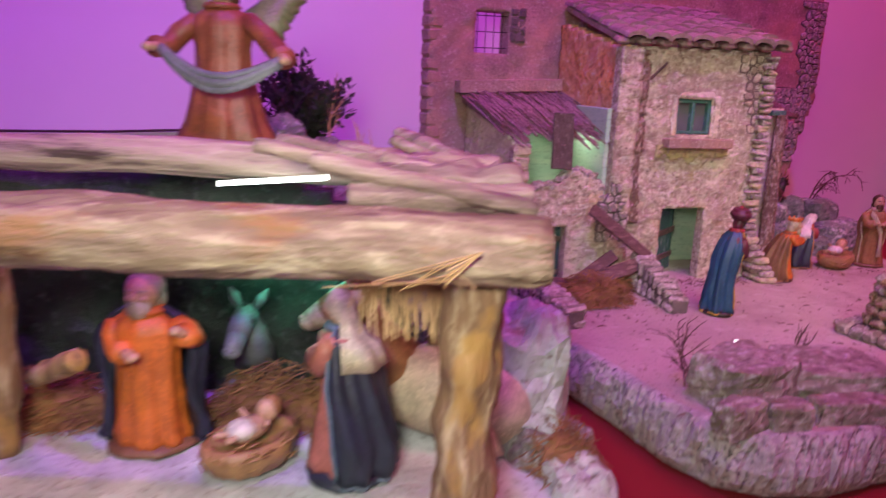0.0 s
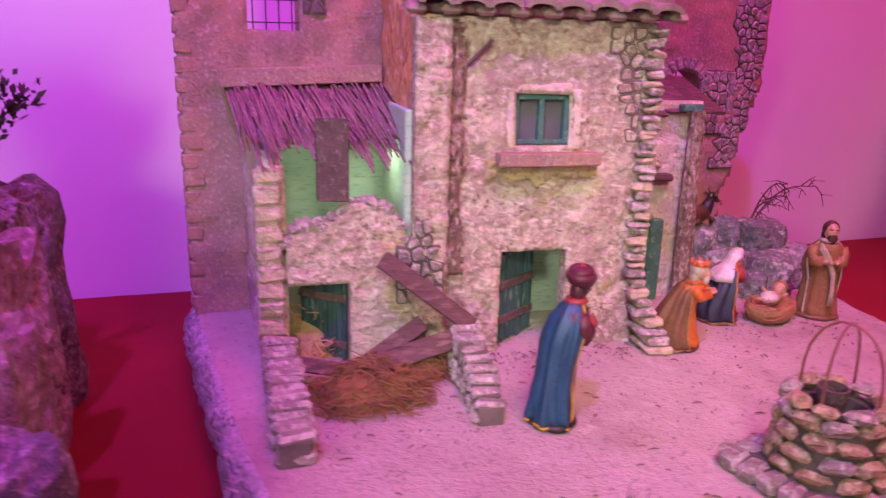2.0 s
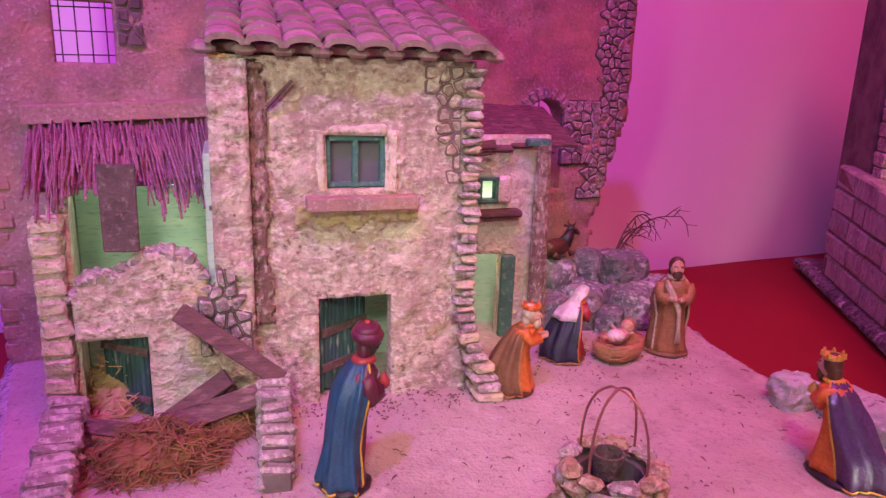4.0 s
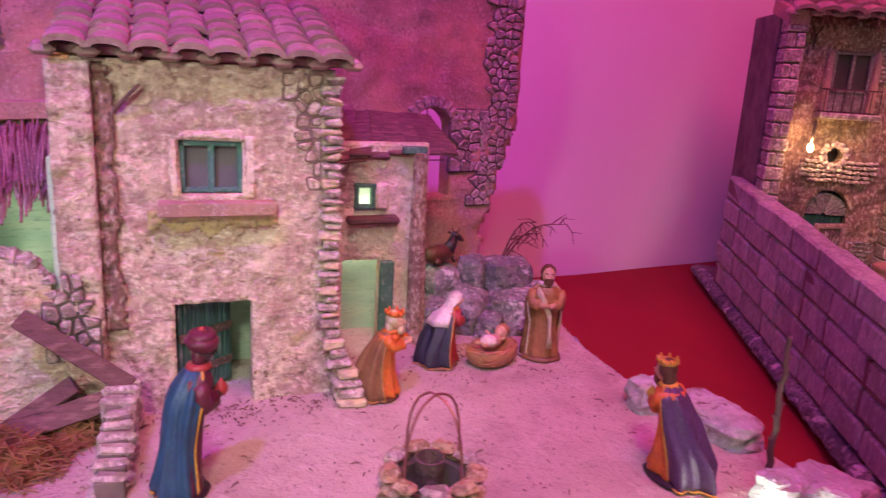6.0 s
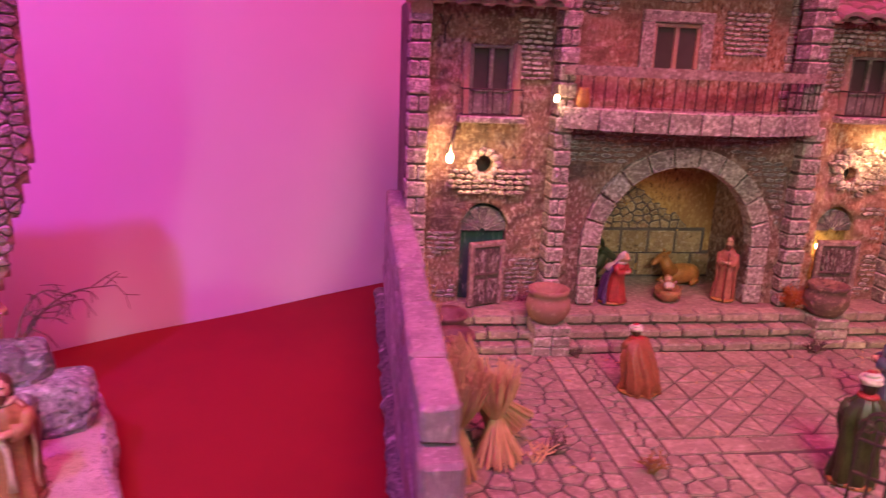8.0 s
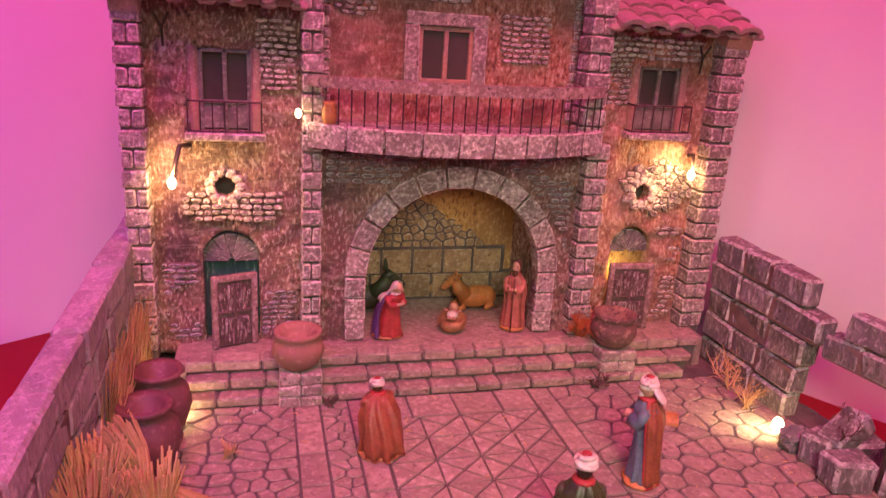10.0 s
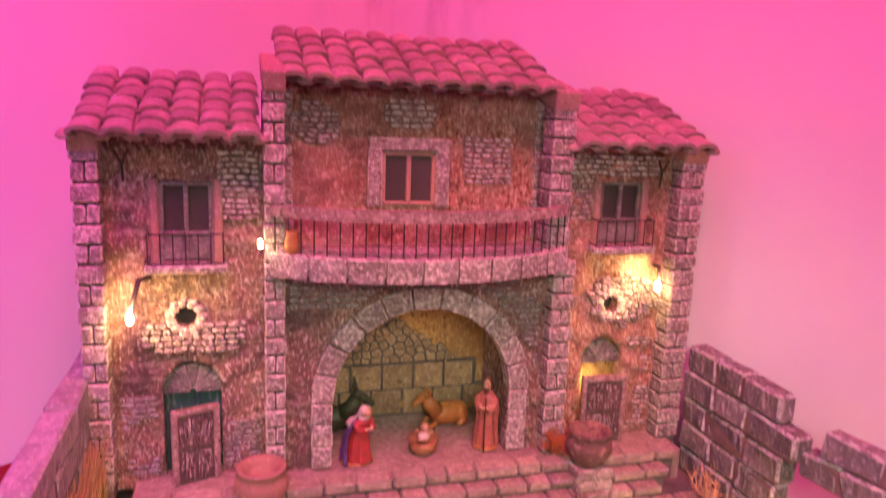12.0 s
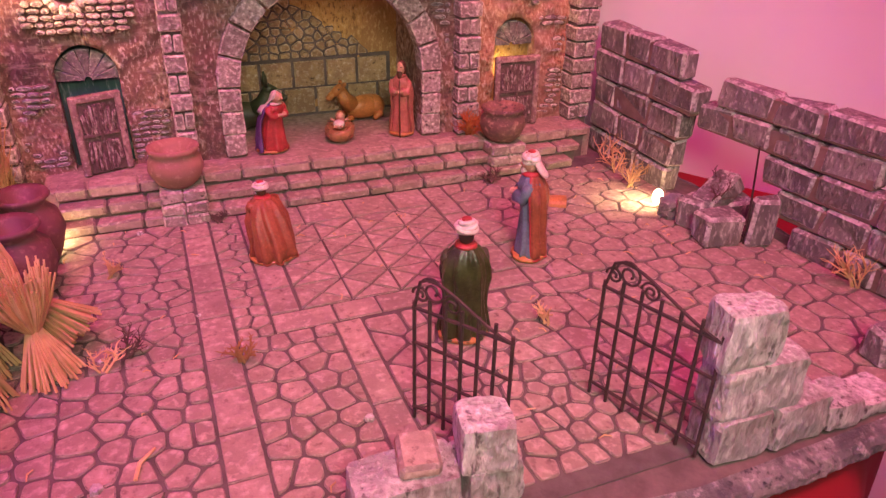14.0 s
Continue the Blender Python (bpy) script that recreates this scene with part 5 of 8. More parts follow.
    # platform and steps
    def course(x0, x1, y0, y1, z0, z1, n, seed):
        r = random.Random(seed)
        xs = [x0 + (x1 - x0) * (i + (r.uniform(-0.25, 0.25) if 0 < i < n else 0)) / n for i in range(n + 1)]
        for a, b in zip(xs, xs[1:]):
            part("step_stone", Geo().box((0, 0, 0), (b - a - 0.0016, y1 - y0, z1 - z0), 0.0016, 0.0007), PAVING, h, m=pose((a + b) / 2, (y0 + y1) / 2, (z0 + z1) / 2))
    part("platform", Geo().box((1.093, 1.165, 0.033), (0.53, 0.155, 0.034), 0.001), PAVING, h, "stone platform in front of the house")
    # dark cores show under each tread as the shade on the risers
    for x1_, y0, z1 in ((1.350, 1.0865, PLAT - 0.002), (1.333, 1.0735, 0.0385), (1.318, 1.0605, 0.028)):
        part("step_core", Geo().box(((0.838 + x1_) / 2, (y0 + 1.10) / 2, (0.016 + z1) / 2), (x1_ - 0.840, 1.10 - y0, z1 - 0.016), 0.0008), STONE_DARK, h)
    course(0.838, 1.352, 1.082, 1.101, 0.0425, PLAT + 0.0015, 17, 1)
    course(0.838, 1.335, 1.069, 1.088, 0.0315, 0.0402, 16, 2)
    course(0.838, 1.320, 1.056, 1.075, 0.0205, 0.0293, 15, 3)


hotel()


def courtyard_walls():
    def block_wall(name, p0, p1, thick, courses, top, label, seed, step0=0.0, step1=0.0, mat_=STONE_GREY, z0=G2, long=0.047, sink=0.0, starts=(), ends=(), joint=STONE_DARK, rough=0.0011):
        """A wall of squared blocks from p0 to p1; step0 and step1 shorten each course above at that end."""
        r = random.Random(seed)
        d = Vector(p1) - Vector(p0)
        ln = d.length
        th = thing(name, D2 @ pose(p0[0], p0[1], 0, 0, 0, math.degrees(math.atan2(d.y, d.x))), label, "wall", "", "structure")
        hh = (top - z0) / courses

        def bow(g):
            # the courses close up towards the first end
            g.v = [(x, y, z0 + (z - z0) * (1 - sink * (1 - x / ln))) for x, y, z in g.v]
            return g
        for k in range(courses):
            a, b = step0 * k + r.uniform(0, 0.3) * step0, ln - step1 * k - r.uniform(0, 0.4) * step1
            a = starts[k] if starts else a
            b = ends[k] if ends else b
            part("mortar", bow(Geo().box(((a + b) / 2, 0, z0 + hh * (k + 0.5) - 0.002), (b - a - 0.008, thick * 0.88, hh - 0.004), 0.001)), joint, th)
            n = max(1, round((b - a) / long))
            xs = [a + (b - a) * (i + (r.uniform(-0.2, 0.2) if 0 < i < n else 0)) / n for i in range(n + 1)]
            for c, e in zip(xs, xs[1:]):
                part("block", bow(Geo().box(((c + e) / 2, 0, z0 + hh * (k + 0.5)), (e - c - 0.002, thick * r.uniform(0.94, 1.10), hh - 0.002), 0.0026, rough)), mat_, th)
        return th
    block_wall("wall_1", (0.781, 0.662), (0.788, 1.200), 0.021, 5, 0.161, "grey painted block wall beside the courtyard", 5, 0.0175, 0.0, STONE_WALL, long=0.064, sink=0.20, joint=STONE_JOINT)
    block_wall("wall_2", (1.380, 1.110), (1.378, 0.925), 0.020, 5, 0.156, "broken grey block wall beside the courtyard", 6, ends=(0.139, 0.142, 0.146, 0.160, 0.137), joint=STONE_JOINT, rough=0.0019)
    block_wall("wall_3", (1.386, 0.955), (1.424, 0.715), 0.020, 5, 0.140, "broken grey block wall beside the courtyard", 7, starts=(0.115, 0.094, 0.074, -0.001, 0.018), ends=(0.236, 0.226, 0.214, 0.170, 0.180), joint=STONE_JOINT, rough=0.0019)
    block_wall("wall_4", (0.775, 0.700), (1.000, 0.690), 0.022, 1, 0.036, "low grey block kerb at the courtyard front", 8, 0, 0)


courtyard_walls()

# ---- figurines: each is one painted mesh ----
def figure_geo(h, c, kneel=False, crown=False, turban=False, veil=False, cape=True, lean=0.0, tail=0.0, gift=False, base=True, staff=False, arms=0.025, hd=1.2, grip=None, fall=0.5, sash=False, shawl=False, beard=True, open_=0.45, hat=False, nape=True, drape=False, cap=1.0, capew=1.0):
    """A robed figure of height h that faces -y. c: robe, cape, head, hair, trim, base, crown (material indices 0 to 6)."""
    g = Geo()
    hs = 0.76 if kneel else 0.79
    q = h * hd

    def off(z):
        return lean * (max(z, 0) / h) ** 2 * h

    def robe(prof, fold, folds, a0=0.0, a1=2 * math.pi, sx=1.0, sy=0.8, push=0.0, n=26, swing=0.0):
        rings = []
        for r, z in prof:
            ring = []
            for j in range(n + (0 if a1 - a0 > 6.2 else 1)):
                a = a0 + (a1 - a0) * j / n
                tw = a + swing * (1 - z) ** 2
                k = r * h * (1 + fold * (1.1 - z * 0.75) * (math.sin(folds * a + 2.6 * nz(z * 3, a, h * 90)) + 0.6 * math.sin(folds * 1.9 * a + 4 * nz(z * 4, 5, h * 70))) + 0.07 * nz(3 * math.cos(a), 3 * math.sin(a), z * 5 + h * 60))
                y = k * sy * math.sin(tw)
                if y > 0:
                    y *= 1 + tail * (1 - z) ** 2
                    if kneel:
                        y *= 1 + 0.30 * math.exp(-((z - 0.24) / 0.16) ** 2)
                elif kneel:
                    y *= 1 + 0.55 * max(0, 1 - z / 0.42) ** 0.7
                ring.append((k * sx * math.cos(tw), y - off(z * h) + push * h, z * h))
            rings.append(ring)
        return rings
    if base:
        g.cur = 5
        k = 1.25 if kneel else 1.0
        g.lathe((0, tail * 0.05 * h, 0), [(0.175 * k * h, 0), (0.200 * k * h, 0.015 * h), (0.195 * k * h, 0.04 * h), (0.12 * h, 0.05 * h)], 22, 1.0, 0.85 + tail * 0.3, 0.06, h * 50)
    g.cur = 0
    b = 1.12 if kneel else 1.0
    g.loft(robe([(0.160 * b, 0.03), (0.165 * b, 0.07), (0.150 * b, 0.15), (0.138 * b, 0.3), (0.128 * b, 0.44), (0.132, 0.56), (0.148, 0.66), (0.138, 0.72), (0.09, hs - 0.03), (0.05, hs + 0.01)], 0.085, 8, n=40))
    if cape:
        g.cur = 1
        prof = ((0.205 * b, 0.03), (0.206 * b, 0.09), (0.198 * b, 0.2), (0.192 * b, 0.35), (0.188 * b, 0.5), (0.178, 0.60), (0.160, 0.67), (0.115, hs - 0.04), (0.068, hs + 0.005))
        if not kneel:
            prof = ((0.178, 0.03), (0.188, 0.07), (0.178, 0.16), (0.166, 0.28), (0.168, 0.40), (0.182, 0.51), (0.184, 0.58), (0.166, 0.66), (0.115, hs - 0.045), (0.062, hs + 0.005))
        outer = robe(prof, 0.115, 7, -open_, math.pi + open_ * 0.8, sx=capew, push=0.014, n=38, swing=0.30)
        inner = robe([(r - 0.020, z) for r, z in prof], 0.115, 7, -open_, math.pi + open_ * 0.8, sx=capew, push=0.002, n=38, swing=0.30)
        g.loft([o + i[::-1] for o, i in zip(outer, inner)])
        g.cur = 4
        g.tube([r[0] for r in outer], 0.011 * h, 6)
        g.tube([r[-1] for r in outer], 0.011 * h, 6)
        g.tube(outer[0], 0.010 * h, 6)
    if shawl:
        # a cloth laid round the shoulders
        g.cur = 4
        g.loft(robe([(0.185, 0.52), (0.188, 0.60), (0.176, 0.68), (0.14, hs - 0.03), (0.08, hs + 0.015)], 0.06, 9, push=0.004, n=30))
    if sash:
        g.cur = 4
        for d in (-0.02, 0.0, 0.02):
            g.tube([(-0.10 * h, -0.085 * h - off(0.72 * h), (0.74 + d) * h), (-0.03 * h, -0.130 * h - off(0.6 * h), (0.62 + d) * h), (0.03 * h, -0.140 * h - off(0.5 * h), (0.48 + d) * h), (0.04 * h, -0.150 * h, 0.30 * h), (0.045 * h + d * h, -0.150 * h, 0.16 * h)], [0.016 * h, 0.020 * h, 0.020 * h, 0.020 * h, 0.014 * h], 7)
    # collar
    g.cur = 6
    g.lathe((0, -off(hs * h), (hs - 0.015) * h), [(0.075 * h, -0.012 * h), (0.092 * h, 0.0), (0.078 * h, 0.022 * h), (0.05 * h, 0.026 * h)], 14)
    # head
    hz_, hy = hs * h + 0.070 * q, -off(hs * h + 0.07 * q) - 0.008 * h
    g.cur = 2
    g.ball((0, hy - 0.004 * q, hz_), (0.055 * q, 0.060 * q, 0.070 * q), 14, 9)
    g.tube([(0, -off(hs * h), (hs - 0.03) * h), (0, hy, hz_ - 0.03 * q)], 0.036 * q, 8)
    g.tube([(0, hy - 0.058 * q, hz_ + 0.016 * q), (0, hy - 0.076 * q, hz_ - 0.012 * q), (0, hy - 0.060 * q, hz_ - 0.018 * q)], [0.006 * q, 0.011 * q, 0.008 * q], 6)
    for sx in (-1, 1):
        g.ball((sx * 0.024 * q, hy - 0.050 * q, hz_ - 0.014 * q), (0.016 * q, 0.012 * q, 0.014 * q), 7, 5)
    g.cur = 3 if not (veil or turban) else 2
    for sx in (-1, 1):
        g.tube([(sx * 0.010 * q, hy - 0.058 * q, hz_ + 0.019 * q), (sx * 0.036 * q, hy - 0.048 * q, hz_ + 0.017 * q)], 0.005 * q, 5)
    g.cur = 3
    if veil:
        zt = hz_ + 0.085 * q
        rings = []
        for k, (r, z) in enumerate(((0.19, fall * h), (0.175, (fall * 0.7 + 0.3 * hs) * h), (0.155, (fall * 0.4 + 0.6 * hs) * h), (0.125, (hs - 0.05) * h), (0.088, hs * h + 0.02 * q), (0.082, hz_), (0.078, hz_ + 0.04 * q), (0.058, hz_ + 0.068 * q), (0.02, zt))):
            w = -0.35 if k < 5 else 0.55
            ring = []
            for j in range(25):
                a = -w + (math.pi + 2 * w) * j / 24
                k2 = r * h * (1 + (0.06 * math.sin(7 * a + k * 0.4) if k < 5 else 0))
                ring.append((k2 * math.cos(a), k2 * (0.95 + (0.25 if k < 3 else 0.1)) * math.sin(a) - off(z) + 0.008 * h, z))
            rings.append(ring)
        inner = [[(x * 0.90, y * 0.90 - 0.1 * off(z), z) for x, y, z in r] for r in rings]
        g.loft([o + i[::-1] for o, i in zip(rings, inner)])
    elif hat:
        # a low puffed turban with a jewel on top
        for k, (r0, dz) in enumerate(((0.066, 0.030), (0.080, 0.052), (0.062, 0.078))):
            g.tube([(r0 * q * math.cos(a), hy + 0.006 * q + r0 * q * math.sin(a), hz_ + dz * q + 0.006 * q * math.sin(a + k)) for a in [2 * math.pi * j / 16 for j in range(17)]], 0.026 * q, 8)
        g.ball((0, hy + 0.006 * q, hz_ + 0.060 * q), (0.080 * q, 0.080 * q, 0.050 * q), 14, 8)
        g.ball((0, hy + 0.030 * q, hz_ - 0.030 * q), (0.058 * q, 0.044 * q, 0.060 * q), 12, 7)
        g.cur = 6
        g.ball((0, hy + 0.006 * q, hz_ + 0.112 * q), (0.020 * q, 0.020 * q, 0.014 * q), 9, 6)
    elif turban:
        for k in range(4):
            z0, r0 = hz_ + (0.022 + 0.019 * k) * q, (0.060, 0.068, 0.062, 0.044)[k] * q
            g.tube([(r0 * math.cos(a), hy + 0.006 * q + r0 * math.sin(a), z0 + 0.010 * q * math.sin(a + k * 2)) for a in [2 * math.pi * j / 14 for j in range(15)]], 0.018 * q, 7)
        g.ball((0, hy + 0.006 * q, hz_ + 0.058 * q), (0.062 * q, 0.062 * q, 0.046 * q), 12, 7)
        if drape:
            # a long end of the headcloth thrown back over the shoulder
            g.loft([[(w * q * math.cos(a), hy + (d + t * math.sin(a)) * q, hz_ + (z + 0.3 * t * math.sin(a)) * q) for a in [2 * math.pi * j / 14 for j in range(14)]] for w, t, d, z in ((0.056, 0.030, 0.040, 0.050), (0.066, 0.028, 0.066, 0.000), (0.074, 0.026, 0.104, -0.050), (0.066, 0.022, 0.138, -0.084), (0.030, 0.012, 0.150, -0.100))])
        if not nape:
            g.cur = 2
            g.ball((0, hy + 0.012 * q, hz_ - 0.012 * q), (0.054 * q, 0.048 * q, 0.062 * q), 12, 7)
        else:
            g.loft([[(r * q * math.cos(a), hy + (0.02 + r * 0.75 * math.sin(a)) * q + dy * q, hz_ + z * q) for a in [2 * math.pi * j / 16 for j in range(16)]] for r, z, dy in ((0.054, 0.045, 0), (0.055, 0.0, 0.008), (0.056, -0.040, 0.018), (0.064, -0.075, 0.024), (0.045, -0.098, 0.024))])
    else:
        g.ball((0, hy + 0.014 * q, hz_ + 0.014 * q), (0.064 * q, 0.060 * q, 0.070 * q), 14, 8)
        g.ball((0, hy + 0.035 * q, hz_ - 0.040 * q), (0.060 * q, 0.040 * q, 0.06 * q), 12, 7)
    if beard and not veil:
        g.cur = 3
        g.ball((0, hy - 0.040 * q, hz_ - 0.058 * q), (0.042 * q, 0.032 * q, 0.050 * q), 9, 6)
    if crown:
        g.cur = 6
        zc = hz_ + (0.078 if turban else 0.042) * q
        rc = 0.042 * cap if turban else 0.060
        g.lathe((0, hy + 0.006 * q, zc), [(rc * 0.95 * q, 0), (rc * 1.06 * q, 0.012 * q), (rc * q, 0.030 * q), (0.02 * q, 0.034 * q)], 14)
        if turban:
            for j in range(14):
                a = 2 * math.pi * j / 14
                g.ball((0.054 * cap * q * math.cos(a), hy + 0.006 * q + 0.054 * cap * q * math.sin(a), zc - 0.002 * q + 0.008 * q * (j % 2)), 0.015 * cap * q, 7, 5)
        for j in range(0 if turban else 7):
            a = 2 * math.pi * j / 7
            g.tube([(rc * q * math.cos(a), hy + 0.006 * q + rc * q * math.sin(a), zc + 0.02 * q), (rc * 1.12 * q * math.cos(a), hy + 0.006 * q + rc * 1.12 * q * math.sin(a), zc + 0.050 * q)], [0.016 * q, 0.006 * q], 6)
    # arms meet in front of the chest unless grip says where they go
    for i, sx in enumerate((-1, 1)):
        gx, gy, gz = grip[i] if grip else (sx * arms, -0.175, 0.60)
        sh = Vector((sx * 0.125 * h, -off(0.7 * h), 0.71 * h))
        ha = Vector((gx * h, gy * h - off(gz * h), gz * h))
        el = (sh + ha) / 2 + Vector((sx * 0.055 * h, 0.035 * h, -0.075 * h))
        g.cur = 0
        g.tube([sh, (sh + el) / 2 + Vector((sx * 0.012 * h, 0, 0.004 * h)), el, el.lerp(ha, 0.62)], [0.052 * h, 0.056 * h, 0.054 * h, 0.062 * h], 10)
        g.cur = 2
        g.tube([el.lerp(ha, 0.5), ha], [0.030 * h, 0.023 * h], 7)
        g.ball(ha, (0.028 * h, 0.032 * h, 0.026 * h), 8, 5)
    if gift:
        g.cur = 6
        g.lathe((0, -0.205 * h - off(0.6 * h), 0.585 * h), [(0.03 * h, 0), (0.046 * h, 0.02 * h), (0.046 * h, 0.05 * h), (0.02 * h, 0.08 * h), (0.008 * h, 0.10 * h)], 10)
    if staff:
        g.cur = 3
        g.tube([(0.05 * h, -0.19 * h, 0.0), (0.045 * h, -0.185 * h, 0.4 * h), (0.05 * h, -0.18 * h, 0.76 * h)], 0.012 * h, 6)
    return g


def figurine(place, x, y, z, ang, h, colours, label, wide=1.0, **kw):
    g = figure_geo(h, None, **kw).move(Matrix.Diagonal((wide, wide, 1, 1)))
    return thing("nativity_figurine", place @ pose(x, y, z, 0, 0, ang), label, "figurine", "nativity figurines", "", g, [P[c] for c in colours], True)


def crib(place, x, y, z, ang, s, label):
    g = Geo()
    g.lathe((0, 0, 0), [(0.34 * s, 0), (0.48 * s, 0.08 * s), (0.56 * s, 0.26 * s), (0.53 * s, 0.36 * s), (0.44 * s, 0.37 * s), (0.36 * s, 0.27 * s), (0.1 * s, 0.24 * s)], 26, 1.0, 0.72, 0.05, 11)
    rr = random.Random(int(s * 9000))
    for i in range(90):
        a = rr.uniform(0, 6.28)
        k = rr.uniform(0.40, 0.57)
        zz = rr.uniform(0.12, 0.40)
        b = a + rr.uniform(0.25, 0.6)
        g.tube([(k * s * math.cos(a), 0.72 * k * s * math.sin(a), zz * s), (k * 1.03 * s * math.cos((a + b) / 2), 0.74 * k * s * math.sin((a + b) / 2), (zz + 0.02) * s), (k * s * math.cos(b), 0.72 * k * s * math.sin(b), (zz + rr.uniform(-0.05, 0.07)) * s)], 0.014 * s, 4)
    g.cur = 1
    g.ball((0.03 * s, 0, 0.43 * s), (0.28 * s, 0.16 * s, 0.13 * s), 10, 6)
    g.ball((-0.24 * s, 0, 0.56 * s), 0.135 * s, 10, 7)
    for sy in (-1, 1):
        g.tube([(-0.08 * s, sy * 0.10 * s, 0.45 * s), (-0.05 * s, sy * 0.24 * s, 0.56 * s)], [0.04 * s, 0.03 * s], 6)
        g.tube([(0.2 * s, sy * 0.06 * s, 0.42 * s), (0.38 * s, sy * 0.10 * s, 0.46 * s)], [0.05 * s, 0.03 * s], 6)
    g.cur = 2
    g.ball((-0.28 * s, 0, 0.585 * s), (0.125 * s, 0.138 * s, 0.13 * s), 9, 6)
    g.cur = 3
    g.ball((0.12 * s, 0, 0.46 * s), (0.17 * s, 0.172 * s, 0.115 * s), 9, 6)
    return thing("crib_figurine", place @ pose(x, y, z, 0, 0, ang), label, "figurine", "nativity figurines", "", g, [P["straw"], P["skin"], P["tan"], P["white"]], True)


def beast(place, x, y, z, ang, s, c1, c2, label, horns=False, ear=1.02):
    """A lying ox or donkey whose head looks along -x."""
    g = Geo()
    g.ball((0.1 * s, 0, 0.26 * s), (0.46 * s, 0.24 * s, 0.25 * s), 16, 10)
    g.ball((0.34 * s, 0, 0.25 * s), (0.24 * s, 0.25 * s, 0.24 * s), 12, 8)
    g.cur = 1 if horns else 0
    g.tube([(-0.18 * s, 0, 0.32 * s), (-0.34 * s, 0, 0.50 * s), (-0.42 * s, 0, 0.68 * s)], [0.20 * s, 0.15 * s, 0.11 * s], 12)
    g.ball((-0.43 * s, 0, 0.72 * s), (0.115 * s, 0.10 * s, 0.105 * s), 12, 8)
    g.cur = 0
    g.tube([(-0.55 * s, 0, 0.66 * s), (-0.66 * s, 0, 0.58 * s), (-0.71 * s, 0, 0.545 * s)], [0.084 * s, 0.070 * s, 0.060 * s], 12)
    g.cur = 1 if horns else 0
    g.tube([(-0.44 * s, 0, 0.72 * s), (-0.52 * s, 0, 0.68 * s), (-0.60 * s, 0, 0.624 * s)], [0.10 * s, 0.090 * s, 0.080 * s], 12)
    g.cur = 0
    g.ball((-0.70 * s, 0, 0.55 * s), (0.062 * s, 0.072 * s, 0.055 * s), 10, 7)
    for sy in (-1, 1):
        g.cur = 0
        g.tube([(-0.25 * s, sy * 0.18 * s, 0.12 * s), (-0.42 * s, sy * 0.17 * s, 0.06 * s), (-0.30 * s, sy * 0.15 * s, 0.03 * s)], [0.07 * s, 0.05 * s, 0.04 * s], 7)
        g.tube([(0.40 * s, sy * 0.20 * s, 0.14 * s), (0.22 * s, sy * 0.25 * s, 0.05 * s)], [0.10 * s, 0.045 * s], 7)
        g.ball((-0.74 * s, sy * 0.030 * s, 0.575 * s), 0.016 * s, 6, 4)
        if horns:
            g.tube([(-0.40 * s, sy * 0.09 * s, 0.75 * s), (-0.37 * s, sy * 0.17 * s, 0.77 * s), (-0.36 * s, sy * 0.23 * s, 0.74 * s)], [0.03 * s, 0.045 * s, 0.012 * s], 7)
            g.tube([(-0.43 * s, sy * 0.06 * s, 0.80 * s), (-0.43 * s, sy * 0.13 * s, 0.87 * s), (-0.46 * s, sy * 0.12 * s, 0.95 * s)], [0.028 * s, 0.022 * s, 0.008 * s], 6)
        else:
            g.tube([(-0.40 * s, sy * 0.05 * s, 0.78 * s), (-0.37 * s, sy * 0.11 * s, ear * 0.5 * s + 0.40 * s), (-0.36 * s, sy * 0.15 * s, ear * s)], [0.03 * s, 0.045 * s, 0.012 * s], 8)
        g.cur = 1
        g.ball((-0.50 * s, sy * 0.088 * s, 0.725 * s), 0.020 * s, 7, 5)
        g.ball((-0.745 * s, sy * 0.030 * s, 0.572 * s), 0.012 * s, 5, 4)
        g.ball((-0.30 * s, sy * 0.15 * s, 0.03 * s), 0.045 * s, 6, 4)
    if not horns:
        g.tube([(-0.45 * s, 0, 0.83 * s), (-0.36 * s, 0, 0.74 * s), (-0.24 * s, 0, 0.55 * s), (-0.10 * s, 0, 0.49 * s)], [0.02 * s, 0.04 * s, 0.045 * s, 0.02 * s], 6)
    return thing("animal_figurine", place @ pose(x, y, z, 0, 0, ang), label, "figurine", "nativity figurines", "", g, [P[c1], P[c2]], True)


Z1 = 0.040
figurine(D1, -0.115, -0.078, Z1, 98, 0.0945, ("maroon", "blue", "darkskin", "maroon", "gold", "black", "red"), "glazed king figurine in a blue cape and maroon turban", lean=0.20, hat=True, beard=False, gift=True, hd=1.12, tail=0.30, wide=0.80)
figurine(D1, 0.020, 0.012, Z1, 62, 0.068, ("orange", "brown", "skin", "cream", "ochre", "hair", "orange"), "kneeling king figurine with a brown cape and orange robe", kneel=True, crown=True, tail=0.36, lean=0.20, wide=1.04, hd=1.40, grip=((-0.03, -0.22, 0.66), (0.03, -0.22, 0.66)), open_=0.3)
figurine(D1, 0.084, 0.056, Z1, 100, 0.062, ("red", "navy", "skin", "white", "ochre", "brown", "orange"), "kneeling woman figurine with a white veil and red robe", kneel=True, veil=True, lean=0.24, tail=0.3, wide=1.15, hd=1.3, fall=0.56, open_=-0.25)
figurine(D1, 0.173, 0.046, Z1, -20, 0.085, ("tan", "brown", "skin", "hair", "cream", "brown", "cream"), "bearded man figurine in a brown and cream robe", lean=0.02, sash=True, open_=0.2)
crib(D1, 0.127, 0.046, Z1, 205, 0.044, "small straw crib figurine with a baby")
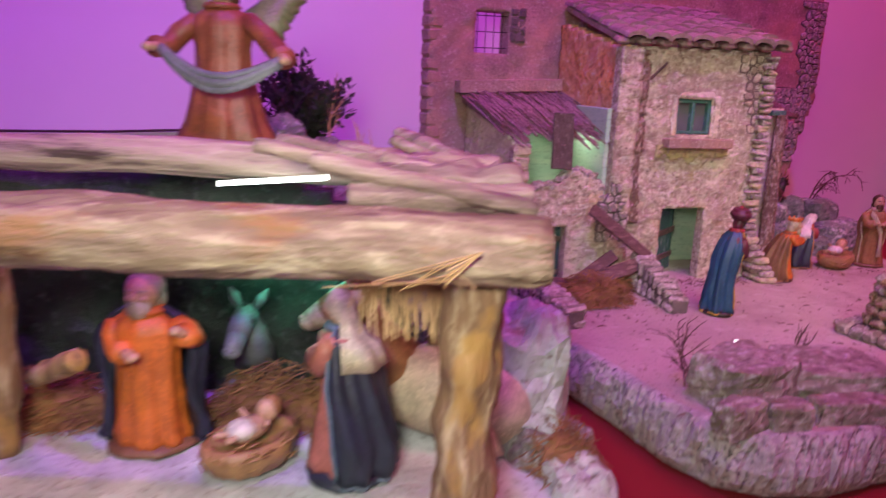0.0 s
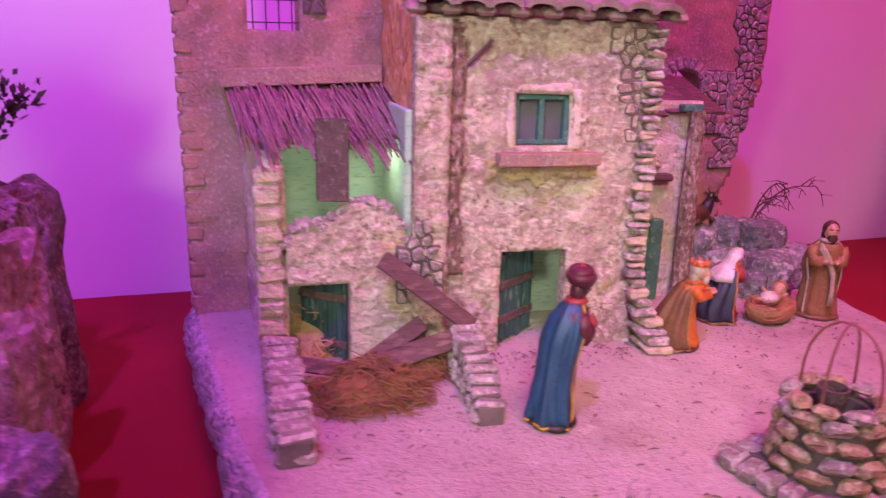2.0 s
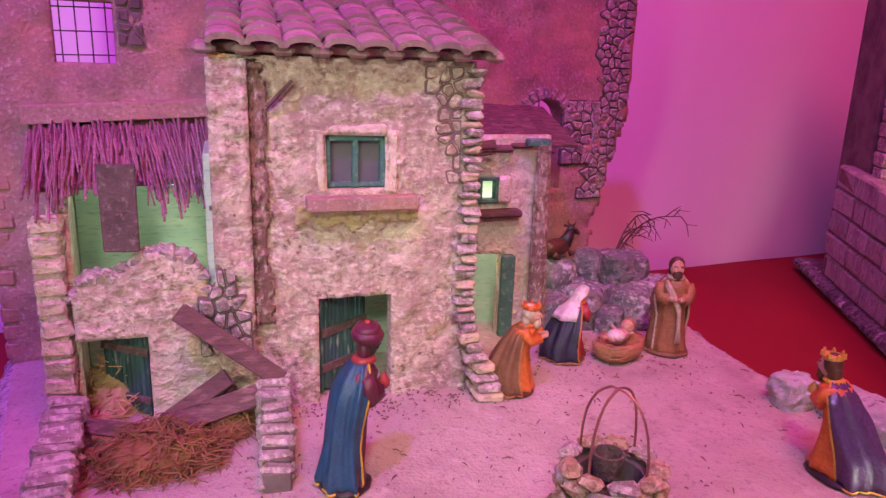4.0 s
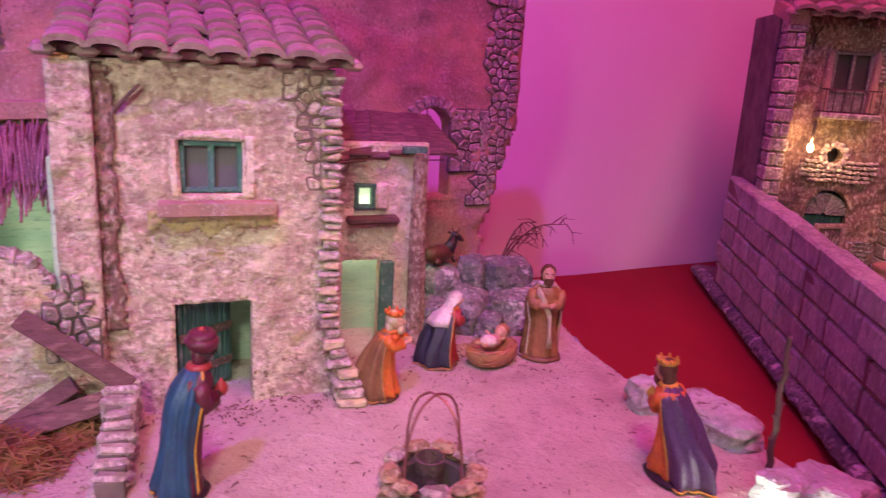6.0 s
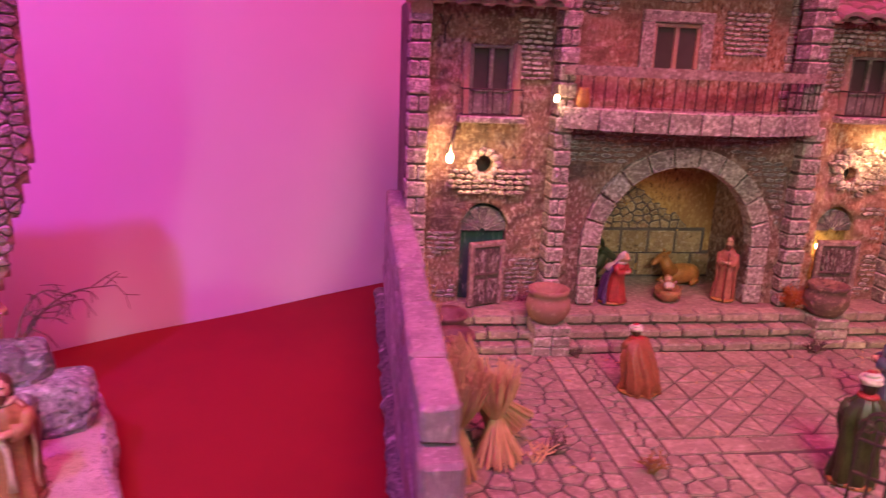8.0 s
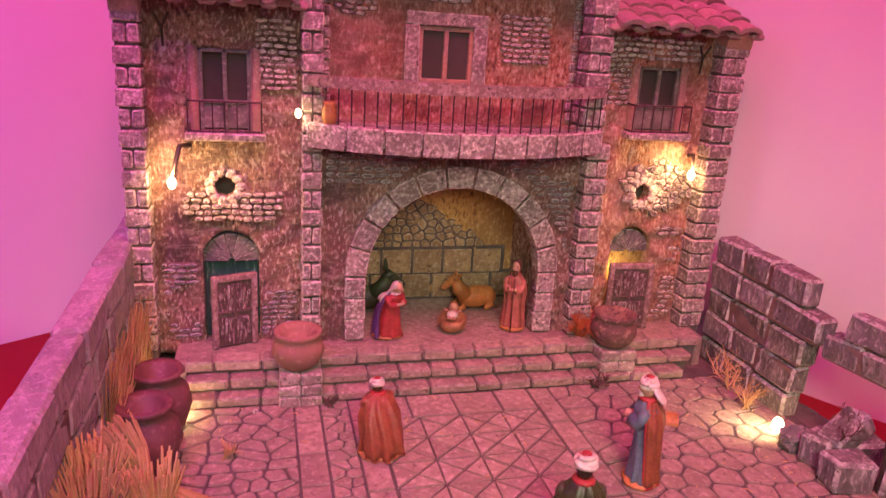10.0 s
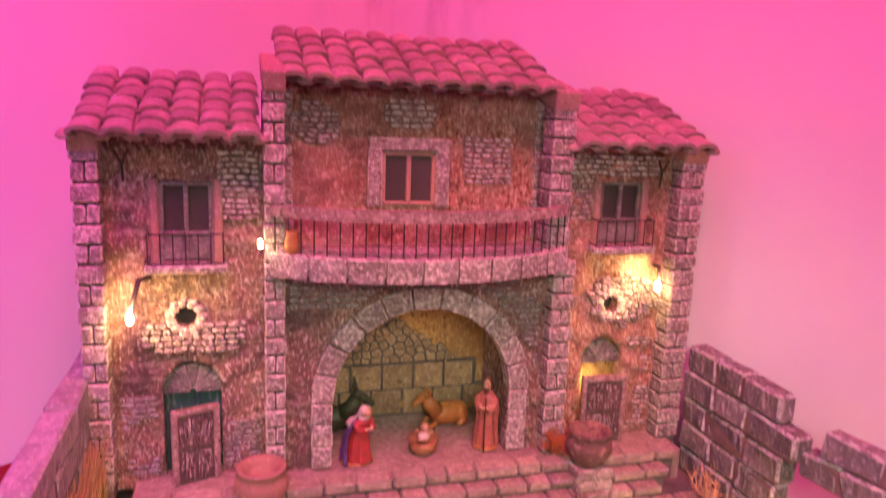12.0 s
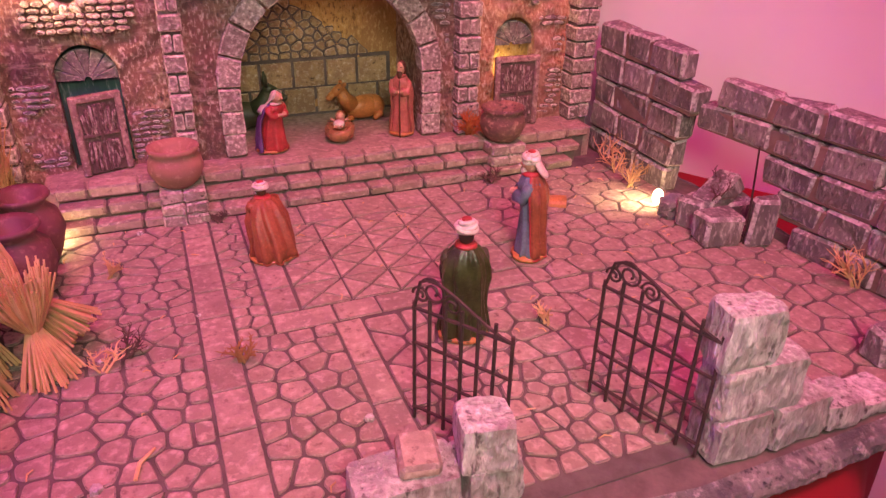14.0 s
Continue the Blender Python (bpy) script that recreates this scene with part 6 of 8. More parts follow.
figurine(D1, 0.164, -0.138, Z1, -162, 0.075, ("orange", "satin", "skin", "hair", "gold", "black", "gold"), "kneeling king figurine in a glossy purple cape with a gold crown", kneel=True, crown=True, tail=0.95, lean=0.26, gift=True, wide=0.93, hd=1.35, open_=0.05)


# ---- things on the farmhouse board ----
def rock(place, x, y, z, s, ang, seed, material=None, group="rocks", label="rough painted plaster rock", tilt=0, rough=0.22, flat=0.6):
    return thing("rock", place @ pose(x, y, z, tilt, tilt * 0.5, ang), label, "rock", group, "", rock_geo(s, seed, rough, flat=flat), material or ROCK, False)


for i, (x, y, sx, sy, sz, ang) in enumerate(((-0.212, -0.238, 0.056, 0.046, 0.038, 12), (-0.150, -0.240, 0.066, 0.052, 0.032, -14), (-0.238, -0.268, 0.029, 0.018, 0.022, 10), (-0.207, -0.272, 0.026, 0.016, 0.020, -8), (-0.160, -0.271, 0.056, 0.020, 0.019, -6))):
    rock(D1, x, y, Z1 - 0.004, (sx, sy, sz), ang, 2.3 * i + 1, ROCK_BROWN, "flat rocks at the board front", "flat grey painted rock on the sandy base", 0, 0.14, 0.85)
for i, (x, y, sx, sy, sz, ang) in enumerate(((0.206, -0.056, 0.030, 0.028, 0.026, 0), (0.231, -0.098, 0.036, 0.066, 0.024, 8), (0.208, -0.180, 0.030, 0.026, 0.022, 10), (0.190, -0.222, 0.060, 0.038, 0.026, -20), (0.236, -0.188, 0.040, 0.046, 0.020, 25))):
    rock(D1, x, y, Z1 - 0.003, (sx, sy, sz), ang, 3.1 * i + 20, ROCK_PALE, "rocks along the board edge", "grey rock with white veins on the board edge")
for i, (x, y, z, sx, sy, sz) in enumerate(((0.100, 0.115, 0, 0.044, 0.05, 0.044), (0.135, 0.125, 0, 0.05, 0.05, 0.050), (0.175, 0.115, 0, 0.055, 0.05, 0.046), (0.112, 0.145, 0.022, 0.05, 0.05, 0.046), (0.150, 0.150, 0.03, 0.034, 0.036, 0.042), (0.186, 0.150, 0.02, 0.06, 0.06, 0.050), (0.150, 0.100, 0, 0.03, 0.03, 0.03), (0.205, 0.13, 0, 0.05, 0.07, 0.05))):
    rock(D1, x, y, Z1 - 0.003 + z, (sx * 0.82, sy * 0.82, sz * 0.9), 37 * i, 1.7 * i + 40, ROCK, "rocks piled beside the lean-to", "grey rock with white veins in a pile", 0, 0.15)
beast(D1, 0.116, 0.142, Z1 + 0.060, 200, 0.034, "hair", "black", "small dark brown ox figurine lying on the rocks", True)


def twig_bush(place, x, y, z, h, seed, label, n=5, material=TWIG, spread=0.6, lean=(0, 0)):
    r = random.Random(seed)
    g = Geo()

    def grow(p, d, ln, rad, depth):
        pts = [p]
        for k in range(3):
            d = (d + Vector((r.uniform(-1, 1), r.uniform(-1, 1), r.uniform(-0.7, 0.7))) * 0.28).normalized()
            pts.append(pts[-1] + d * ln / 3)
        g.tube(pts, [rad, rad * 0.85, rad * 0.7, rad * 0.5], 5)
        if depth:
            for q in pts[1:]:
                for _ in range(2 if depth > 1 else 1):
                    grow(q, (d + Vector((r.uniform(-1, 1), r.uniform(-1, 1), r.uniform(-0.4, 0.8))) * spread).normalized(), ln * 0.55, rad * 0.6, depth - 1)
    for i in range(n):
        grow(Vector((r.uniform(-0.1, 0.1) * h, r.uniform(-0.1, 0.1) * h, 0)), Vector((lean[0] + r.uniform(-0.5, 0.5) * spread, lean[1] + r.uniform(-0.5, 0.5) * spread, 1)).normalized(), h * 0.55, 0.0009, 2)
    return thing("dry_bush", place @ pose(x, y, z), label, "bush", "", "", g, material)


def dead_branch(place, x, y, z, label):
    """A bare stem that arches over to one side, with drooping side twigs."""
    r = random.Random(3)
    g = Geo()
    for reach, rise, ya in ((0.072, 0.062, -0.004), (0.050, 0.050, 0.010), (0.034, 0.066, -0.010)):
        stem = [Vector((reach * t ** 1.5 + 0.002 * nz(t * 6, reach * 90), ya * t, rise * math.sin(min(1.0, t * 1.12) * math.pi / 2 * 1.08))) for t in [k / 12 for k in range(13)]]
        g.tube(stem, [0.0013 - 0.0009 * k / 12 for k in range(13)], 5)
        for k in range(3, 13):
            d = Vector((r.uniform(-0.3, 1.0), r.uniform(-0.6, 0.6), r.uniform(-1.2, 0.5))).normalized() * r.uniform(0.010, 0.024)
            m_ = stem[k] + d * 0.5 + Vector((0.002, 0, 0.002))
            g.tube([stem[k], m_, stem[k] + d], [0.0006, 0.0005, 0.0003], 4)
            e = Vector((r.uniform(-0.4, 0.8), r.uniform(-0.5, 0.5), r.uniform(-1, 0.2))).normalized() * 0.010
            g.tube([m_, m_ + e], [0.0004, 0.0003], 4)
    return thing("dead_branch", place @ pose(x, y, z), label, "branch", "", "", g, TWIG)


dead_branch(D1, 0.186, 0.168, Z1 + 0.026, "bare dark branch arching out of the rocks")
twig_bush(D1, -0.238, -0.215, Z1, 0.055, 5, "bare dry twig beside the flat rocks", 2, TWIG, 0.6, (-0.1, 0.1))
twig_bush(D1, -0.135, -0.196, Z1, 0.034, 8, "bare dry twig lying behind the flat rocks", 2, TWIG, 0.6, (1.6, 0.5))
twig_bush(D1, -0.085, -0.255, Z1, 0.035, 9, "reddish dry moss tuft", 5, MOSSHAY, 1.4)
g = Geo()
pts = [Vector((0.227 + 0.003 * nz(k * 0.6, 1) - 0.006 * k / 12, -0.152 + 0.003 * nz(k * 0.6, 7) - 0.003 * k / 12, Z1 + 0.092 * k / 12)) for k in range(13)]
g.tube(pts, [0.0023 - 0.0009 * k / 12 for k in range(13)], 7)
for k in (3, 5, 6, 8, 10):
    g.tube([pts[k], pts[k] + Vector((0.004 * (-1) ** k, 0, 0.002))], [0.0011, 0.0007], 5)
thing("stick", D1, "thin bare stick standing among the edge rocks", "stick", "", "", g, TWIG)


def low_wall(pts0, pts1, h0, h1, w, n, seed, label):
    r = random.Random(seed)
    d = Vector(pts1) - Vector(pts0)
    th = thing("low_stone_wall", D1 @ pose(pts0[0], pts0[1], Z1, 0, 0, math.degrees(math.atan2(d.y, d.x))), label, "wall")
    core = Geo()
    for i in range(n):
        a, b = i / n, (i + 1) / n
        h = h0 + (h1 - h0) * (a + b) / 2
        core.box(((a + b) / 2 * d.length, 0, h / 2 - 0.002), (d.length / n * 1.02, w * 0.82, h - 0.003), 0.001, 0.0004)
    part("mortar", core, STONE_DARK, th)
    for i in range(n):
        a, b = i / n, (i + 1) / n
        h = h0 + (h1 - h0) * (a + b) / 2
        rows = 2 if h > 0.012 else 1
        for k in range(rows):
            part("stone", Geo().box((0, 0, 0), (d.length / n * 0.84, w * r.uniform(0.95, 1.1), h / rows * 0.9), 0.0022, 0.0012), STONE, th, m=pose((a + b) / 2 * d.length, r.uniform(-0.001, 0.001), h * (k + 0.5) / rows, r.uniform(-4, 4), r.uniform(-4, 4), r.uniform(-9, 9)))


low_wall((-0.267, 0.012), (-0.262, -0.098), 0.030, 0.018, 0.021, 12, 1, "low wall of white-edged rubble in front of the annex")
low_wall((-0.148, 0.006), (-0.152, -0.076), 0.040, 0.014, 0.019, 9, 2, "low sloping wall of white-edged rubble")


def hay_heap(place, x, y, z, rx, ry, h, n, seed, label, material=MOSSHAY, ln=0.018):
    r = random.Random(seed)
    g = Geo()
    for i in range(n):
        a, q = r.uniform(0, 2 * math.pi), math.sqrt(r.random())
        px, py = rx * q * math.cos(a), ry * q * math.sin(a)
        pz = h * (1 - q * q) * r.uniform(0.3, 1.0)
        d = Vector((r.uniform(-1, 1), r.uniform(-1, 1), r.uniform(-0.4, 0.5))).normalized() * ln * r.uniform(0.5, 1.0)
        p = Vector((px, py, max(0.001, pz)))
        e, f = p - d / 2, p + d / 2
        m = p + Vector((r.uniform(-1, 1), r.uniform(-1, 1), r.uniform(0, 1))) * ln * 0.18
        e.z, f.z = max(0.0005, e.z), max(0.0005, f.z)
        g.tube([e, m, f], [0.0004, 0.00045, 0.0003], 3)
    g.lathe((0, 0, 0), [(rx * 0.8, 0), (rx * 0.6, h * 0.45), (rx * 0.2, h * 0.62)], 14, 1.0, ry / rx, 0.1, 5)
    return thing("hay_heap", place @ pose(x, y, z), label, "hay", "", "stuff", g, material)


hay_heap(D1, -0.216, -0.030, Z1, 0.042, 0.026, 0.026, 700, 4, "heap of reddish brown hay in front of the annex")
hay_heap(D1, -0.176, -0.004, Z1, 0.022, 0.016, 0.020, 240, 5, "small heap of brown hay under the fallen boards")
hay_heap(D1, -0.245, 0.055, Z1, 0.026, 0.03, 0.040, 300, 6, "hay stored inside the annex", STRAW)
for p0, p1, w in (((-0.202, 0.006, 0.118), (-0.143, -0.004, 0.072), 0.012), ((-0.225, -0.010, 0.048), (-0.143, -0.008, 0.070), 0.013), ((-0.214, 0.004, 0.047), (-0.175, 0.004, 0.074), 0.012), ((-0.275, 0.004, 0.056), (-0.222, -0.012, 0.050), 0.009)):
    thing("fallen_board", D1, "weathered reddish board fallen before the annex", "board", "fallen boards", "", plank(Geo(), p0, p1, w, 0.004, 0.0005, 60), WOOD)
# leaf litter on the sand
g = Geo()
r = random.Random(12)
for i in range(560):
    x, y = r.uniform(-0.26, 0.22), r.uniform(-0.30, 0.03)
    s, a = 0.0007 + 0.0036 * r.random() ** 2.5, r.uniform(0, 6.28)
    if nz(x, y, 0, 14) > -0.1:
        g.tube([(x, y, Z1 + 0.0008), (x + s * math.cos(a), y + s * math.sin(a), Z1 + 0.0014), (x + 1.8 * s * math.cos(a + 0.5 * nz(i)), y + 1.8 * s * math.sin(a + 0.5 * nz(i)), Z1 + 0.0008)], [0.0004, 0.0006, 0.0003], 3)
for i in range(460):
    k = r.random()
    if k < 0.45:
        x, y = r.uniform(-0.16, 0.02), 0.020 - abs(r.gauss(0, 0.014))
    elif k < 0.8:
        x, y = r.gauss(0.115, 0.05), r.gauss(0.050, 0.022)
    else:
        x, y = r.uniform(-0.26, -0.15), r.uniform(-0.10, 0.01)
    if x > 0.215 or y > 0.10:
        continue
    s, a = 0.0004 + 0.0028 * r.random() ** 3, r.uniform(0, 6.28)
    g.tube([(x, y, Z1 + 0.0008), (x + s * math.cos(a), y + s * math.sin(a), Z1 + 0.0018), (x + 1.8 * s * math.cos(a + 0.5 * nz(i)), y + 1.8 * s * math.sin(a + 0.5 * nz(i)), Z1 + 0.0009)], [0.0004, 0.0006, 0.0003], 3)
thing("leaf_litter", D1, "dark bits of twig and leaf strewn on the sand", "litter", "", "stuff", g, DEBRIS)


def well():
    th = thing("toy_well", D1 @ pose(-0.004, -0.163, Z1, 0, 0, 14) @ Matrix.Diagonal((0.86, 0.86, 0.84, 1)), "round rubble well on a square stone step with a wire hoop", "well")
    r = random.Random(6)
    part("step_core", Geo().box((0, 0, 0.005), (0.074, 0.074, 0.010), 0.002), STONE_DARK, th)
    for sx, sy in ((1, 0), (-1, 0), (0, 1), (0, -1)):
        for i in range(6):
            t = -0.040 + 0.080 * (i + 0.5) / 6
            p = (sx * 0.036 + (sy != 0) * t, sy * 0.036 + (sx != 0) * t)
            part("step_stone", Geo().box((0, 0, 0), ((0.0125 if sy else 0.016), (0.0125 if sx else 0.016), 0.012), 0.0028, 0.001), STONE, th, m=pose(p[0], p[1], 0.006, r.uniform(-6, 6), r.uniform(-6, 6), r.uniform(-8, 8)))
    g = Geo()
    n = 20
    rings = [[(q * math.cos(2 * math.pi * j / n), q * math.sin(2 * math.pi * j / n), z) for j in range(n)] for q, z in ((0.030, 0.004), (0.0265, 0.024), (0.026, 0.050), (0.018, 0.050), (0.018, 0.012))]
    part("shaft", g.loft(rings), STONE_DARK, th)
    for k in range(4):
        m = 9
        for j in range(m):
            a = 360 * (j + 0.5 * (k % 2) + r.uniform(-0.12, 0.12)) / m
            q = 0.0295 - 0.001 * k
            part("stone", Geo().box((0, 0, 0), (0.0080, 0.0172, 0.0092), 0.0032, 0.0014), STONE_OCHRE if r.random() < 0.85 else STONE, th, m=pose(q * math.cos(radians(a)), q * math.sin(radians(a)), 0.016 + k * 0.0108, r.uniform(-6, 6), 0, a) )
    m = 9
    for j in range(m):
        a = 360 * j / m
        part("rim_stone", Geo().box((0, 0, 0), (0.011, 0.0150, 0.007), 0.0028, 0.0012), STONE_OCHRE if j % 3 else STONE, th, m=pose(0.0245 * math.cos(radians(a)), 0.0245 * math.sin(radians(a)), 0.0565, 0, 0, a))
    for ang in (12, 100):
        c, s = math.cos(radians(ang)), math.sin(radians(ang))
        part("wire_hoop", Geo().tube([(c * 0.022 * math.cos(math.pi * k / 14), s * 0.022 * math.cos(math.pi * k / 14), 0.050 + 0.052 * math.sin(math.pi * k / 14) ** 0.6 + 0.0012 * nz(k * 0.9, ang)) for k in range(15)], 0.0008, 6), WIRE, th, "bent pinkish wire hoop")
    part("bucket", Geo().lathe((0.001, 0.004, 0.047), [(0.0075, 0), (0.009, 0.014), (0.0076, 0.0142), (0.0066, 0.004)], 14), WOOD_DARK, th, "small dark bucket")


well()

# ---- courtyard: paving, gates, pillars, things ----
def paving():
    fl = thing("courtyard_paving", D2, "pinkish crazy paving with straight bands and a latticed panel", "paving", "", "structure")
    top, low = G2 + 0.0030, G2 - 0.001
    def worn(q, k=0.24):
        # corners worn round
        n = len(q)
        out = []
        for i in range(n):
            (ax, ay), (bx, by), (cx, cy) = q[i - 1], q[i], q[(i + 1) % n]
            out += [(bx + (ax - bx) * k, by + (ay - by) * k), (bx + (cx - bx) * k, by + (cy - by) * k)]
        return out

    def lay(polys, h=top, k=0.0):
        for q in polys:
            q = worn(q, k) if k else q
            part("paving_stone", Geo().slab(q, low, h + rng.uniform(-0.0004, 0.0004), 0.0007, 0.0002), PAVING, fl)
    def slabs(x0, x1, y0, y1, n, along_y):
        j = 0.0008
        r = random.Random(int(x0 * 1000 + y0 * 77))
        ts = [(i + (r.uniform(-0.2, 0.2) if 0 < i < n else 0)) / n for i in range(n + 1)]
        for a, b in zip(ts, ts[1:]):
            if along_y:
                p = (x0 + j, x1 - j, y0 + (y1 - y0) * a + j, y0 + (y1 - y0) * b - j)
            else:
                p = (x0 + (x1 - x0) * a + j, x0 + (x1 - x0) * b - j, y0 + j, y1 - j)
            lay([[(p[0], p[2]), (p[1], p[2]), (p[1], p[3]), (p[0], p[3])]])
    lay(cells(0.850, 0.930, 0.700, 0.860, 0.0165, 61, 0.0018), k=0.24)
    slabs(0.931, 0.953, 0.700, 1.056, 9, True)
    lay(cells(0.954, 0.977, 0.866, 1.056, 0.0125, 63, 0.0014), k=0.24)
    lay(cells(0.954, 1.016, 0.700, 0.865, 0.0165, 64, 0.0018), k=0.24)
    slabs(1.017, 1.036, 0.700, 0.865, 4, True)
    lay(cells(1.037, 1.180, 0.690, 0.780, 0.0150, 65, 0.0020), k=0.24)
    lay(cells(1.037, 1.180, 0.781, 0.862, 0.0200, 71, 0.0020), k=0.24)
    # frame of slabs and the lattice inside it
    slabs(0.978, 1.170, 0.866, 0.888, 5, False)
    slabs(0.978, 0.999, 0.889, 1.056, 5, True)
    slabs(1.149, 1.170, 0.889, 1.056, 5, True)
    slabs(1.000, 1.148, 1.019, 1.056, 4, False)
    x0, x1, y0, y1, k, m, j = 1.000, 1.148, 0.889, 1.018, 4, 4, 0.0010
    for a in range(k):
        for b in range(m):
            xa, xb = x0 + (x1 - x0) * a / k, x0 + (x1 - x0) * (a + 1) / k
            ya, yb = y0 + (y1 - y0) * b / m, y0 + (y1 - y0) * (b + 1) / m
            c = ((xa + xb) / 2, (ya + yb) / 2)
            for p, q in (((xa, ya), (xb, ya)), ((xb, ya), (xb, yb)), ((xb, yb), (xa, yb)), ((xa, yb), (xa, ya))):
                tri = [p, q, c]
                g = (sum(t[0] for t in tri) / 3, sum(t[1] for t in tri) / 3)
                lay([[(g[0] + (x - g[0]) * (1 - 0.11), g[1] + (y - g[1]) * (1 - 0.11)) for x, y in tri]])
    g = Geo()
    for area in ((1.171, 1.375, 0.864, 1.056, 0.0225, 66, 0.0018), (1.181, 1.400, 0.672, 0.862, 0.0230, 72, 0.0019), (0.792, 0.849, 0.700, 0.860, 0.0165, 67, 0.0018), (0.792, 0.930, 0.861, 0.960, 0.0165, 68, 0.0018, None, 0.75), (0.792, 0.930, 0.962, 1.056, 0.024, 62, 0.0017, None, 0.55)):
        for q in cells(*area):
            g.slab(worn(q), low, top + rng.uniform(-0.0006, 0.0005), 0.0007, 0.0003)
    tagged(part("paving_stones", g, PAVING, fl), kind="stuff")
    # moss and grit in the joints
    part("joint_fill", Geo().box((1.088, 0.878, G2 + 0.0005), (0.596, 0.40, 0.002), 0.0002), PAVE_JOINT, fl)


paving()
Z2 = G2 + 0.003


def gate(hinge, free, label):
    d = Vector(free) - Vector(hinge)
    w = d.length
    th = thing("iron_gate", D2 @ pose(hinge[0], hinge[1], Z2, 0, 0, math.degrees(math.atan2(d.y, d.x))), label, "gate", "courtyard gates")
    h = 0.078
    n = 7
    for i in range(n):
        x = w * i / (n - 1)
        part("bar", Geo().tube([(x, 0, 0.0), (x, 0, h + (0.004 if 0 < i < n - 1 else 0.0))], 0.0011, 6), IRON, th)
    for z in (0.008, 0.031, 0.052, 0.074):
        part("rail", Geo().tube([(-0.001, 0, z), (w + 0.001, 0, z)], 0.0011, 6), IRON, th)
    arc = [(w * t, 0, 0.074 + 0.030 * t ** 1.6 * (1 - t) ** 0.35 * 1.6) for t in [k / 16 for k in range(17)]]
    part("crest", Geo().tube(arc, 0.0010, 6), IRON, th, "curved crest rail")
    for cx, cz, q in ((w * 0.80, 0.087, 0.0085), (w * 0.60, 0.083, 0.006), (w * 0.93, 0.083, 0.005)):
        part("scroll", Geo().tube([(cx + q * (1 - k / 34) * math.cos(k * 0.38), 0, cz + q * (1 - k / 34) * math.sin(k * 0.38)) for k in range(28)], 0.0008, 5), IRON, th)


gate((1.166, 0.6755), (1.1415, 0.7410), "rusty dark iron gate leaf standing open beside a pillar")
gate((1.0700, 0.711), (1.0365, 0.7575), "rusty dark iron gate leaf standing open beside a pillar")


def pillar(name, blocks, label):
    th = thing(name, D2, label, "pillar", "gate pillars")
    for i, (x0, x1, y0, y1, z0, z1, ang) in enumerate(blocks):
        sx, sy, sz = x1 - x0, y1 - y0, z1 - z0 + 0.001
        g = Geo().move(Matrix())
        nx, ny, n_ = max(3, round(sx / 0.004)), max(3, round(sy / 0.004)), max(3, round(sz / 0.004))

        def bulge(x, y, z):
            # hewn faces: shallow flats, chipped corners
            d = 0.0022 * nz(x * 60 + i * 3.1, y * 60, z * 60) + 0.0009 * nz(x * 190, y * 190 + i, z * 190)
            k = sum(1 for q, h in ((x, sx), (y, sy), (z, sz)) if abs(abs(q) - h / 2) < 1e-6)
            f = 1 - (0.0, 0.0, 0.030, 0.075)[k]
            v = Vector((x * f, y * f, z * f))
            return v + v.normalized() * d
        for a, b, c, na, nb in ((0, 1, 2, nx, ny), (1, 2, 0, ny, n_), (2, 0, 1, n_, nx)):
            size = (sx, sy, sz)
            for sg in (-1, 1):
                vs = []
                for u in range(na + 1):
                    for w in range(nb + 1):
                        p = [0, 0, 0]
                        p[a], p[b], p[c] = size[a] * (u / na - 0.5), size[b] * (w / nb - 0.5), sg * size[c] / 2
                        vs.append(bulge(*p))
                fs = [(u * (nb + 1) + w, (u + 1) * (nb + 1) + w, (u + 1) * (nb + 1) + w + 1, u * (nb + 1) + w + 1) for u in range(na) for w in range(nb)]
                g.add(vs, fs if sg > 0 else [q[::-1] for q in fs])
        part("block", g, STONE_PALE, th, m=pose((x0 + x1) / 2, (y0 + y1) / 2, (z0 + z1) / 2, 0, 0, ang))


pillar("gate_pillar", [(1.170, 1.206, 0.665, 0.689, Z2, 0.048, -1), (1.207, 1.246, 0.664, 0.688, Z2, 0.047, 2), (1.169, 1.222, 0.667, 0.689, 0.048, 0.079, -2), (1.166, 1.199, 0.669, 0.690, 0.079, 0.112, -7), (1.247, 1.274, 0.663, 0.688, Z2, 0.037, -2), (1.275, 1.304, 0.664, 0.688, Z2, 0.031, 3)], "stepped grey stone gate pillar with a hinged iron gate")
pillar("gate_pillar", [(0.984, 1.036, 0.684, 0.712, Z2, 0.047, -2), (1.037, 1.066, 0.683, 0.710, Z2, 0.046, 3), (1.036, 1.062, 0.682, 0.706, 0.046, 0.072, -12)], "low whitish stone gate pillar with broken top")
thing("loose_tile", D2 @ pose(1.018, 0.702, 0.0468, 0, 0, -12), "small pink stone tile lying on the pillar", "tile", "", "", Geo().box((0, 0, 0.004), (0.020, 0.026, 0.008), 0.002, 0.0006), PAVING)

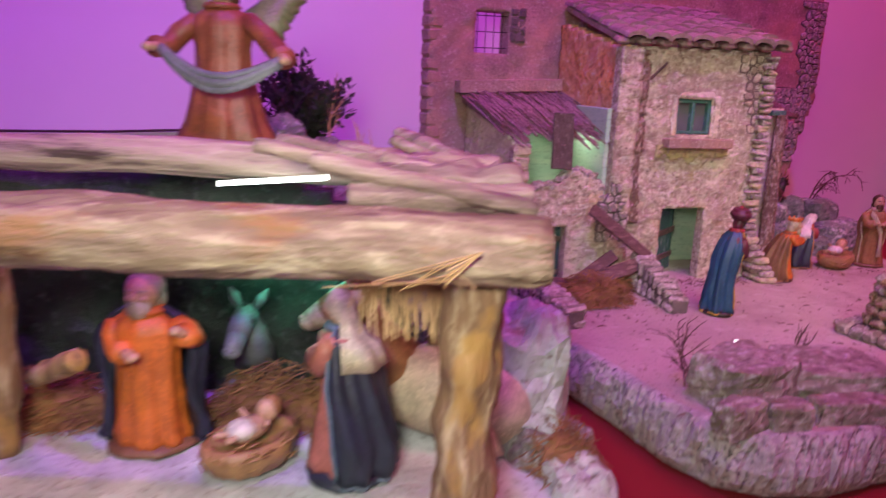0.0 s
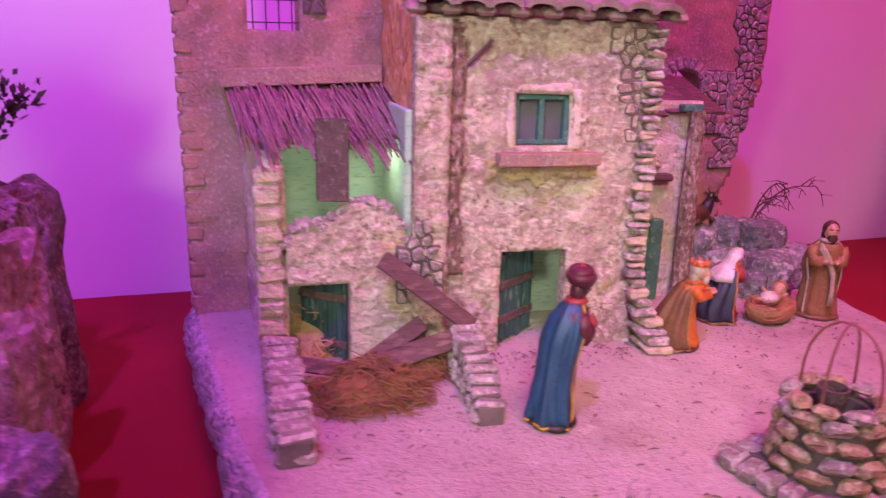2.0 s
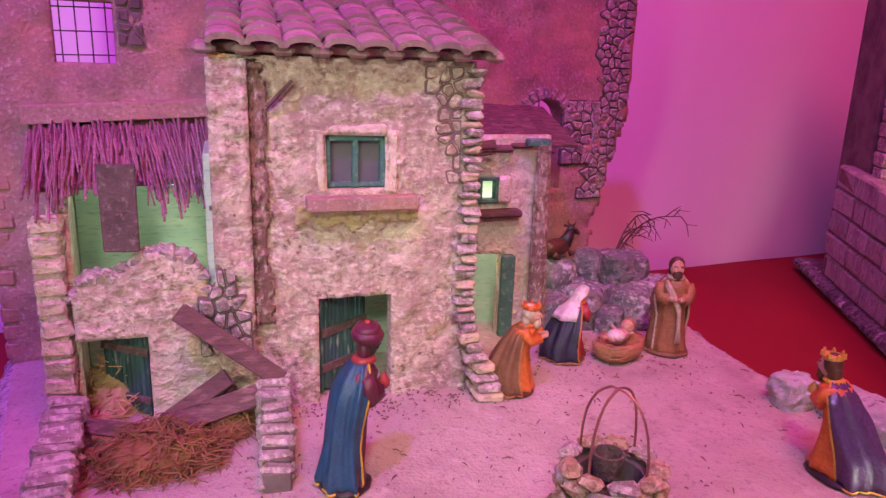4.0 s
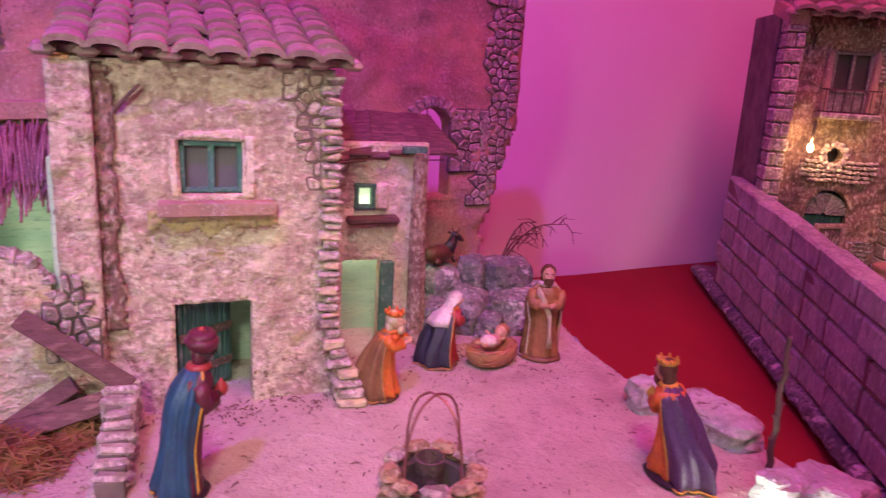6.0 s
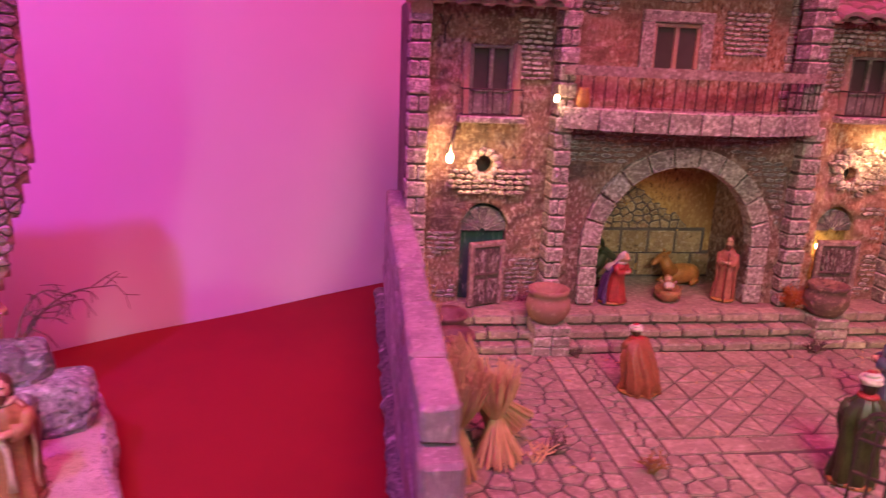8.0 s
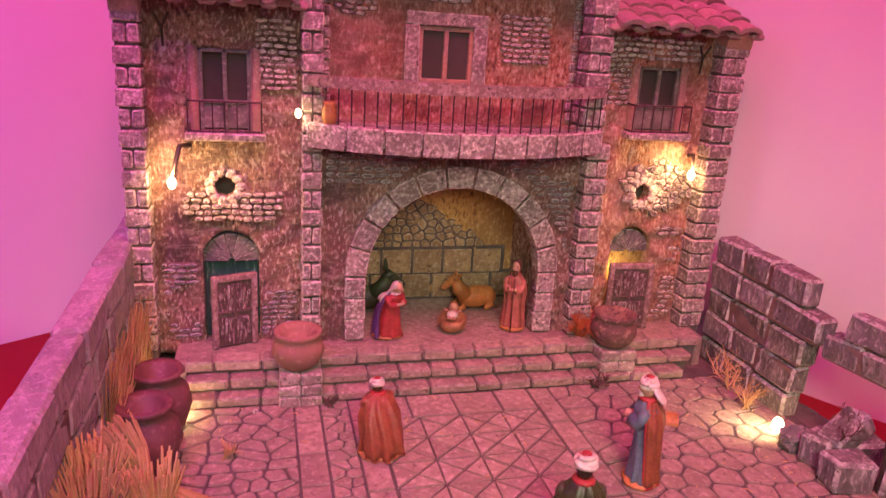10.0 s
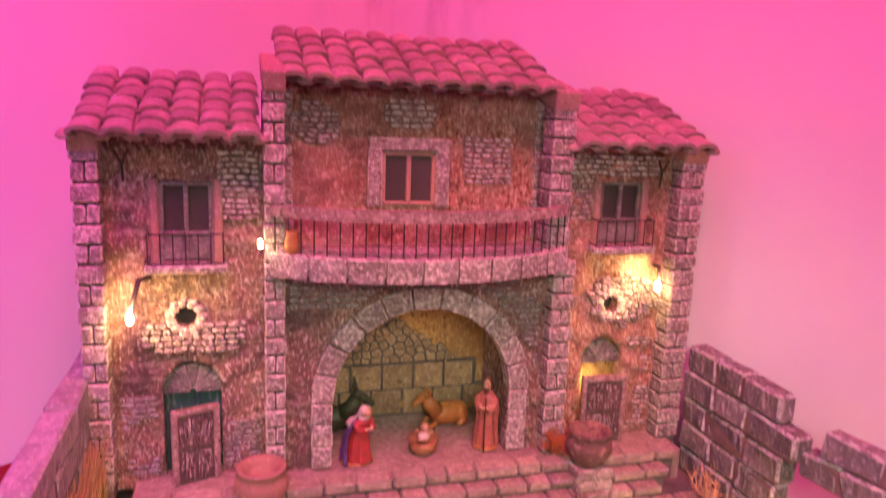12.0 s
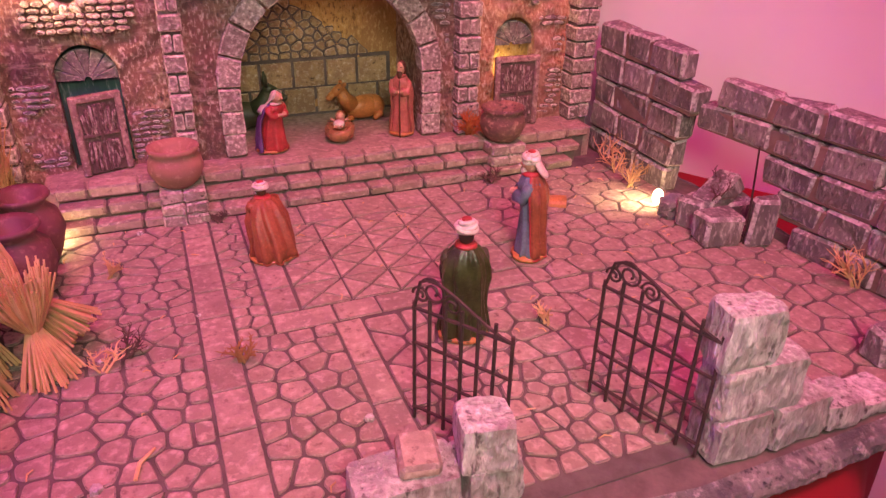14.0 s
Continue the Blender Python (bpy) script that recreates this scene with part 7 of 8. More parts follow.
figurine(D2, 0.995, 0.974, Z2, 200, 0.064, ("rust", "rust", "hair", "white", "rust", "ochre", "red"), "kneeling king figurine in a rust cloak and red turban", kneel=True, turban=True, crown=True, lean=0.16, tail=0.35, wide=1.16, hd=1.02, nape=False, cap=0.8)
figurine(D2, 1.094, 0.822, Z2, 165, 0.087, ("olive", "green", "darkskin", "white", "olive", "ochre", "red"), "king figurine in an olive green cloak and white turban", turban=True, crown=True, gift=True, hd=1.12, wide=0.95, nape=False, cap=0.8)
figurine(D2, 1.187, 0.904, Z2, 235, 0.090, ("teal", "rust", "skin", "white", "red", "ochre", "red"), "king figurine in a red cloak and white headcloth", turban=True, crown=True, hd=1.08, lean=0.06, open_=0.1, nape=False, drape=True, cap=0.75, wide=0.92)
figurine(D2, 1.026, 1.128, PLAT, 40, 0.062, ("red", "purple", "skin", "white", "purple", "ochre", "white"), "kneeling woman figurine in red with a violet cloak", kneel=True, veil=True, lean=0.18, wide=1.1, hd=1.3, fall=0.6, open_=-0.2)
figurine(D2, 1.157, 1.130, PLAT, -40, 0.077, ("rose", "rose", "skin", "hair", "rose", "ochre", "rose"), "bearded man figurine in a rose robe with a staff", staff=True, hd=1.25, wide=0.82)
crib(D2, 1.094, 1.136, PLAT, 250, 0.036, "small crib figurine with a baby in the vault")
beast(D2, 1.130, 1.190, PLAT, 10, 0.050, "ginger", "hair", "ochre ox figurine lying in the vault", ear=0.86)
beast(D2, 1.012, 1.195, PLAT, 170, 0.056, "olive", "black", "dark donkey figurine lying in the vault")


def pot(place, x, y, z, prof, label, group, material=CLAY):
    return thing("clay_pot", place @ pose(x, y, z), label, "pot", group, "", Geo().lathe((0, 0, 0), prof, 24), material, True)


BOWL = [(q * 0.90, z * 0.94) for q, z in [(0.013, 0), (0.020, 0.006), (0.0255, 0.017), (0.024, 0.026), (0.0195, 0.030), (0.0225, 0.033), (0.0235, 0.037), (0.021, 0.0378), (0.0155, 0.032), (0.014, 0.024)]]
VASE = [(0.013, 0), (0.019, 0.012), (0.0245, 0.030), (0.022, 0.043), (0.015, 0.050), (0.0155, 0.053), (0.0195, 0.057), (0.0185, 0.060), (0.013, 0.057), (0.0115, 0.048)]
for x, y in ((0.937, 1.068), (1.247, 1.078)):
    th = thing("pedestal", D2 @ pose(x, y, 0), "small block pedestal at the steps", "pedestal", "pedestals")
    for k in range(3):
        for s in (-1, 1):
            part("block", Geo().box((0, 0, 0), (0.0185, 0.036, 0.0105), 0.0016, 0.0006), STONE, th, m=pose(s * 0.0095, 0, G2 + 0.0065 + k * 0.011))
pot(D2, 0.935, 1.068, 0.0515, BOWL, "wide clay pot on a block pedestal", "clay pots")
pot(D2, 1.246, 1.078, 0.0515, BOWL, "wide dark clay pot on a block pedestal", "clay pots", CLAY_BROWN)
pot(D2, 0.826, 1.018, Z2, VASE, "tall dark clay jar by the block wall", "clay jars", CLAY_DARK)
pot(D2, 0.824, 0.966, Z2, VASE, "tall dark clay jar by the block wall", "clay jars", CLAY_DARK)
twig_bush(D2, 1.2215, 1.101, PLAT, 0.034, 21, "dense dry rust-orange plant beside a clay pot", 16, RUSTPLANT, 1.5)
twig_bush(D2, 1.345, 0.992, Z2, 0.032, 22, "dry straw tuft by the broken wall", 5, STRAW, 1.2)
twig_bush(D2, 1.356, 1.030, Z2, 0.046, 31, "sprawling dry stalks by the broken wall", 5, STRAW, 1.7)
twig_bush(D2, 0.962, 1.046, Z2, 0.014, 32, "dark twig litter at the foot of the steps", 5, TWIG, 2.6)
twig_bush(D2, 1.222, 1.046, Z2, 0.020, 33, "dark twig litter at the foot of the steps", 6, TWIG, 2.4)
twig_bush(D2, 0.872, 0.862, Z2, 0.022, 34, "orange straw wisps by the sheaves", 3, STRAW, 2.0)
twig_bush(D2, 0.953, 0.841, Z2, 0.020, 23, "small dry grass tuft in the paving", 5, MOSSHAY, 1.2)
twig_bush(D2, 1.152, 0.812, Z2, 0.018, 24, "small dry straw tuft in the paving", 3, STRAW, 1.0)
twig_bush(D2, 0.875, 0.978, Z2, 0.020, 25, "small orange straw tuft in the paving", 4, STRAW, 1.2)
twig_bush(D2, 1.395, 0.775, Z2, 0.040, 26, "dry straw tuft by the broken wall", 5, STRAW, 0.9)
twig_bush(D2, 0.888, 0.870, Z2, 0.026, 27, "bare twig lying by the straw sheaves", 3, TWIG, 1.6)
twig_bush(D2, 1.358, 0.895, Z2 + 0.02, 0.035, 28, "dry twig tuft on the rubble", 4, TWIG, 1.2)


g = Geo()
r = random.Random(44)
for i in range(150):
    x, y, s_, a = r.uniform(0.80, 1.36), r.uniform(0.70, 1.05), r.uniform(0.0012, 0.0045), r.uniform(0, 6.28)
    if r.random() < 0.3 or y > 0.98 or x > 1.28:
        g.tube([(x, y, Z2 + 0.0008), (x + s_ * math.cos(a), y + s_ * math.sin(a), Z2 + 0.0016), (x + 1.9 * s_ * math.cos(a + 0.3), y + 1.9 * s_ * math.sin(a + 0.3), Z2 + 0.0009)], [0.0004, 0.0006, 0.0003], 3)
thing("straw_litter", D2, "bits of straw strewn on the paving", "litter", "", "stuff", g, STRAW)


def sheaf(at, way, ln, seed, label):
    """A straw bundle tied at its waist, standing along way."""
    r = random.Random(seed)
    g = Geo()
    for i in range(120):
        a, q = r.uniform(0, 2 * math.pi), math.sqrt(r.random())
        top, bot, mid = 0.30 * q * ln, 0.26 * q * ln, 0.055 * q * ln
        l1, l0 = r.uniform(0.40, 0.56), r.uniform(0.42, 0.48)
        b = a + r.uniform(-0.3, 0.3)
        g.tube([(bot * math.cos(b), bot * math.sin(b), -l0 * ln), (mid * math.cos(a), mid * math.sin(a), 0), (0.7 * top * math.cos(a), 0.7 * top * math.sin(a), 0.24 * ln), (top * math.cos(a), top * math.sin(a), l1 * ln)], [0.0008, 0.0010, 0.0009, 0.0006], 4)
    for dz in (-0.0012, 0, 0.0012):
        g.tube([(0.056 * ln * math.cos(k * 0.7), 0.056 * ln * math.sin(k * 0.7), dz + 0.0002 * k) for k in range(10)], 0.0007, 5)
    m = Matrix.Translation(at) @ Vector(way).to_track_quat("Z", "Y").to_matrix().to_4x4()
    return thing("straw_sheaf", D2 @ m, label, "sheaf", "straw sheaves", "stuff", g, STRAW)


sheaf((0.811, 0.852, Z2 + 0.036), (0.05, 0.02, 1), 0.076, 1, "tied sheaf of dry straw standing on the paving")
sheaf((0.842, 0.868, Z2 + 0.034), (-0.10, 0.05, 1), 0.072, 2, "tied sheaf of dry straw standing on the paving")
sheaf((0.835, 0.896, Z2 + 0.040), (-0.70, 0.26, 0.75), 0.084, 3, "tied sheaf of dry straw leaning askew over the paving")
sheaf((0.806, 0.884, Z2 + 0.038), (-0.02, 0.1, 1), 0.080, 4, "tied sheaf of dry straw leaning on the wall")
g = Geo()
r = random.Random(9)
for i in range(260):
    y = r.uniform(0.96, 1.105)
    h = r.uniform(0.05, 0.095)
    x = 0.797 + r.uniform(0, 0.010)
    g.tube([(x, y, Z2), (x + r.uniform(-0.002, 0.003), y + r.uniform(-0.008, 0.008), Z2 + h * 0.6), (x + r.uniform(-0.001, 0.010), y + r.uniform(-0.018, 0.018), Z2 + h)], [0.0007, 0.0006, 0.0004], 3)
thing("dry_reeds", D2, "tall dry reeds standing against the block wall", "reeds", "", "stuff", g, STRAW)
for x, y, z, sx, sy, sz, ang, tl in ((1.347, 0.872, 0, 0.034, 0.026, 0.026, -8, 0), (1.352, 0.904, 0, 0.030, 0.026, 0.026, 20, 0), (1.3765, 0.855, 0, 0.023, 0.013, 0.043, -22, 0), (1.374, 0.901, 0.020, 0.042, 0.022, 0.021, 10, -34), (1.386, 0.898, 0, 0.026, 0.024, 0.024, -12, 0), (1.336, 0.703, 0, 0.022, 0.018, 0.026, 0, 0)):
    g = Geo().box((0, 0, sz / 2), (sx, sy, sz), 0.003, 0.0016)
    thing("fallen_block", D2 @ pose(x, y, Z2 - 0.001 + z, 0, tl, ang), "fallen grey stone block on the paving", "block", "fallen blocks", "", g, STONE_GREY)
rock(D2, 1.345, 0.925, Z2 - 0.002, (0.026, 0.02, 0.022), 0, 77, ROCK, "fallen blocks", "small rubble stone by the broken wall")

# chips, a broken tile, a rod, a pot on the balcony
r = random.Random(51)
for x, y, k in ((0.871, 0.763, 1.3), (1.012, 0.764, 1.2), (0.898, 1.046, 1.0), (0.932, 0.904, 0.7), (0.871, 0.873, 0.7)):
    g = Geo().slab([(0.0030 * k * math.cos(a) * r.uniform(0.6, 1.2), 0.0024 * k * math.sin(a) * r.uniform(0.6, 1.2)) for a in [2 * math.pi * j / 6 for j in range(6)]], 0, 0.0022 * k, 0.0006, 0.0004)
    thing("plaster_chip", D2 @ pose(x, y, Z2 - 0.0002, 0, 0, 40 * k), "small pale plaster chip lying on the paving", "chip", "plaster chips", "", g, STONE_PALE)
g = Geo().tube([(0, 0, 0.0012), (0.010, 0.004, 0.0020), (0.022, 0.003, 0.0014)], [0.0011, 0.0012, 0.0007], 6)
thing("wood_splinter", D2 @ pose(0.889, 0.762, Z2, 0, 0, 55), "pale wood splinter lying on the paving", "splinter", "", "", g, STRAW)
thing("broken_tile", D2 @ pose(1.266, 0.979, Z2, 0, 0, 62), "broken ochre roof tile lying on the paving", "tile", "", "", Geo().loft([[(0.011 * math.cos(math.pi * (1 - i / 8)) * q, y, 0.007 * math.sin(math.pi * i / 8) * q) for i in range(9)] + [(0.008 * math.cos(math.pi * i / 8) * q, y, 0.0048 * math.sin(math.pi * i / 8) * q) for i in range(9)] for y, q in ((0, 1.0), (0.018, 0.86))]), P["ochre"])
thing("iron_rod", D2, "thin dark rod standing against the fallen blocks", "rod", "", "", Geo().tube([(1.366, 0.858, Z2), (1.365, 0.860, 0.062), (1.362, 0.862, 0.106)], [0.0010, 0.0010, 0.0008], 6), IRON)
thing("clay_pot", D2 @ pose(0.9625, 1.096, 0.2606), "small orange pot on the balcony floor", "pot", "clay pots", "", Geo().lathe((0, 0, 0), [(0.0042, 0), (0.0066, 0.007), (0.0062, 0.014), (0.0046, 0.018), (0.0056, 0.021), (0.0040, 0.021), (0.0032, 0.012)], 14), P["ochre"], True)
g = Geo().tube([(-1.30 + 0.115 * k, -0.0035, 0.160 + 0.003 * math.sin(k * 1.3)) for k in range(11)], 0.0016, 6)
thing("cable", RW, "thin black cable run along the wall", "cable", "", "", g, IRON)

# ---- bulbs ----
WARM, COOL, GREENL = glow("warm bulb", (1.0, 0.66, 0.28), 30), glow("white led", (0.9, 1.0, 0.95), 9), glow("green led", (0.1, 1.0, 0.55), 9)


def bulb(place, x, y, z, r, power, colour, material, label, bracket=None, aim=None):
    th = thing("small_lamp", place, label, "lamp", "small lamps")
    part("bulb", Geo().ball((x, y, z), (r, r, r * 1.5), 10, 7), material, th, "glowing bulb", smooth=True)
    if bracket:
        part("bracket", Geo().tube([bracket, ((bracket[0] + x) / 2, (bracket[1] + y) / 2 - 0.004, max(bracket[2], z) + 0.003), (x, y, z + r)], [0.0022, 0.002, 0.0018], 6), IRON, th, "dark bent bracket")
    p = place @ Vector((x, y - r * 1.8, z))
    if bracket:
        p = place @ Vector((x, y - 0.004, z + 2.2 * r))
        spot_lamp("bulb_light", p, place @ Vector((x * 0.94 + 1.088 * 0.06, 1.14, z - 0.012)), power, colour, 165, r)
    elif aim:
        p = place @ Vector((x, y, z + 2 * r))
        spot_lamp("led_light", p, place @ Vector(aim), power, colour, 115, 0.012)
    else:
        point_lamp("bulb_light", p, power, colour, r)


bulb(D2, 0.834, 1.098, 0.210, 0.0034, 0.48, (1.0, 0.60, 0.24), WARM, "lit warm bulb on a bracket of the house front", (0.846, 1.132, 0.236))
bulb(D2, 1.325, 1.108, 0.220, 0.0034, 0.42, (1.0, 0.60, 0.24), WARM, "lit warm bulb on a bracket of the house front", (1.334, 1.132, 0.236))
bulb(D2, 0.937, 1.100, 0.270, 0.0026, 0.012, (1.0, 0.75, 0.45), WARM, "lit warm bulb at the balcony end")
bulb(D2, 1.345, 0.948, Z2 + 0.008, 0.005, 0.40, (1.0, 0.75, 0.40), WARM, "lit warm lamp lying on the paving", aim=(1.305, 0.985, 0.0))
bulb(D2, 1.088, 1.154, 0.214, 0.003, 0.07, (1.0, 0.80, 0.50), WARM, "lit warm bulb behind the crown of the arch")
bulb(D2, 1.270, 1.139, 0.112, 0.0024, 0.010, (1.0, 0.80, 0.38), WARM, "lit warm bulb inside the far doorway")
bulb(D2, 0.834, 1.052, Z2 + 0.010, 0.003, 0.06, (1.0, 0.70, 0.35), WARM, "lit warm lamp behind the jars")
bulb(D1, -0.163, -0.166, Z1 + 0.007, 0.0026, 0.030, (0.95, 1.0, 0.86), COOL, "lit white lamp behind the flat rocks")
bulb(D1, 0.174, -0.190, Z1 + 0.009, 0.003, 0.13, (0.95, 1.0, 0.86), COOL, "lit white lamp beside the edge rocks")
bulb(D1, -0.205, 0.072, 0.188, 0.003, 0.07, (0.85, 1.0, 0.85), GREENL, "lit greenish lamp inside the annex")
bulb(D1, -0.09, 0.085, 0.16, 0.003, 0.04, (0.75, 1.0, 0.8), GREENL, "lit greenish lamp inside the tall house")
bulb(D1, 0.034, 0.142, 0.14, 0.003, 0.10, (0.9, 1.0, 0.92), COOL, "lit white lamp inside the lean-to")


# ---- log stable ----
board("stable_base", D0, [(-0.52, -0.06), (-0.2, -0.055), (0.02, -0.045), (0.045, 0.02), (0.046, 0.09), (0.020, 0.17), (-0.03, 0.24), (-0.08, 0.30), (-0.16, 0.39), (-0.52, 0.40)], 0.0, 0.03, "whitewashed diorama base of the log stable", SNOW, ROCK_MOSS)
Z0 = 0.030


def log(parent, name, p0, p1, r, seed, material=LOG, n=10, k=16, label=""):
    g = Geo()
    p0, p1 = Vector(p0), Vector(p1)
    rings = []
    d = (p1 - p0).normalized()
    side = d.cross(Vector((0, 0, 1)))
    side = (side if side.length > 0.1 else Vector((1, 0, 0))).normalized()
    up = side.cross(d)
    for i in range(k + 1):
        t = i / k
        c = p0 + (p1 - p0) * t + 0.35 * r * (side * nz(t * 5, seed) + up * nz(t * 5, seed + 9))
        q = r * (0.9 if i in (0, k) else 1.0)
        rings.append([c + q * (1 + 0.22 * nz(math.cos(a) * 1.5, math.sin(a) * 1.5 + t * 7, seed) + 0.13 * nz(math.cos(a) * 5, math.sin(a) * 5 + seed, t * 9) + 0.06 * nz(a * 4, t * 60, seed)) * (math.cos(a) * side + math.sin(a) * up) for a in [2 * math.pi * j / n for j in range(n)]])
    g.loft(rings)
    return part(name, g, material, parent, label, None, True)


def stable():
    st = thing("log_stable", D0, "rustic stable of bare logs with a sloping log roof", "stable")
    log(st, "front_beam", (-0.56, 0.006, 0.171), (0.008, 0.006, 0.170), 0.0142, 1, BEAM, 22, 90, "thick pale front beam")
    log(st, "front_post", (-0.021, 0.018, Z0), (-0.019, 0.016, 0.160), 0.0128, 2, LOG_UP, 20, 40, "rough bark post")
    log(st, "rear_post", (-0.03, 0.135, Z0), (-0.03, 0.130, 0.19), 0.010, 3, LOG_UP)
    log(st, "brace", (-0.262, 0.085, Z0), (-0.246, 0.070, 0.168), 0.0095, 4, LOG_UP)
    log(st, "brace", (-0.24, 0.085, 0.075), (-0.205, 0.062, 0.095), 0.006, 14, LOG_UP)
    log(st, "rear_post", (-0.50, 0.02, Z0), (-0.50, 0.02, 0.17), 0.011, 5, LOG_UP)
    r = random.Random(3)
    for i, (v, z, u0, u1, q) in enumerate(((0.026, 0.186, -0.070, 0.002, 0.0070), (0.038, 0.190, -0.066, -0.002, 0.0085), (0.053, 0.191, -0.062, -0.004, 0.0080), (0.070, 0.192, -0.064, -0.012, 0.0080), (0.086, 0.190, -0.058, -0.014, 0.0080), (0.102, 0.189, -0.060, -0.020, 0.0085), (0.121, 0.1865, -0.56, -0.030, 0.0100), (0.139, 0.185, -0.54, -0.045, 0.0090))):
        log(st, "roof_log", (u0, v + r.uniform(-0.004, 0.004), z - 0.001), (u1 + r.uniform(-0.006, 0.006), v, z), q, 20 + i, LOG, 16, 60)
    log(st, "cross_log", (-0.024, 0.024, 0.181), (-0.035, 0.14, 0.184), 0.006, 33, LOG)
    log(st, "cross_log", (-0.30, 0.024, 0.181), (-0.31, 0.14, 0.184), 0.006, 34, LOG)
    for i in range(9):
        t = i / 8
        log(st, "roof_stick", (0.004 - 0.012 * t, 0.018 + 0.030 * t, 0.184 + 0.006 * t), (-0.085 - 0.03 * math.sin(i * 2.1), 0.026 + 0.105 * t, 0.199 + 0.004 * math.sin(i * 1.7)), 0.0036 + 0.0012 * math.sin(i * 3.3), 50 + i, LOG, 9, 26)
    # rock wall closing the back of the stable, the shade inside put into its colour
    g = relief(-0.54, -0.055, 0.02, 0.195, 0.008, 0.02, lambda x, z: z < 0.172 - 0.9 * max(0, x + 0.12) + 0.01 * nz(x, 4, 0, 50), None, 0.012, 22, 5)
    part("rear_rock_wall", g, ROCK_SHADE, st, "rock wall coloured dark for the shade inside the stable", pose(0, 0.165, 0), True)
    g = Geo()
    r = random.Random(8)
    for i in range(170):
        x = -0.044 + r.uniform(-0.022, 0.022)
        g.tube([(x, 0.032 + r.uniform(-0.004, 0.006), 0.166), (x + r.uniform(-0.006, 0.006), 0.034, 0.164 - r.uniform(0.012, 0.042))], [0.0005, 0.0004], 3)
    for i in range(120):
        x, y = -0.262 + r.uniform(-0.05, 0.03), 0.05 + r.uniform(-0.02, 0.03)
        g.tube([(x, y, 0.168), (x + r.uniform(-0.012, 0.006), y - 0.004, 0.160 - r.uniform(0.012, 0.034))], [0.0008, 0.0006], 3)
    for i in range(14):
        t = r.random()
        g.tube([(-0.075 + 0.06 * t, -0.011, 0.160 + r.uniform(-0.002, 0.002)), (-0.03, -0.013, 0.166 + r.uniform(-0.004, 0.006)), (-0.018, -0.012, 0.174)], [0.0003, 0.0003, 0.0002], 3)
    tagged(part("straw_fringe", g, STRAW, st, "straw hanging from the beam"), kind="stuff")


stable()
I0 = D0.inverted()


def in0(x, y):
    q = I0 @ Vector((x, y, 0))
    return q.x, q.y


figurine(D0, *in0(0.006, 0.246), Z0, -4, 0.100, ("orange", "navy", "skin", "beardgrey", "navy", "brown", "orange"), "tall bearded man figurine in an orange robe with a dark cloak", wide=1.25, hd=1.3, grip=((0.03, -0.19, 0.60), (0.20, -0.15, 0.74)), open_=0.30, capew=1.24)
figurine(D0, *in0(0.1175, 0.250), Z0, 250, 0.106, ("rose", "navy", "skin", "cream", "teal", "navy", "teal"), "kneeling woman figurine in a dark cloak and cream veil", kneel=True, veil=True, lean=0.07, tail=0.25, wide=0.90, hd=1.15, fall=0.58, open_=0.12)
crib(D0, *in0(0.068, 0.240), Z0, 235, 0.049, "crib figurine with a baby on whitewashed ground")
beast(D0, *in0(0.150, 0.302), Z0, -14, 0.108, "cream", "tan", "cream ox figurine lying behind the woman", True)
beast(D0, *in0(0.030, 0.336), Z0, 84, 0.080, "grey", "black", "grey donkey figurine at the back of the stable", ear=0.93)


def angel():
    g = figure_geo(0.098, None, cape=False, grip=((-0.25, -0.22, 0.55), (0.42, -0.22, 0.50)), beard=False)
    g.move(Matrix.Diagonal((1.18, 1.2, 1, 1)))
    for k_, (x_, y_, z_) in enumerate(g.v):
        w_ = 1 + 0.45 * max(0, 1 - z_ / 0.045)
        g.v[k_] = (x_ * w_, y_ * w_, z_)
    g.cur = 7
    for s in (-1, 1):
        for f in range(7):
            t = f / 6
            p0 = Vector((s * 0.006, 0.013, 0.066 + 0.004 * t))
            tip = Vector((s * (0.026 + 0.018 * t), 0.017 + 0.002 * f, 0.060 + 0.036 * t))
            mid = (p0 + tip) / 2 + Vector((s * 0.008, 0.002, 0.006))
            g.tube([p0, mid, tip], [0.0040, 0.0062, 0.0026], 7)
    g.cur = 4
    pts = [(-0.024 + 0.068 * k / 16, -0.022 - 0.006 * math.sin(math.pi * k / 16), 0.053 - 0.005 * k / 16 - 0.014 * math.sin(math.pi * k / 16)) for k in range(17)]
    for dz, q in ((0.0035, 0.0022), (0.0, 0.0028), (-0.0035, 0.0022)):
        g.tube([(x, y, z + dz * math.sin(math.pi * (0.1 + 0.8 * k / 16))) for k, (x, y, z) in enumerate(pts)], q, 7)
    thing("nativity_figurine", D0 @ pose(*in0(0.026, 0.300), 0.189, 0, 0, -12), "winged angel figurine in a rose robe holding a grey sash", "figurine", "nativity figurines", "", g, [P[c] for c in ("rust", "rust", "skin", "hair", "grey", "brown", "rust", "moss")], True)


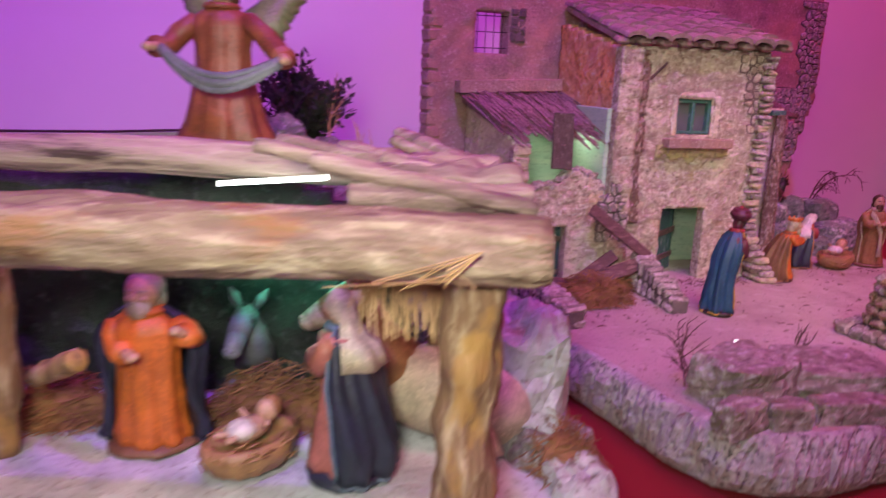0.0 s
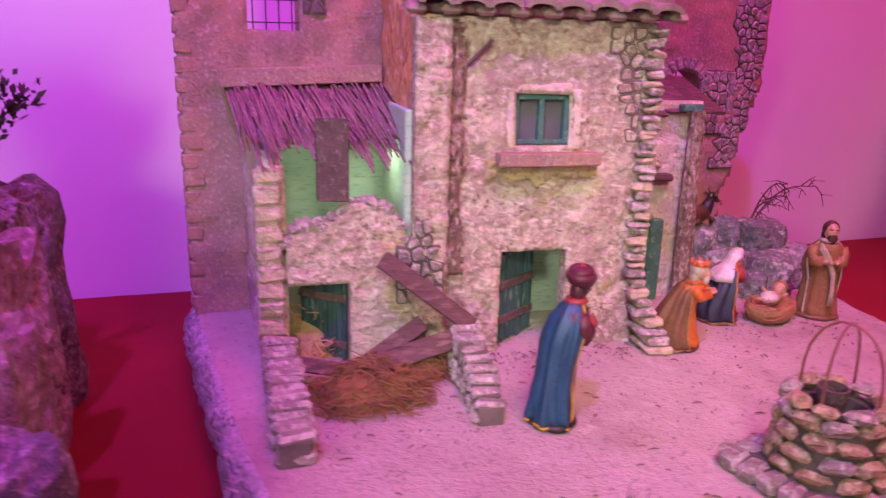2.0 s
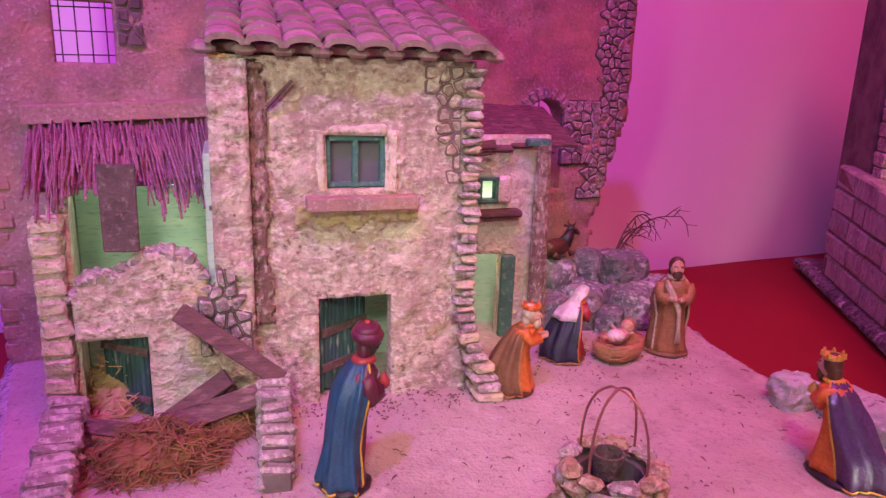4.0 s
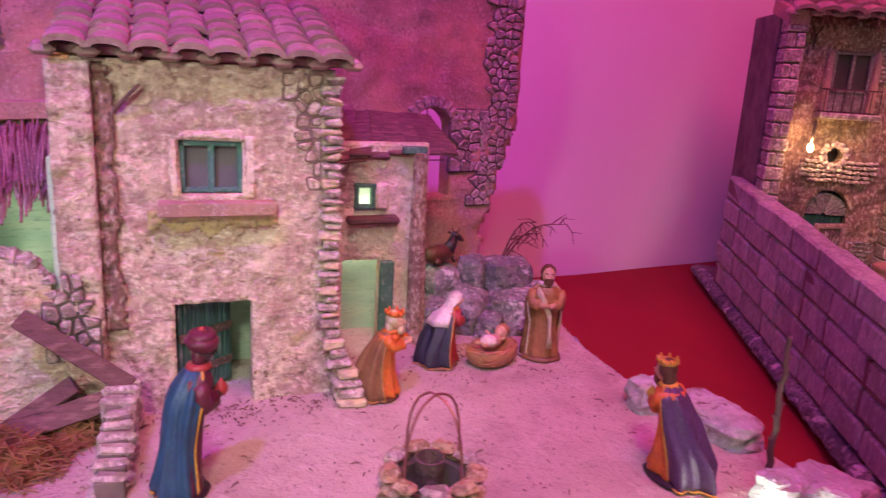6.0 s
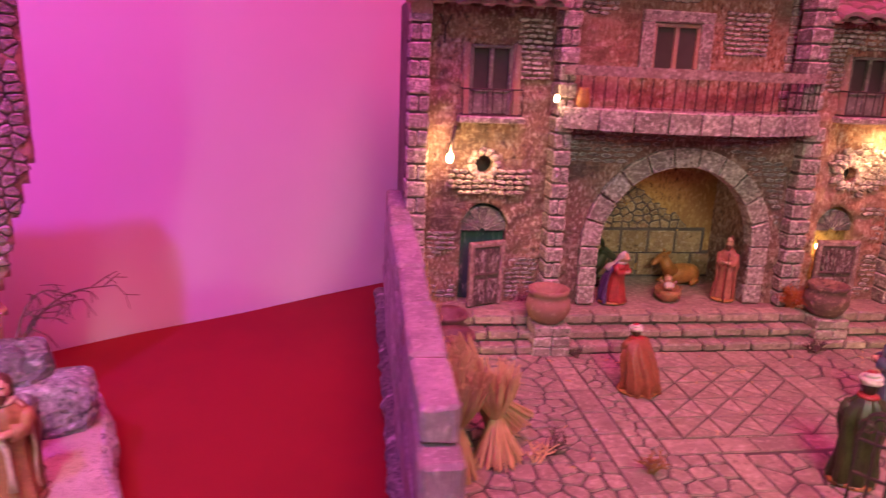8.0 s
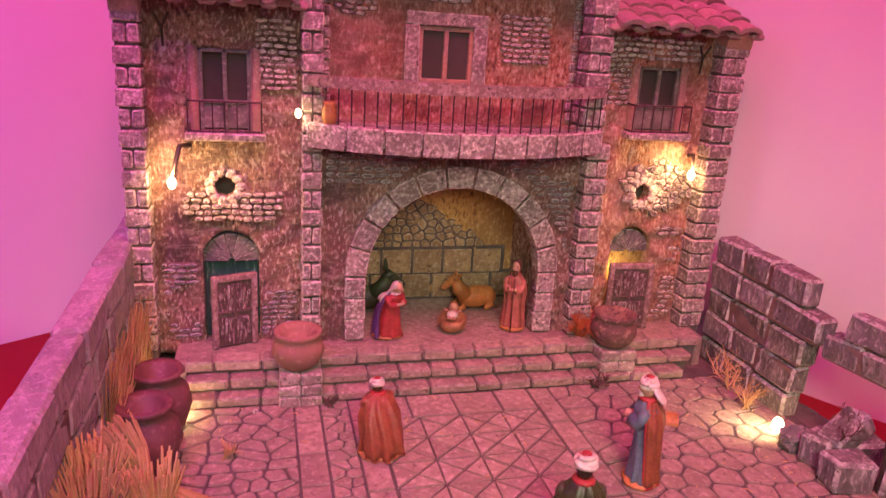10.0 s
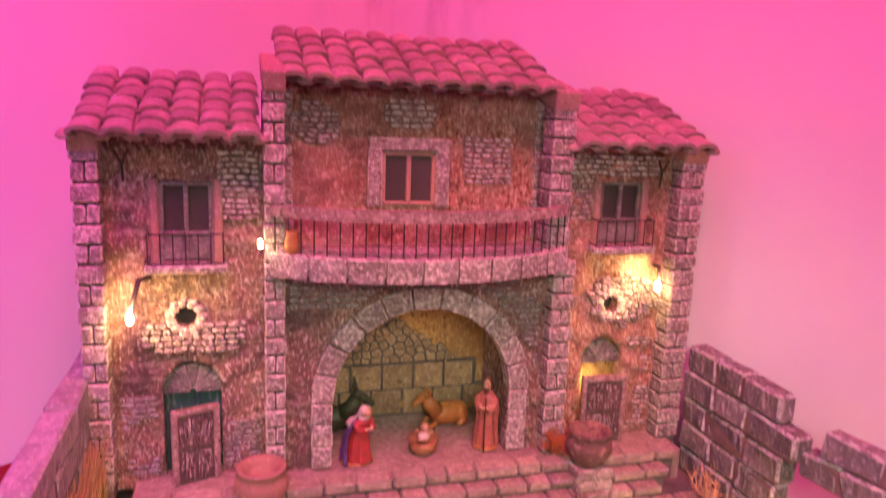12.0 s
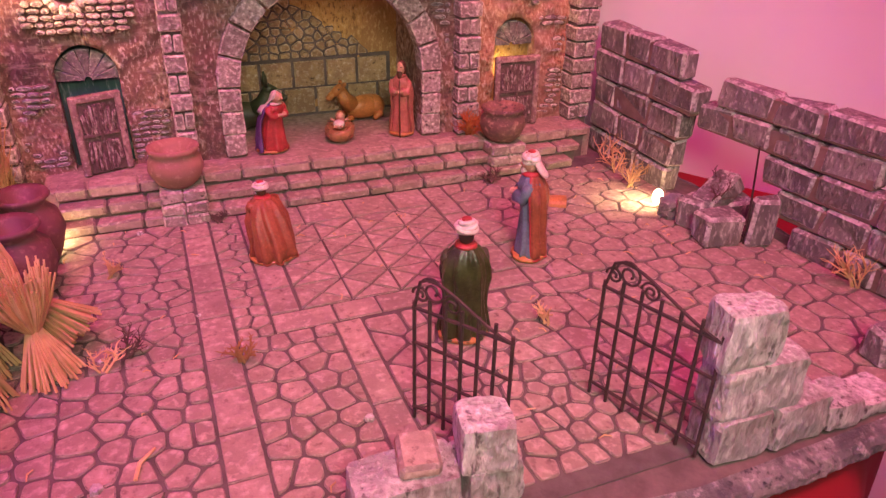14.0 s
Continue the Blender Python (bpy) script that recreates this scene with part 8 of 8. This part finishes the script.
angel()
hay_heap(D0, *in0(0.060, 0.292), Z0, 0.05, 0.022, 0.036, 900, 14, "brown hay behind the crib")
hay_heap(D0, *in0(-0.060, 0.255), Z0, 0.034, 0.020, 0.036, 700, 15, "brown moss hay by the stable post")
for i, (x, y, z, sx, sy, sz, ang, m_) in enumerate(((0.203, 0.318, 0.0, 0.046, 0.060, 0.112, 8, ROCK_PALE), (0.239, 0.262, 0.0, 0.034, 0.040, 0.046, 20, ROCK_PALE), (0.214, 0.300, 0.0, 0.050, 0.050, 0.050, 50, ROCK_MOSS), (0.134, 0.392, 0.0, 0.058, 0.050, 0.092, 30, ROCK), (0.096, 0.430, 0.0, 0.044, 0.050, 0.124, 10, ROCK_BROWN), (0.044, 0.470, 0.0, 0.070, 0.070, 0.165, 15, ROCK_BROWN), (-0.010, 0.490, 0.0, 0.080, 0.070, 0.185, 50, ROCK_MOSS), (0.060, 0.420, 0.0, 0.060, 0.050, 0.130, 5, ROCK_BROWN), (-0.10, 0.47, 0.0, 0.14, 0.12, 0.165, 25, ROCK_MOSS), (-0.20, 0.43, 0.0, 0.16, 0.14, 0.15, 65, ROCK_MOSS), (0.024, 0.372, 0.15, 0.034, 0.03, 0.054, 75, ROCK))):
    rock(Matrix(), x, y, z, (sx, sy, sz), ang, 5.3 * i + 3, m_, "rocks round the stable", "mossy painted rock flanking the log stable", 0, 0.24)
hay_heap(Matrix(), 0.228, 0.285, 0.03, 0.022, 0.022, 0.03, 260, 31, "dry brown moss on the stable rocks")
hay_heap(Matrix(), 0.085, 0.405, 0.06, 0.03, 0.025, 0.05, 300, 32, "dry brown moss on the stable rocks")


def leafy_bush(place, x, y, z, h, seed, label):
    r = random.Random(seed)
    th = thing("small_tree", place @ pose(x, y, z), label, "tree")
    g, lf = Geo(), Geo()
    for i in range(30):
        a, el = r.uniform(0, 2 * math.pi), r.uniform(0.62, 1.5)
        d = Vector((math.cos(a) * math.cos(el), math.sin(a) * math.cos(el), math.sin(el)))
        ln = h * r.uniform(0.7, 1.05)
        pts = [Vector((0, 0, 0)), d * ln * 0.5 + Vector((0, 0, h * 0.05)), d * ln]
        g.tube(pts, [0.0016, 0.0011, 0.0006], 5)
        for k in range(120):
            t = r.uniform(0.15, 1.05)
            p = d * ln * t + Vector((r.uniform(-1, 1), r.uniform(-1, 1), r.uniform(-1, 1))) * 0.006
            e = (d * 0.6 + Vector((r.uniform(-1, 1), r.uniform(-1, 1), r.uniform(-0.4, 1)))).normalized() * r.uniform(0.005, 0.011)
            s = e.cross(Vector((r.uniform(-1, 1), r.uniform(-1, 1), r.uniform(-1, 1)))).normalized() * 0.0019
            lf.add([p, p + e * 0.5 + s, p + e, p + e * 0.5 - s], [(0, 1, 2, 3)])
    part("trunk", g, TWIG, th, "thin bare stems")
    tagged(part("crown", lf, LEAF, th, "dark narrow foliage"), kind="stuff")


leafy_bush(Matrix(), -0.034, 0.535, 0.165, 0.074, 2, "small dark leafy tree behind the stable")
twig_bush(Matrix(), 0.010, 0.50, 0.165, 0.07, 41, "orange dry stem beside the small tree", 1, STRAW, 0.3)
twig_bush(Matrix(), 0.068, 0.44, 0.145, 0.06, 42, "orange dry stem beside the stable rocks", 1, STRAW, 0.3)
rock(Matrix(), -0.022, 0.535, 0.0, (0.10, 0.10, 0.172), 15, 99, ROCK_MOSS, "rocks round the stable", "mossy painted rock under the small tree")


def led_strip(place, p0, p1, r, power, colour, material, label):
    g = Geo().tube([p0, ((p0[0] + p1[0]) / 2, (p0[1] + p1[1]) / 2, (p0[2] + p1[2]) / 2), p1], r, 6)
    thing("led_strip", place, label, "lamp", "led strips", "", g, material)
    q = place @ ((Vector(p0) + Vector(p1)) / 2 + Vector((0, -0.006, -0.012)))
    point_lamp("led_light", q, power, colour, 0.006)


led_strip(D0, (-0.142, 0.086, 0.179), (-0.088, 0.078, 0.185), 0.0013, 0.07, (0.85, 1.0, 1.0), COOL, "lit white led strip under the roof logs")
led_strip(D0, (-0.15, 0.150, 0.120), (-0.13, 0.150, 0.122), 0.0018, 0.02, (0.1, 1.0, 0.6), GREENL, "lit green led strip behind the roof logs")
led_strip(D0, (-0.105, 0.154, 0.125), (-0.090, 0.154, 0.126), 0.0018, 0.02, (0.1, 1.0, 0.7), GREENL, "lit green led strip on the rear rock")
